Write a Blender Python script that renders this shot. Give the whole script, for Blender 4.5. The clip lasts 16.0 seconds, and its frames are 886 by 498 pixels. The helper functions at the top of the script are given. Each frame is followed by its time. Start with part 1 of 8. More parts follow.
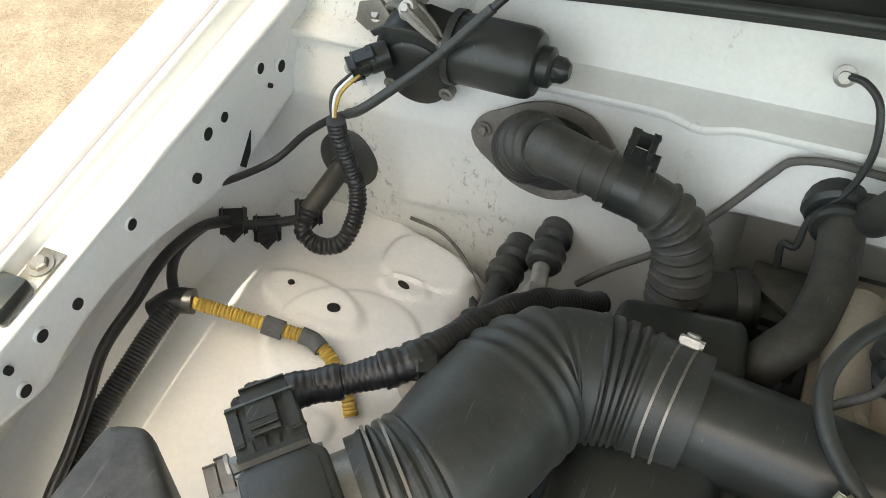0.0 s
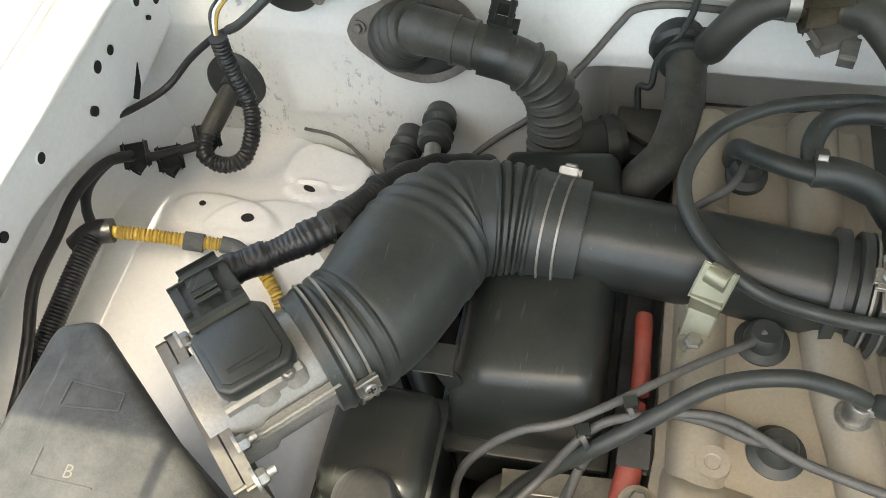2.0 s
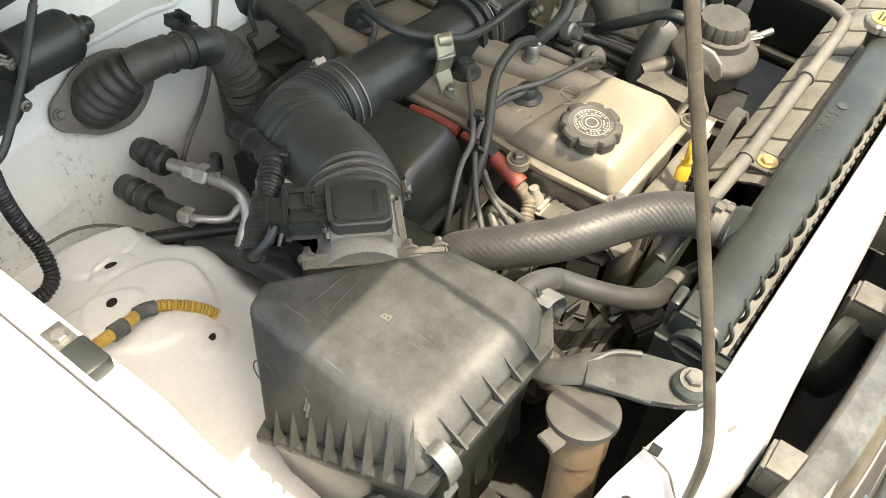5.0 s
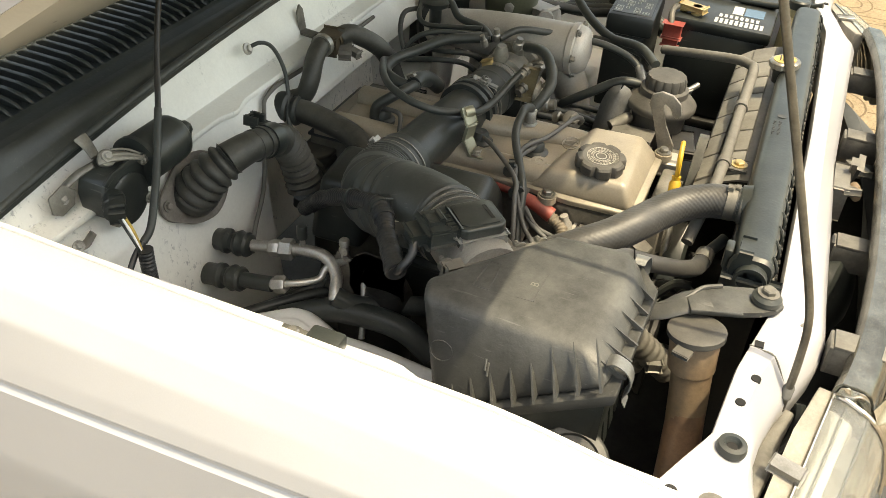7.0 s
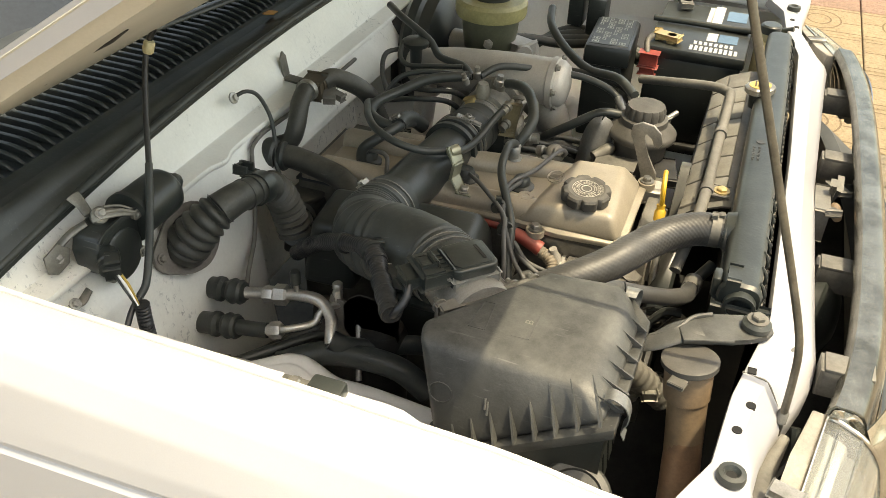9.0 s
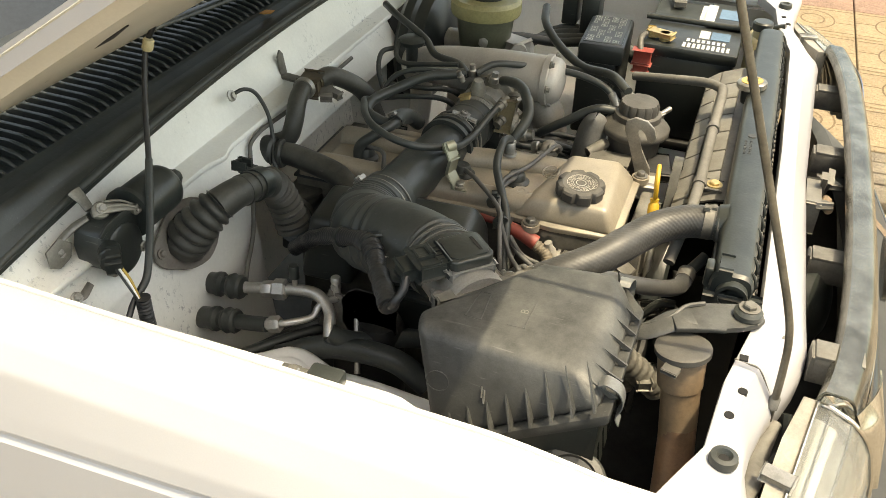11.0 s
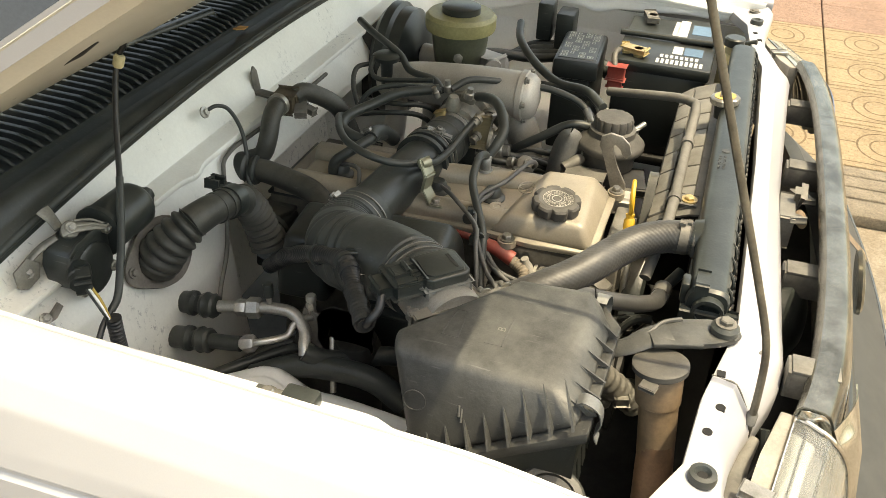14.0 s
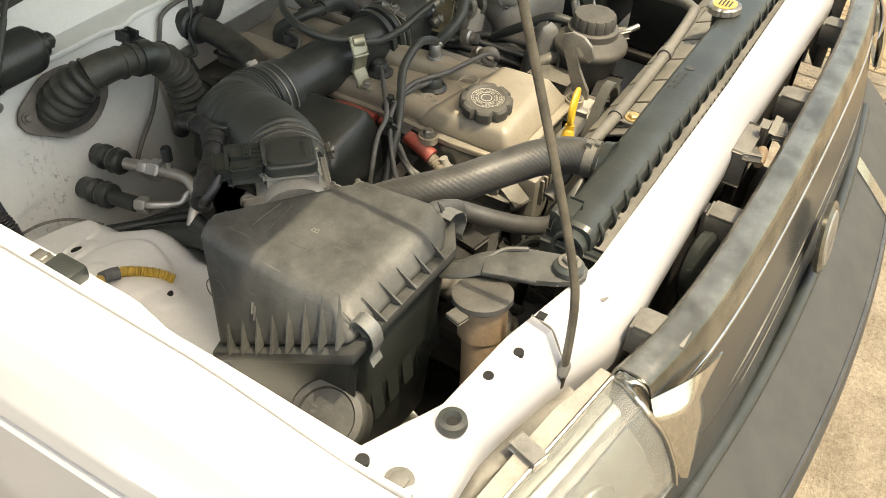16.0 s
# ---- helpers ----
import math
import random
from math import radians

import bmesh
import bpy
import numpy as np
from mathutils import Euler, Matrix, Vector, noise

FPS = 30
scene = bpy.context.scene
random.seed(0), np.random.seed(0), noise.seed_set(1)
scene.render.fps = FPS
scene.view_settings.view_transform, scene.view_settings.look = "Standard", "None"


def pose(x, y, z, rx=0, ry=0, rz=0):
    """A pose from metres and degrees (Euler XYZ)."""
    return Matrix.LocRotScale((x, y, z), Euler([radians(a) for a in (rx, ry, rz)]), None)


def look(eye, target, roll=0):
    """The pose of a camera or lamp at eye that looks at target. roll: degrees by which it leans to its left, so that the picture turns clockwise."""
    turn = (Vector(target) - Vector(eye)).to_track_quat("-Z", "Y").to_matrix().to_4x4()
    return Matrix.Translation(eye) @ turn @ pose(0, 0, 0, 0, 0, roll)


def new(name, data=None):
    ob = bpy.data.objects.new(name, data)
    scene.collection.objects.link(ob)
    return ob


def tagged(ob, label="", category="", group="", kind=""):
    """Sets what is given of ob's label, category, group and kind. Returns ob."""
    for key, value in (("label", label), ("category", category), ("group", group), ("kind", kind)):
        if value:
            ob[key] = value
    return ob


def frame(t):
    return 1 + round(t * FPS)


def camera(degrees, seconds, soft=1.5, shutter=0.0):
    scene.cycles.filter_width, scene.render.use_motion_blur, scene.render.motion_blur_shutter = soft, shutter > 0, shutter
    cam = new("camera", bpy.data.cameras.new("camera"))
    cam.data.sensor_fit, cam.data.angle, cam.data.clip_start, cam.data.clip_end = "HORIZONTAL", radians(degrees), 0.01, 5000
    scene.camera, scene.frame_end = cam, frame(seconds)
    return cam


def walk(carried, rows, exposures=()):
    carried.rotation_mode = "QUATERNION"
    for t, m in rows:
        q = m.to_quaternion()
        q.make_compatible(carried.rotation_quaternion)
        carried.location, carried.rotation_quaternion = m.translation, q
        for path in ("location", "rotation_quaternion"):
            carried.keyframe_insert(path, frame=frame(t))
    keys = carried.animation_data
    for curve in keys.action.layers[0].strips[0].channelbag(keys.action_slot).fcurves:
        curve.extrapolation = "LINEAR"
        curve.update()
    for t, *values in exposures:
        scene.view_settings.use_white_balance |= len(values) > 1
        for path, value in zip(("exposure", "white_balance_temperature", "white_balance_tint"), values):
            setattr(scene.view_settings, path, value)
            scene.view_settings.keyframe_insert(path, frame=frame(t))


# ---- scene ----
cam = camera(53.6, 16.0, soft=0.6)
PATH = [
    (0, (0.2876, 0.5802, 1.4648), (0.9553, -0.6212, -0.2534), -7.2),
    (0.5, (0.2739, 0.5880, 1.4659), (0.9457, -0.6424, -0.2303), -8.0),
    (1, (0.2652, 0.6021, 1.4681), (0.8990, -0.6459, -0.2292), -7.4),
    (1.5, (0.2549, 0.6339, 1.4637), (0.8444, -0.6023, -0.2589), -7.8),
    (2, (0.2552, 0.6748, 1.4758), (0.6752, -0.5196, -0.3238), -9.2),
    (2.5, (0.2849, 0.7461, 1.4780), (0.4020, -0.4375, -0.3722), -3.1),
    (3, (0.3630, 0.8528, 1.5154), (0.1668, -0.3521, -0.3150), -0.7),
    (3.5, (0.4586, 0.8839, 1.5506), (-0.0545, -0.2460, -0.2655), 2.3),
    (4, (0.6241, 0.8203, 1.5627), (-0.2446, -0.1503, -0.2094), 5.1),
    (4.2, (0.6875, 0.8135, 1.5649), (-0.2716, -0.1070, -0.1885), 4.5),
    (6.3, (1.1805, 0.7932, 1.5550), (-0.3676, 0.0894, 0.1580), 6.3),
    (6.5, (1.2116, 0.7584, 1.5572), (-0.3770, 0.0715, 0.1987), 5.3),
    (7, (1.2723, 0.6976, 1.5528), (-0.3770, 0.0836, 0.2317), 4.1),
    (7.5, (1.2845, 0.6855, 1.5583), (-0.3946, 0.1206, 0.2526), 4.0),
    (8, (1.2780, 0.6872, 1.5660), (-0.4168, 0.1314, 0.2779), 3.3),
    (8.5, (1.2738, 0.6898, 1.5704), (-0.4284, 0.1137, 0.3032), 2.2),
    (9, (1.2771, 0.6895, 1.5759), (-0.4192, 0.0930, 0.3087), 2.1),
    (9.2, (1.2713, 0.6856, 1.5759), (-0.4194, 0.0786, 0.3054), 2.2),
    (11.5, (1.3012, 0.6994, 1.5726), (-0.4085, 0.1141, 0.3175), 2.0),
    (12, (1.3023, 0.6993, 1.5715), (-0.4089, 0.1219, 0.3142), 2.8),
    (12.5, (1.2967, 0.6987, 1.5737), (-0.4104, 0.1176, 0.3131), 2.9),
    (13, (1.2926, 0.7013, 1.5759), (-0.4238, 0.1155, 0.3296), 2.5),
    (13.5, (1.2857, 0.6986, 1.5737), (-0.4425, 0.1282, 0.3384), 2.4),
    (14, (1.2876, 0.6952, 1.5726), (-0.4537, 0.1513, 0.3439), 2.5),
    (14.5, (1.2881, 0.7006, 1.5704), (-0.4608, 0.1707, 0.3450), 2.6),
    (15, (1.2438, 0.7488, 1.5737), (-0.4884, 0.2196, 0.3252), 2.1),
    (15.2, (1.2007, 0.7969, 1.5649), (-0.5047, 0.2344, 0.2944), 1.8),
    (15.5, (1.1374, 0.8788, 1.5759), (-0.4907, 0.2430, 0.2405), 2.0),
    (15.8, (1.0824, 0.9545, 1.5627), (-0.4031, 0.1733, 0.1404), 3.0),
    (16, (1.0773, 0.9715, 1.5638), (-0.3404, 0.1830, 0.0777), 3.5),
]
walk(cam, [(t, look(eye, target, roll)) for t, eye, target, roll in PATH],
     exposures=[(0, 2.00, 8300, 3), (1.5, 2.12, 8300, 3), (2.5, 2.62, 7900, 4), (3.0, 2.95, 7600, 5), (3.5, 2.55, 7500, 5), (4.2, 2.38, 7800, 5), (6.3, 1.80, 9200, 3), (7, 1.74, 9400, 3), (14.5, 1.76, 9400, 3), (16, 1.74, 9200, 4)])

# world and sun
world = bpy.data.worlds.new("sky_world")
scene.world = world
world.use_nodes = True
wn = world.node_tree.nodes
sky = wn.new("ShaderNodeTexSky")
sky.sky_type = "NISHITA"
sky.sun_disc = False
sky.dust_density, sky.air_density, sky.ozone_density = 3.2, 1.0, 1.0
SUN_ELEV, SUN_AZ = 72.0, 0.0
sky.sun_elevation, sky.sun_rotation = radians(SUN_ELEV), radians(SUN_AZ)
wn["Background"].inputs["Strength"].default_value = 0.15
world.node_tree.links.new(sky.outputs[0], wn["Background"].inputs[0])
sun = new("sun", bpy.data.lights.new("sun", "SUN"))
sun.data.energy, sun.data.angle, sun.data.color = 1.75, radians(0.6), (1.0, 0.965, 0.92)
sun.matrix_world = look((0.0, 3.0 * math.cos(radians(SUN_ELEV)), 0.9 + 3.0 * math.sin(radians(SUN_ELEV))), (0, 0, 0.9))


# ---------------------------------------------------------------- materials
def material(name, colour, rough=0.5, metal=0.0, dark=0.7, grain=60.0, blotch=6.0, bump=0.15, dust=0.0,
             dust_colour=(0.31, 0.31, 0.285), coat=0.0, vary=0.0, scuff=0.0, speck=0.2, scratch=0.0, sheen=0.0):
    """A painted, plastic or metal surface with two scales of wear and some dust on what faces up."""
    m = bpy.data.materials.new(name)
    m.use_nodes = True
    nt = m.node_tree
    b = nt.nodes["Principled BSDF"]
    tc = nt.nodes.new("ShaderNodeTexCoord")
    n1 = nt.nodes.new("ShaderNodeTexNoise")
    n1.inputs["Scale"].default_value, n1.inputs["Detail"].default_value = blotch, 8
    n2 = nt.nodes.new("ShaderNodeTexNoise")
    n2.inputs["Scale"].default_value, n2.inputs["Detail"].default_value = grain, 4
    for n in (n1, n2):
        nt.links.new(tc.outputs["Object"], n.inputs["Vector"])
    mix = nt.nodes.new("ShaderNodeMix")
    mix.data_type = "RGBA"
    mix.inputs[6].default_value = (*[c * dark for c in colour], 1)
    mix.inputs[7].default_value = (*colour, 1)
    ramp = nt.nodes.new("ShaderNodeValToRGB")
    ramp.color_ramp.elements[0].position, ramp.color_ramp.elements[1].position = 0.35, 0.62
    nt.links.new(n1.outputs[0], ramp.inputs[0])
    nt.links.new(ramp.outputs[0], mix.inputs[0])
    last = mix.outputs[2]
    if speck > 0:
        n6 = nt.nodes.new("ShaderNodeTexNoise")
        n6.inputs["Scale"].default_value, n6.inputs["Detail"].default_value, n6.inputs["Roughness"].default_value = grain * 2.2, 8, 0.75
        nt.links.new(tc.outputs["Object"], n6.inputs["Vector"])
        g = nt.nodes.new("ShaderNodeMapRange")
        g.inputs[1].default_value, g.inputs[2].default_value = 0.30, 0.70
        g.inputs[3].default_value, g.inputs[4].default_value = 1 - speck, 1 + speck
        nt.links.new(n6.outputs[0], g.inputs[0])
        hs_ = nt.nodes.new("ShaderNodeHueSaturation")
        nt.links.new(g.outputs[0], hs_.inputs["Value"])
        nt.links.new(last, hs_.inputs["Color"])
        last = hs_.outputs[0]
    if vary > 0:
        oi = nt.nodes.new("ShaderNodeObjectInfo")
        hsv = nt.nodes.new("ShaderNodeHueSaturation")
        mr = nt.nodes.new("ShaderNodeMapRange")
        mr.inputs[3].default_value, mr.inputs[4].default_value = 1 - vary, 1 + vary
        nt.links.new(oi.outputs["Random"], mr.inputs[0])
        nt.links.new(mr.outputs[0], hsv.inputs["Value"])
        nt.links.new(last, hsv.inputs["Color"])
        last = hsv.outputs[0]
    if dust > 0:
        geo = nt.nodes.new("ShaderNodeNewGeometry")
        sep = nt.nodes.new("ShaderNodeSeparateXYZ")
        nt.links.new(geo.outputs["Normal"], sep.inputs[0])
        up = nt.nodes.new("ShaderNodeMapRange")
        up.inputs[1].default_value, up.inputs[2].default_value = -0.2, 1.0
        nt.links.new(sep.outputs["Z"], up.inputs[0])
        n3 = nt.nodes.new("ShaderNodeTexNoise")
        n3.inputs["Scale"].default_value, n3.inputs["Detail"].default_value, n3.inputs["Roughness"].default_value = 22, 10, 0.65
        nt.links.new(tc.outputs["Object"], n3.inputs["Vector"])
        r3 = nt.nodes.new("ShaderNodeMapRange")
        r3.inputs[1].default_value, r3.inputs[2].default_value, r3.inputs[4].default_value = 0.35, 0.75, dust
        nt.links.new(n3.outputs[0], r3.inputs[0])
        mul = nt.nodes.new("ShaderNodeMath")
        mul.operation = "MULTIPLY"
        nt.links.new(up.outputs[0], mul.inputs[0])
        nt.links.new(r3.outputs[0], mul.inputs[1])
        dm = nt.nodes.new("ShaderNodeMix")
        dm.data_type = "RGBA"
        dm.inputs[7].default_value = (*dust_colour, 1)
        nt.links.new(mul.outputs[0], dm.inputs[0])
        nt.links.new(last, dm.inputs[6])
        last = dm.outputs[2]
    if scuff > 0:
        n4 = nt.nodes.new("ShaderNodeTexNoise")
        n4.inputs["Scale"].default_value, n4.inputs["Detail"].default_value = 7, 3
        n5 = nt.nodes.new("ShaderNodeTexNoise")
        n5.inputs["Scale"].default_value, n5.inputs["Detail"].default_value, n5.inputs["Roughness"].default_value = 130, 6, 0.75
        mp_ = nt.nodes.new("ShaderNodeMapping")
        mp_.inputs["Scale"].default_value = (1.0, 1.0, 0.55)
        nt.links.new(tc.outputs["Object"], mp_.inputs[0])
        ramps = []
        for n, lo, hi in ((n4, 0.55, 0.67), (n5, 0.56, 0.61)):
            nt.links.new(mp_.outputs[0], n.inputs["Vector"])
            q = nt.nodes.new("ShaderNodeMapRange")
            q.inputs[1].default_value, q.inputs[2].default_value = lo, hi
            nt.links.new(n.outputs[0], q.inputs[0])
            ramps.append(q)
        mu = nt.nodes.new("ShaderNodeMath")
        mu.operation = "MULTIPLY"
        nt.links.new(ramps[0].outputs[0], mu.inputs[0])
        nt.links.new(ramps[1].outputs[0], mu.inputs[1])
        m2 = nt.nodes.new("ShaderNodeMath")
        m2.operation = "MULTIPLY"
        m2.inputs[1].default_value = scuff
        nt.links.new(mu.outputs[0], m2.inputs[0])
        sm = nt.nodes.new("ShaderNodeMix")
        sm.data_type = "RGBA"
        sm.inputs[7].default_value = (0.07, 0.085, 0.11, 1)
        nt.links.new(m2.outputs[0], sm.inputs[0])
        nt.links.new(last, sm.inputs[6])
        last = sm.outputs[2]
    if scratch > 0:
        patch = nt.nodes.new("ShaderNodeTexNoise")
        patch.inputs["Scale"].default_value, patch.inputs["Detail"].default_value = 28, 3
        nt.links.new(tc.outputs["Object"], patch.inputs["Vector"])
        pr = nt.nodes.new("ShaderNodeMapRange")
        pr.inputs[1].default_value, pr.inputs[2].default_value, pr.inputs[4].default_value = 0.47, 0.60, scratch
        nt.links.new(patch.outputs[0], pr.inputs[0])
        for turn, tip, thin in ((0.45, 0.3, 420.0), (2.0, 1.1, 360.0), (1.2, 2.2, 520.0), (2.8, 0.7, 300.0)):
            mq = nt.nodes.new("ShaderNodeMapping")
            mq.inputs["Rotation"].default_value = (tip, 0.4 * tip, turn)
            mq.inputs["Scale"].default_value = (thin, 26.0, thin * 0.8)
            nt.links.new(tc.outputs["Object"], mq.inputs[0])
            nq = nt.nodes.new("ShaderNodeTexNoise")
            nq.inputs["Scale"].default_value, nq.inputs["Detail"].default_value = 1.0, 1
            nt.links.new(mq.outputs[0], nq.inputs["Vector"])
            rq = nt.nodes.new("ShaderNodeMapRange")
            rq.inputs[1].default_value, rq.inputs[2].default_value = 0.71, 0.77
            nt.links.new(nq.outputs[0], rq.inputs[0])
            mm = nt.nodes.new("ShaderNodeMath")
            mm.operation = "MULTIPLY"
            nt.links.new(rq.outputs[0], mm.inputs[0])
            nt.links.new(pr.outputs[0], mm.inputs[1])
            xm = nt.nodes.new("ShaderNodeMix")
            xm.data_type = "RGBA"
            xm.inputs[7].default_value = (0.19, 0.19, 0.18, 1)
            nt.links.new(mm.outputs[0], xm.inputs[0])
            nt.links.new(last, xm.inputs[6])
            last = xm.outputs[2]
    nt.links.new(last, b.inputs["Base Color"])
    rr = nt.nodes.new("ShaderNodeMapRange")
    rr.inputs[3].default_value, rr.inputs[4].default_value = min(1, rough * 1.25), rough * 0.8
    nt.links.new(n1.outputs[0], rr.inputs[0])
    nt.links.new(rr.outputs[0], b.inputs["Roughness"])
    b.inputs["Metallic"].default_value = metal
    b.inputs["Coat Weight"].default_value = coat
    b.inputs["Sheen Weight"].default_value, b.inputs["Sheen Roughness"].default_value = sheen, 0.45
    if bump > 0:
        bp = nt.nodes.new("ShaderNodeBump")
        bp.inputs["Strength"].default_value, bp.inputs["Distance"].default_value = bump, 0.001
        nt.links.new(n2.outputs[0], bp.inputs["Height"])
        nt.links.new(bp.outputs[0], b.inputs["Normal"])
    return m


# one white in two copies: darkened for sunlit outer panels, bright for the shaded bay
WHITE_DIMMED = material("sun_dimmed_body_white", (0.385, 0.387, 0.403), 0.32, dark=0.93, grain=300, blotch=3, bump=0.02, coat=0.3, speck=0.03)
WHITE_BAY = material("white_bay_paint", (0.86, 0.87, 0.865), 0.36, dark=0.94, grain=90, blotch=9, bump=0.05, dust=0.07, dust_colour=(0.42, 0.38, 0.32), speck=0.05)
FIREWALL = material("scuffed_bay_paint", (0.775, 0.78, 0.735), 0.34, dark=0.90, grain=90, blotch=9, bump=0.05, dust=0.10, dust_colour=(0.42, 0.36, 0.27), scuff=0.6, speck=0.05)
BLACK = material("black_plastic", (0.0245, 0.0290, 0.0270), 0.34, dark=0.65, grain=260, blotch=14, bump=0.18, dust=0.07, dust_colour=(0.29, 0.30, 0.285), scratch=0.25)
BLACK_DUSTY = material("dusty_black_plastic", (0.040, 0.041, 0.039), 0.50, dark=0.62, grain=320, blotch=16, bump=0.3, dust=0.30, dust_colour=(0.29, 0.290, 0.268), scratch=0.28)
RUBBER = material("black_rubber", (0.030, 0.0350, 0.0325), 0.44, dark=0.7, grain=180, blotch=20, bump=0.25, dust=0.10, dust_colour=(0.29, 0.295, 0.275), scratch=0.25, sheen=0.05)
RUBBER_DUSTY = material("dusty_rubber", (0.032, 0.0325, 0.028), 0.5, dark=0.7, grain=160, blotch=18, bump=0.25, dust=0.30, dust_colour=(0.26, 0.25, 0.205), scratch=0.3, sheen=0.05)
CAST = material("cast_aluminium", (0.50, 0.475, 0.43), 0.45, metal=0.30, dark=0.72, grain=220, blotch=12, bump=0.3, dust=0.35)
COVER = material("valve_cover_paint", (0.36, 0.322, 0.258), 0.42, metal=0.22, dark=0.72, grain=160, blotch=11, bump=0.10, dust=0.34, dust_colour=(0.34, 0.28, 0.21), speck=0.12)
STEEL = material("dull_steel", (0.42, 0.41, 0.38), 0.42, metal=0.85, dark=0.5, grain=200, blotch=30, bump=0.1, dust=0.2)
CHROME = material("worn_chrome", (0.230, 0.222, 0.190), 0.24, metal=0.8, dark=0.40, grain=140, blotch=26, bump=0.22, dust=0.34, dust_colour=(0.27, 0.26, 0.20), speck=0.3, scratch=0.7)
DARK = material("grimy_black_metal", (0.022, 0.021, 0.020), 0.55, metal=0.2, dark=0.6, grain=80, blotch=14, bump=0.3, dust=0.09)
GRIME = material("grimy_grey_metal", (0.17, 0.16, 0.14), 0.6, metal=0.4, dark=0.5, grain=90, blotch=18, bump=0.4, dust=0.35)
YELLOW = material("yellow_loom_plastic", (0.56, 0.37, 0.06), 0.5, dark=0.75, grain=150, blotch=30, bump=0.1, dust=0.40, dust_colour=(0.42, 0.36, 0.26))
RED = material("red_plastic", (0.30, 0.05, 0.035), 0.5, dark=0.7, grain=150, blotch=30, bump=0.1, dust=0.2)

ALLOY = material("dusty_timing_alloy", (0.24, 0.225, 0.195), 0.5, metal=0.3, dark=0.6, grain=140, blotch=18, bump=0.3, dust=0.25)
RODSTEEL = material("browned_rod_steel", (0.145, 0.132, 0.108), 0.36, metal=0.6, dark=0.6, grain=120, blotch=40, bump=0.15, dust=0.1)
HOOKSTEEL = material("dusty_hook_steel", (0.27, 0.255, 0.23), 0.45, metal=0.5, dark=0.65, grain=120, blotch=30, bump=0.2, dust=0.2)


GOLD = material("stained_brass", (0.55, 0.42, 0.20), 0.45, metal=0.6, dark=0.7, grain=120, blotch=30, dust=0.2)
# near-black for discs and patches that stand in for shade inside holes
HOLE = material("shadowed_hole", (0.012, 0.012, 0.012), 0.9, bump=0)
METERALU = material("meter_alloy", (0.34, 0.33, 0.305), 0.40, metal=0.35, dark=0.78, grain=180, blotch=20, bump=0.15, dust=0.2)
SHIELDS = material("heat_shield_steel", (0.20, 0.205, 0.20), 0.42, metal=0.5, dark=0.7, grain=120, blotch=26, bump=0.25, dust=0.2)
LEADGREY = material("grey_lead_rubber", (0.085, 0.085, 0.082), 0.55, dark=0.75, grain=160, blotch=30, bump=0.15, dust=0.2)
DUSTCAP = material("dust_coated_cap", (0.060, 0.057, 0.051), 0.6, dark=0.75, grain=260, blotch=24, bump=0.3, dust=0.25, dust_colour=(0.27, 0.25, 0.215))
HOSERUBBER = material("bleached_hose_rubber", (0.038, 0.038, 0.037), 0.46, dark=0.75, grain=240, blotch=22, bump=0.2, dust=0.15, dust_colour=(0.27, 0.265, 0.25), sheen=0.1)
BRACKETTAN = material("olive_stained_steel", (0.21, 0.175, 0.105), 0.5, metal=0.3, dark=0.6, grain=140, blotch=30, bump=0.2, dust=0.2)
DIPYELLOW = material("orange_yellow_plastic", (0.62, 0.37, 0.035), 0.45, dark=0.85, grain=150, blotch=30, bump=0.05, dust=0.15)
LOOMBLACK = material("taped_loom_black", (0.016, 0.017, 0.019), 0.36, dark=0.6, grain=240, blotch=40, bump=0.5, dust=0.10, speck=0.35)
PALESTRIP = material("pale_tape", (0.62, 0.62, 0.60), 0.6, dark=0.85, bump=0)
LINING = material("cream_bonnet_paint", (0.42, 0.40, 0.345), 0.5, dark=0.92, grain=120, blotch=5, bump=0.03, speck=0.05)

# ---------------------------------------------------------------- mesh helpers
def part(name, bm, mat, parent=None, label="", sharp=38, keep=False):
    """Links a bmesh, given in world places, as one mesh under a thing or a part."""
    me = bpy.data.meshes.new(name)
    bmesh.ops.recalc_face_normals(bm, faces=bm.faces)
    bm.to_mesh(me)
    bm.free()
    me.shade_smooth()
    me.set_sharp_from_angle(angle=radians(sharp))
    me.materials.append(mat)
    ob = new(name, me)
    if parent is not None:
        ob.parent = parent
        p, off = parent, Vector((0, 0, 0))
        while p is not None:
            off += p.location
            p = p.parent
        ob.location = -off
    if label:
        ob["label"] = label
    return ob


def thing(name, at, label, category, group="", kind=""):
    ob = new(name)
    ob.location = at
    ob.empty_display_size = 0.02
    return tagged(ob, label, category, group, kind)


def box(bm, lo, hi, bevel=0.0, seg=2, m=None):
    r = bmesh.ops.create_cube(bm, size=1.0)
    c = [(a + b) / 2 for a, b in zip(lo, hi)]
    s = [abs(b - a) for a, b in zip(lo, hi)]
    for v in r["verts"]:
        v.co = Vector([c[i] + v.co[i] * s[i] for i in range(3)])
        if m is not None:
            v.co = m @ v.co
    if bevel:
        edges = list({e for v in r["verts"] for e in v.link_edges})
        bmesh.ops.bevel(bm, geom=edges, offset=bevel, segments=seg, profile=0.5, affect="EDGES")
    return bm


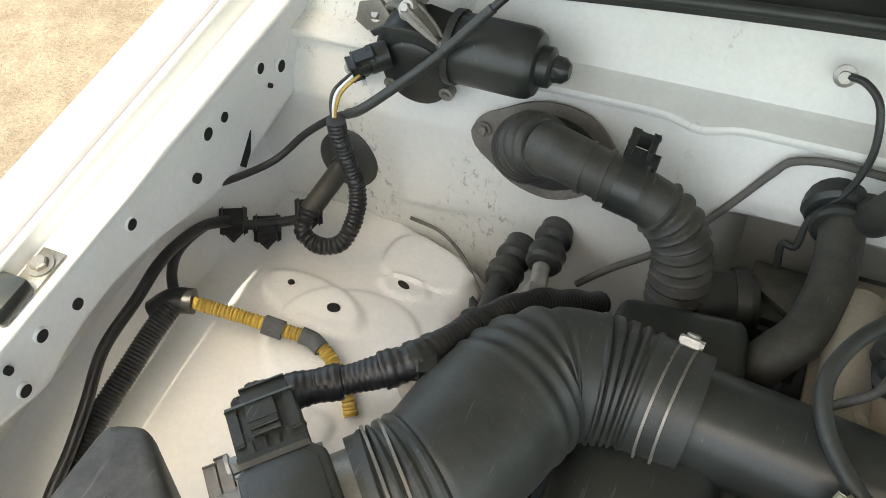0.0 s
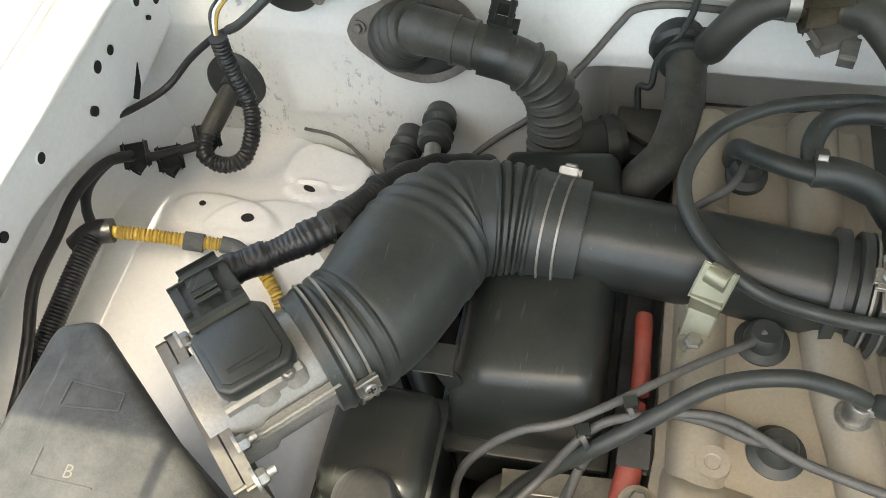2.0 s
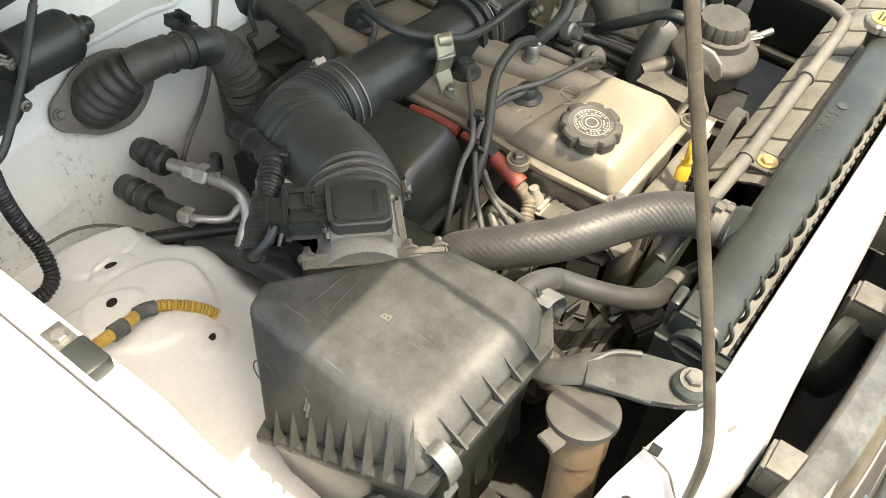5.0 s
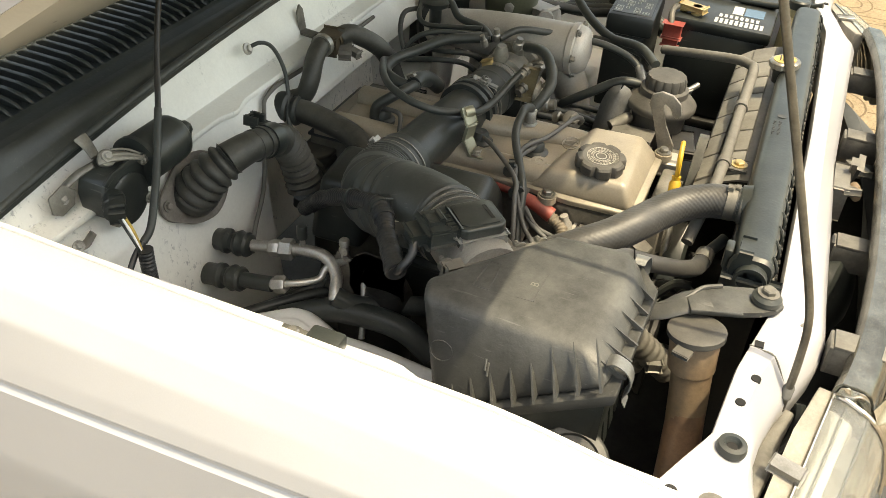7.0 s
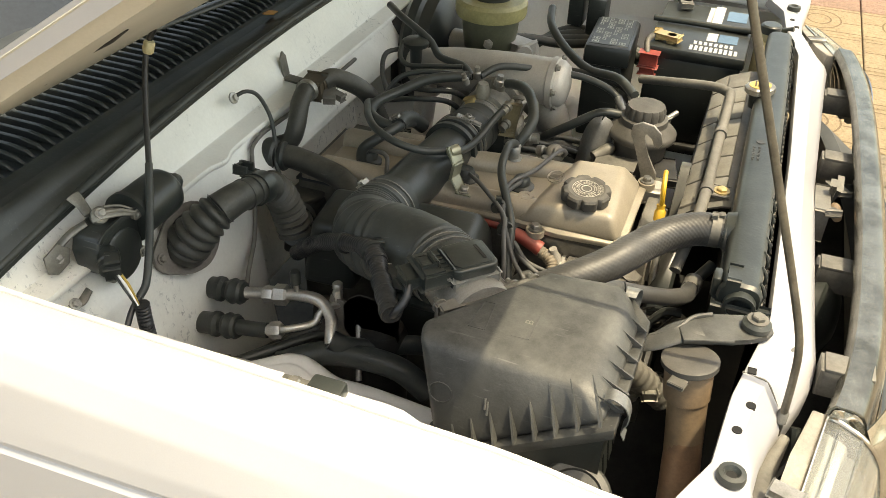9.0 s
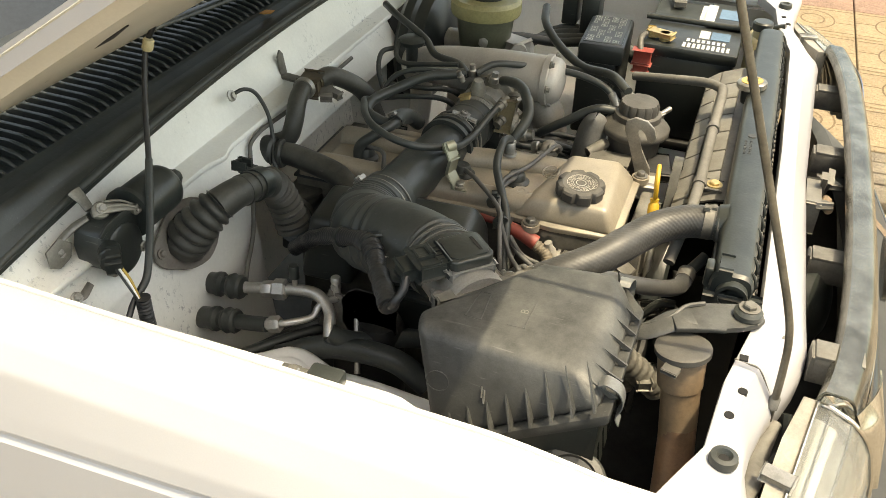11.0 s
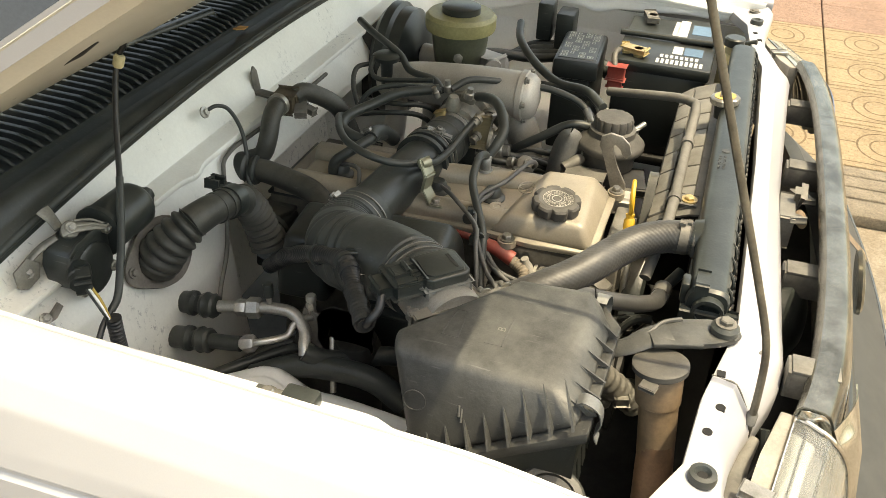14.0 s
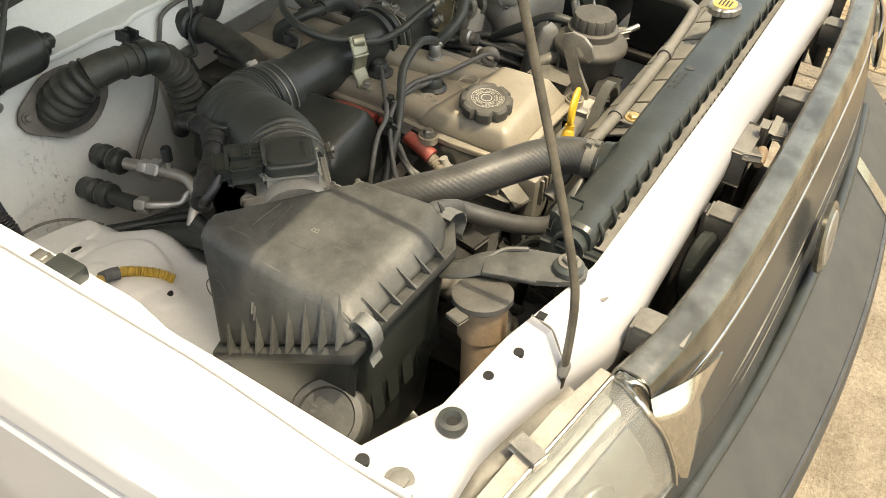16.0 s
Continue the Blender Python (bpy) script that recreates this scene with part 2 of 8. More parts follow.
def spline(pts, n=10):
    """Points on a smooth curve through pts."""
    p = [Vector(q) for q in pts]
    if len(p) == 2:
        return [p[0].lerp(p[1], i / n) for i in range(n + 1)]
    p = [p[0] * 2 - p[1]] + p + [p[-1] * 2 - p[-2]]
    out = []
    for i in range(1, len(p) - 2):
        a, b, c, d = p[i - 1:i + 3]
        k = max(2, n)
        for j in range(k):
            t = j / k
            out.append(0.5 * (2 * b + (c - a) * t + (2 * a - 5 * b + 4 * c - d) * t * t + (3 * b - a - 3 * c + d) * t ** 3))
    out.append(p[-2].copy())
    return out


def resample(path, step):
    out, left = [path[0].copy()], step
    for a, b in zip(path, path[1:]):
        length = (b - a).length
        while left <= length and length > 1e-9:
            out.append(a.lerp(b, left / length))
            left += step
        left -= length
    if (out[-1] - path[-1]).length > step * 0.3:
        out.append(path[-1].copy())
    return out


def sweep(bm, pts, radius, sides=14, n=10, step=None, wave=None, flat=1.0, caps=True, weave=0.0):
    """A tube along a smooth curve. radius: a number, or one for each point; wave(s): what is added at s metres."""
    path = spline(pts, n)
    if step:
        path = resample(path, step)
    radii = radius if isinstance(radius, (list, tuple)) else None
    s, total, run = 0.0, sum((b - a).length for a, b in zip(path, path[1:])), []
    up = Vector((0, 0, 1))
    t0 = (path[1] - path[0]).normalized()
    if abs(t0.z) > 0.9:
        up = Vector((0, 1, 0))
    side = t0.cross(up).normalized()
    rings = []
    for i, c in enumerate(path):
        a, b = path[max(0, i - 1)], path[min(len(path) - 1, i + 1)]
        t = (b - a).normalized()
        side = (side - t * side.dot(t)).normalized()
        nor = t.cross(side)
        if radii:
            f = s / total * (len(radii) - 1)
            k = min(int(f), len(radii) - 2)
            r = radii[k] + (radii[k + 1] - radii[k]) * (f - k)
        else:
            r = radius
        if wave:
            r += wave(s)
        rings.append([bm.verts.new(c + (side * math.cos(2 * math.pi * j / sides) + nor * flat * math.sin(2 * math.pi * j / sides)) * (r + weave * ((i // 2 + j // 2) % 2))) for j in range(sides)])
        if i + 1 < len(path):
            s += (path[i + 1] - c).length
    for a, b in zip(rings, rings[1:]):
        for j in range(sides):
            bm.faces.new((a[j], a[(j + 1) % sides], b[(j + 1) % sides], b[j]))
    if caps:
        bm.faces.new(rings[0])
        bm.faces.new(rings[-1][::-1])
    return bm


def lathe(bm, profile, at, axis=(0, 0, 1), sides=24, lobes=0, depth=0.0):
    """A turned shape: profile of (radius, height) about an axis from at. lobes: waves round the rim."""
    q = Vector((0, 0, 1)).rotation_difference(Vector(axis).normalized())
    rings = []
    for r, h in profile:
        ring = []
        for j in range(sides):
            a = 2 * math.pi * j / sides
            rr = r - (depth * max(0.0, math.cos(lobes * a)) ** 3 if lobes and r > 0.85 * max(p[0] for p in profile) else 0)
            ring.append(bm.verts.new(Vector(at) + q @ Vector((rr * math.cos(a), rr * math.sin(a), h))))
        rings.append(ring)
    for a, b in zip(rings, rings[1:]):
        for j in range(sides):
            bm.faces.new((a[j], a[(j + 1) % sides], b[(j + 1) % sides], b[j]))
    bm.faces.new(rings[0][::-1])
    bm.faces.new(rings[-1])
    return bm


def slab(bm, outline, direction, bevel=0.0, seg=2):
    """A flat outline (points in space) pushed along a direction."""
    d = Vector(direction)
    a = [bm.verts.new(Vector(p)) for p in outline]
    b = [bm.verts.new(Vector(p) + d) for p in outline]
    fs = [bm.faces.new(a[::-1]), bm.faces.new(b)]
    for i in range(len(a)):
        j = (i + 1) % len(a)
        fs.append(bm.faces.new((a[i], a[j], b[j], b[i])))
    if bevel:
        edges = list({e for f in fs for e in f.edges})
        bmesh.ops.bevel(bm, geom=edges, offset=bevel, segments=seg, profile=0.5, affect="EDGES")
    return bm


def loft(bm, rings, bevel=0.0, seg=2, sharp_rings=True):
    """Closed rings of equally many points, joined and capped."""
    vs = [[bm.verts.new(Vector(p)) for p in r] for r in rings]
    k = len(vs[0])
    fs = []
    for a, b in zip(vs, vs[1:]):
        for j in range(k):
            fs.append(bm.faces.new((a[j], a[(j + 1) % k], b[(j + 1) % k], b[j])))
    fs.append(bm.faces.new(vs[0][::-1]))
    fs.append(bm.faces.new(vs[-1]))
    if bevel:
        edges = list({e for f in fs for e in f.edges})
        bmesh.ops.bevel(bm, geom=edges, offset=bevel, segments=seg, profile=0.5, affect="EDGES")
    return bm


def sheet(bm, f, nu, nv, thick=0.0015):
    """A panel from f(u, v), given a thickness."""
    g = [[Vector(f(i / nu, j / nv)) for j in range(nv + 1)] for i in range(nu + 1)]
    nor = [[None] * (nv + 1) for _ in range(nu + 1)]
    for i in range(nu + 1):
        for j in range(nv + 1):
            du = g[min(nu, i + 1)][j] - g[max(0, i - 1)][j]
            dv = g[i][min(nv, j + 1)] - g[i][max(0, j - 1)]
            nor[i][j] = du.cross(dv).normalized() * thick
    a = [[bm.verts.new(g[i][j]) for j in range(nv + 1)] for i in range(nu + 1)]
    b = [[bm.verts.new(g[i][j] - nor[i][j]) for j in range(nv + 1)] for i in range(nu + 1)]
    for i in range(nu):
        for j in range(nv):
            bm.faces.new((a[i][j], a[i + 1][j], a[i + 1][j + 1], a[i][j + 1]))
            bm.faces.new((b[i][j], b[i][j + 1], b[i + 1][j + 1], b[i + 1][j]))
    rim = [(i, 0) for i in range(nu)] + [(nu, j) for j in range(nv)] + [(i, nv) for i in range(nu, 0, -1)] + [(0, j) for j in range(nv, 0, -1)]
    for (i, j), (k, l) in zip(rim, rim[1:] + rim[:1]):
        bm.faces.new((a[i][j], b[i][j], b[k][l], a[k][l]))
    return bm


def curve_at(knots, t):
    """Smooth value through (t, value) knots; values are tuples."""
    ts = [k[0] for k in knots]
    if t <= ts[0]:
        return Vector(knots[0][1])
    for (a, va), (b, vb) in zip(knots, knots[1:]):
        if t <= b:
            w = (t - a) / (b - a)
            return Vector(va).lerp(Vector(vb), w)
    return Vector(knots[-1][1])


def B():
    return bmesh.new()


def bolt(at, axis=(0, 0, 1), r=0.006, h=0.006, washer=1.5):
    """A hexagon head with its washer."""
    bm = B()
    lathe(bm, [(r * washer, -0.001), (r * washer, 0.0015)], at, axis, 16)
    q = Vector(axis).normalized()
    lathe(bm, [(r, 0.001), (r, h * 0.8), (r * 0.8, h)], at, axis, 6)
    return bm


SOOT = material("dark_grey_casting", (0.060, 0.062, 0.064), 0.45, metal=0.3, dark=0.6, grain=140, blotch=14, bump=0.3, dust=0.12)
BRIGHT = material("smooth_chrome", (0.62, 0.61, 0.58), 0.14, metal=1.0, dark=0.85, grain=90, blotch=8, bump=0.03, dust=0.1)
RUST = material("rusty_plate", (0.215, 0.195, 0.170), 0.6, metal=0.3, dark=0.6, grain=120, blotch=24, bump=0.3, dust=0.2)
ALU = material("bare_aluminium", (0.62, 0.60, 0.56), 0.36, metal=0.75, dark=0.75, grain=200, blotch=30, bump=0.12, dust=0.15)
STAINED = material("stained_casting", (0.25, 0.238, 0.205), 0.5, metal=0.45, dark=0.55, grain=160, blotch=26, bump=0.35, dust=0.3)
ZINC = material("zinc_plate", (0.32, 0.315, 0.235), 0.42, metal=0.6, dark=0.75, grain=120, blotch=30, bump=0.08, dust=0.15, speck=0.08)
SATIN = material("satin_reflector", (0.27, 0.275, 0.265), 0.34, metal=0.8, dark=0.9, grain=60, blotch=10, bump=0.02, dust=0.05, speck=0.03)
LAMPGREY = material("dusty_lamp_housing", (0.27, 0.25, 0.215), 0.55, dark=0.75, grain=90, blotch=24, bump=0.15, dust=0.3)


# ---------------------------------------------------------------- ground
def ground_material(name, a, b, scale):
    m = bpy.data.materials.new(name)
    m.use_nodes = True
    nt = m.node_tree
    p = nt.nodes["Principled BSDF"]
    tc = nt.nodes.new("ShaderNodeTexCoord")
    n1 = nt.nodes.new("ShaderNodeTexNoise")
    n1.inputs["Scale"].default_value, n1.inputs["Detail"].default_value, n1.inputs["Roughness"].default_value = scale, 15, 0.78
    n2 = nt.nodes.new("ShaderNodeTexNoise")
    n2.inputs["Scale"].default_value, n2.inputs["Detail"].default_value, n2.inputs["Roughness"].default_value = scale * 14, 12, 0.75
    n3 = nt.nodes.new("ShaderNodeTexVoronoi")
    n3.inputs["Scale"].default_value = scale * 20
    for n in (n1, n2, n3):
        nt.links.new(tc.outputs["Object"], n.inputs["Vector"])
    r = nt.nodes.new("ShaderNodeValToRGB")
    r.color_ramp.elements[0].position, r.color_ramp.elements[0].color = 0.36, (*b, 1)
    r.color_ramp.elements[1].position, r.color_ramp.elements[1].color = 0.60, (*a, 1)
    nt.links.new(n1.outputs[0], r.inputs[0])
    mix = nt.nodes.new("ShaderNodeMix")
    mix.data_type, mix.blend_type = "RGBA", "MULTIPLY"
    mix.inputs[0].default_value = 0.6
    nt.links.new(r.outputs[0], mix.inputs[6])
    g = nt.nodes.new("ShaderNodeMapRange")
    g.inputs[1].default_value, g.inputs[2].default_value = 0.34, 0.62
    g.inputs[3].default_value, g.inputs[4].default_value = 0.30, 1.0
    nt.links.new(n2.outputs[0], g.inputs[0])
    nt.links.new(g.outputs[0], mix.inputs[7])
    pit = nt.nodes.new("ShaderNodeMapRange")
    pit.inputs[1].default_value, pit.inputs[2].default_value, pit.inputs[3].default_value = 0.10, 0.34, 0.45
    nt.links.new(n3.outputs["Distance"], pit.inputs[0])
    pm = nt.nodes.new("ShaderNodeMix")
    pm.data_type, pm.blend_type = "RGBA", "MULTIPLY"
    pm.inputs[0].default_value = 0.7
    nt.links.new(mix.outputs[2], pm.inputs[6])
    nt.links.new(pit.outputs[0], pm.inputs[7])
    nt.links.new(pm.outputs[2], p.inputs["Base Color"])
    p.inputs["Roughness"].default_value = 0.9
    bp = nt.nodes.new("ShaderNodeBump")
    bp.inputs["Strength"].default_value, bp.inputs["Distance"].default_value = 1.0, 0.02
    nt.links.new(n2.outputs[0], bp.inputs["Height"])
    nt.links.new(bp.outputs[0], p.inputs["Normal"])
    return m


CONCRETE = ground_material("sandy_concrete", (0.53, 0.445, 0.335), (0.33, 0.265, 0.185), 7.0)
bm = B()
for x0, x1, y0, y1 in ((-60, 60, -60, 60),):
    vs = [bm.verts.new((x, y, 0.0)) for x, y in ((x0, y0), (x1, y0), (x1, y1), (x0, y1))]
    bm.faces.new(vs)
tagged(part("ground", bm, CONCRETE), "rough sandy beige concrete yard under the car", "ground", kind="structure")


# ---------------------------------------------------------------- car body
def ease(t):
    t = min(1.0, max(0.0, t))
    return t * t * (3 - 2 * t)


def ledge_z(y):
    return 0.9795 - 0.006 * y - 0.020 * ease((y - 0.455) / 0.05) - 0.010 * ease((y - 0.52) / 0.22)


def crown_z(y):
    return 1.0136 - 0.032 * y - 0.022 * ease((y - 0.55) / 0.22)


body = thing("car_body", (0, 0, 0.35), "white painted body of a pickup truck with open bonnet", "car")


def fender_profile(u, y):
    z = crown_z(y)
    zc = 0.905 + 0.03 * y
    k = [(0.00, (0.7670, 0, z - 0.022)), (0.05, (0.7668, 0, z - 0.005)), (0.07, (0.7680, 0, z - 0.0012)), (0.10, (0.7720, 0, z)), (0.22, (0.800, 0, z - 0.002)), (0.32, (0.826, 0, z - 0.013)), (0.42, (0.845, 0, z - 0.036)),
         (0.55, (0.860, 0, zc + 0.022)), (0.60, (0.8655, 0, zc + 0.004)), (0.615, (0.8635, 0, zc)), (0.63, (0.8640, 0, zc - 0.006)), (0.65, (0.8690, 0, zc - 0.010)), (0.80, (0.882, 0, zc - 0.10)), (1.0, (0.89, 0, zc - 0.36))]
    return curve_at(k, u)


def smooth_y(y):
    return max(0.0, y - 0.55) ** 2 * 0.35


RAIL_LOW = [(-0.12, (0.876, 0, 0)), (0.08, (0.868, 0, 0)), (0.15, (0.869, 0, 0)), (0.20, (0.882, 0, 0)), (0.25, (0.896, 0, 0)), (0.32, (0.904, 0, 0)), (0.38, (0.902, 0, 0)), (0.41, (0.894, 0, 0)), (0.46, (0.914, 0, 0)), (0.80, (0.914, 0, 0))]
TOP_Z = [(0.02, (0.726, 0, 0)), (0.05, (0.737, 0, 0)), (0.10, (0.744, 0, 0)), (0.14, (0.750, 0, 0)), (0.19, (0.767, 0, 0)), (0.25, (0.772, 0, 0)), (0.34, (0.772, 0, 0)), (0.45, (0.765, 0, 0)), (0.52, (0.745, 0, 0)), (0.64, (0.66, 0, 0))]
TOP_EDGE = [(0.02, (0.70, 0, 0)), (0.05, (0.630, 0, 0)), (0.065, (0.592, 0, 0)), (0.08, (0.548, 0, 0)), (0.095, (0.524, 0, 0)), (0.125, (0.521, 0, 0)), (0.15, (0.526, 0, 0)), (0.18, (0.515, 0, 0)), (0.20, (0.504, 0, 0)), (0.30, (0.498, 0, 0)), (0.64, (0.51, 0, 0))]


def tower_z(x, y):
    """Height of the tower's pressed top at a place of the plan."""
    z = sum(curve_at(TOP_Z, y + d).x for d in (-0.016, -0.008, 0.0, 0.008, 0.016)) / 5
    front = ease((y - 0.215) / 0.06)
    z += 0.016 * ease((0.734 - x) / 0.014) * front - 0.012 * ease((x - 0.722) / 0.02) * front
    for cx_, cy_, a, b, turn, high, soft in ((0.654, 0.197, 0.056, 0.025, -0.28, 0.006, 0.28), (0.582, 0.1415, 0.023, 0.012, -0.1, 0.0045, 0.4), (0.600, 0.232, 0.070, 0.066, 0.0, 0.004, 0.10), (0.592, 0.325, 0.022, 0.012, 0.5, 0.004, 0.4)):
        p, q = x - cx_, y - cy_
        r = math.hypot((p * math.cos(turn) + q * math.sin(turn)) / a, (q * math.cos(turn) - p * math.sin(turn)) / b)
        z += high * ease((1 + soft - r) / soft)
    r = (abs((x - 0.571) / 0.049) ** 3 + abs((y - 0.098) / 0.034) ** 3) ** (1 / 3)
    z += 0.0045 * ease((1.10 - r) / 0.14)
    z -= 0.046 * ease((0.622 - x) / 0.12) * front
    d = curve_at(TOP_EDGE, y).x + 0.010 - x
    if d > 0:
        z -= 30 * min(d, 0.02) ** 2 + 1.4 * max(0.0, d - 0.02)
    return max(z, 0.50)


for sx, nm in ((1, "right"), (-1, "left")):
    bm = B()

    def ff(u, v, sx=sx):
        y = -0.75 + v * 1.545
        p = fender_profile(u, y)
        return (sx * (p.x - smooth_y(y) * u), y, p.z)
    sheet(bm, ff, 80, 40, 0.001 * sx)
    part("fender", bm, WHITE_DIMMED, body, "white front wing with a pressed crease", sharp=25)
    # rail inside the wing
    bm = B()

    def gf(u, v, sx=sx):
        y = -0.12 + v * 0.90
        z, c = ledge_z(y), crown_z(y)
        k = [(0, (0.7648, 0, c - 0.022)), (0.05, (0.7645, 0, c - 0.005)), (0.08, (0.7630, 0, c - 0.001)), (0.11, (0.7605, 0, c - 0.002)), (0.14, (0.7590, 0, c - 0.006)), (0.26, (0.7605, 0, z + 0.006)), (0.29, (0.7590, 0, z + 0.0015)), (0.32, (0.754, 0, z)),
             (0.52, (0.7350, 0, z - 0.0008)), (0.55, (0.7318, 0, z - 0.002)), (0.57, (0.7312, 0, z - 0.005)), (0.60, (0.7330, 0, z - 0.010)), (0.64, (0.7385, 0, z - 0.012)), (0.67, (0.7392, 0, z - 0.017)),
             (0.88, (0.7405, 0, 0.922)), (0.92, (0.7395, 0, 0.911)), (0.95, (0.742, 0, 0.904)), (1.0, (0.757, 0, 0.899))]
        p = curve_at(k, u)
        p.z += (curve_at(RAIL_LOW, y).x - 0.902) * ease((u - 0.68) / 0.24)
        dent = 0.0014 * math.sin(y * 34) * ease((u - 0.68) / 0.05) * ease((0.92 - u) / 0.05)
        w = max(0.0, y - 0.72) * 0.05
        return (sx * (p.x - w + dent), y, p.z + 0.004 * math.sin(y * 21 + 1) * ease((u - 0.86) / 0.06))
    sheet(bm, gf, 70, 60, -0.001 * sx)
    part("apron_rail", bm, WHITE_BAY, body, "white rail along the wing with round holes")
    # inner apron below the rail
    bm = B()

    def af(u, v, sx=sx):
        y = -0.02 + v * 0.80
        p = curve_at([(0, (0.757, 0, 0.905)), (0.5, (0.79, 0, 0.84)), (0.7, (0.775, 0, 0.77)), (1, (0.74, 0, 0.60))], u)
        return (sx * p.x, y, p.z)
    sheet(bm, af, 16, 20, -0.001 * sx)
    part("inner_wing", bm, WHITE_BAY, body)
    # strut tower
    bm = B()

    def tf(u, v, sx=sx):
        x, y = 0.815 - u * 0.375, 0.03 + v * 0.61
        # left tower sunk by 0.10 so that it lies in deeper shade
        return (sx * x, y, tower_z(x, y) - (0.10 if sx < 0 else 0.0))
    sheet(bm, tf, 150, 170, -0.001 * sx)
    part("strut_tower", bm, WHITE_BAY, body, "domed white suspension tower with pressed bosses")

# firewall with its cowl flange
bm = B()


def wf(u, v):
    x = -0.79 + u * 1.58
    k = [(0.0, (0, -0.058, 1.024)), (0.22, (0, -0.022, 0.952)), (0.25, (0, -0.018, 0.945)), (0.30, (0, 0.012, 0.941)), (0.315, (0, 0.0135, 0.938)), (0.33, (0, 0.0125, 0.934)), (0.36, (0, 0.002, 0.930)),
         (0.5, (0, 0.034, 0.88)), (0.7, (0, 0.049, 0.80)), (0.8, (0, 0.053, 0.735)), (1.0, (0, 0.075, 0.55))]
    p = curve_at(k, v)
    tunnel = ease((0.325 - abs(x + 0.01)) / 0.03) * ease((0.868 - p.z) / 0.03)
    press = -0.005 * ease((0.628 - x) / 0.010) * ease((x - 0.535) / 0.03) * ease((p.z - 0.772 - 0.10 * (0.628 - x)) / 0.008) * ease((0.872 - p.z) / 0.05)
    press += 0.006 * ease((x - 0.650) / 0.03) * ease((0.90 - p.z) / 0.06) * ease((0.76 - x) / 0.03)
    boss = 0.010 * math.exp(-((x - 0.34) / 0.020) ** 2) * (0.285 < v < 0.335)
    return (x, p.y - 0.14 * tunnel - press + boss, p.z)


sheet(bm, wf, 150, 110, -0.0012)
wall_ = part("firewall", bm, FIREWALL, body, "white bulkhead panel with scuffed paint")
# faces inside the tunnel recess take a darker grey-green, scuffed
RECESSWALL = material("recess_grey_green", (0.20, 0.225, 0.215), 0.5, dark=0.55, grain=90, blotch=14, bump=0.1, dust=0.1, scuff=0.9, speck=0.25)
wall_.data.materials.append(RECESSWALL)
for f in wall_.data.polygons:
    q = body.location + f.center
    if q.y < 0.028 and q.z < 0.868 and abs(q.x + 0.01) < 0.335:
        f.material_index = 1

# upper front crossmember
bm = B()


def cf(u, v):
    x = 0.76 - u * 1.52
    s = abs(x)
    yb = curve_at([(0, (0.79, 0, 0)), (0.42, (0.786, 0, 0)), (0.56, (0.757, 0, 0)), (0.66, (0.748, 0, 0)), (0.70, (0.728, 0, 0)), (0.76, (0.70, 0, 0))], s).x
    yf = curve_at([(0, (0.835, 0, 0)), (0.36, (0.842, 0, 0)), (0.44, (0.845, 0, 0)), (0.465, (0.842, 0, 0)), (0.512, (0.826, 0, 0)), (0.555, (0.808, 0, 0)), (0.60, (0.797, 0, 0)), (0.66, (0.790, 0, 0)), (0.76, (0.80, 0, 0))], s).x
    zf = curve_at([(0, (0.90, 0, 0)), (0.36, (0.906, 0, 0)), (0.44, (0.907, 0, 0)), (0.465, (0.897, 0, 0)), (0.60, (0.896, 0, 0)), (0.66, (0.916, 0, 0)), (0.76, (0.94, 0, 0))], s).x
    k = [(0, (yb, 0, 0.925)), (0.06, (yb, 0, 0.944)), (0.55, (yb + (yf - yb) * 0.45, 0, 0.944)), (0.80, (yb + (yf - yb) * 0.86, 0, zf + 0.016)), (0.94, (yf, 0, zf)), (1, (yf - 0.002, 0, zf - 0.03))]
    p = curve_at(k, v)
    return (x, p.x, p.z)


def cross_z(x, y):
    """Height of the crossmember's top at a place of the plan."""
    u = (0.76 - x) / 1.52
    best = min((abs(cf(u, v / 60)[1] - y), cf(u, v / 60)[2]) for v in range(4, 58))
    return best[1]


sheet(bm, cf, 90, 24, 0.0015)
part("front_crossmember", bm, WHITE_DIMMED, body, "white front crossmember over the radiator")

# open bonnet
HINGE = Vector((0, -0.17, 1.105))
A35 = radians(32.3)
bm = B()


def bf(u, v):
    d = v * 1.032
    x = (u * 2 - 1) * (0.740 - 0.0175 * min(1.0, max(0.0, (d - 0.58) / 0.2)))
    sag = 0.03 * (1 - (u * 2 - 1) ** 2) * math.sin(math.pi * v)
    return (x, HINGE.y + d * math.cos(A35) - sag * math.sin(A35), HINGE.z + d * math.sin(A35) + sag * math.cos(A35))


sheet(bm, bf, 16, 20, 0.02)
part("bonnet", bm, WHITE_DIMMED, body, "raised white bonnet seen from below")


def cable(name, pts, r, mat, label, category="cable", group="", sides=8, n=8, step=None, wave=None, parent=None, radii=None):
    """A cable or hose along a smooth line, as a thing, or as a part of one."""
    bm = B()
    sweep(bm, pts, radii or r, sides=sides, n=n, step=step, wave=wave)
    ob = part(name, bm, mat, parent, sharp=60)
    return ob if parent is not None else tagged(ob, label, category, group)


def loom(pitch=0.0042, depth=0.0009):
    return lambda s: depth * (1 if (s / pitch) % 1 < 0.55 else -1)


def frame_axes(d, up=(0, 0, 1)):
    d = Vector(d).normalized()
    s = d.cross(Vector(up)).normalized()
    return d, s, s.cross(d)


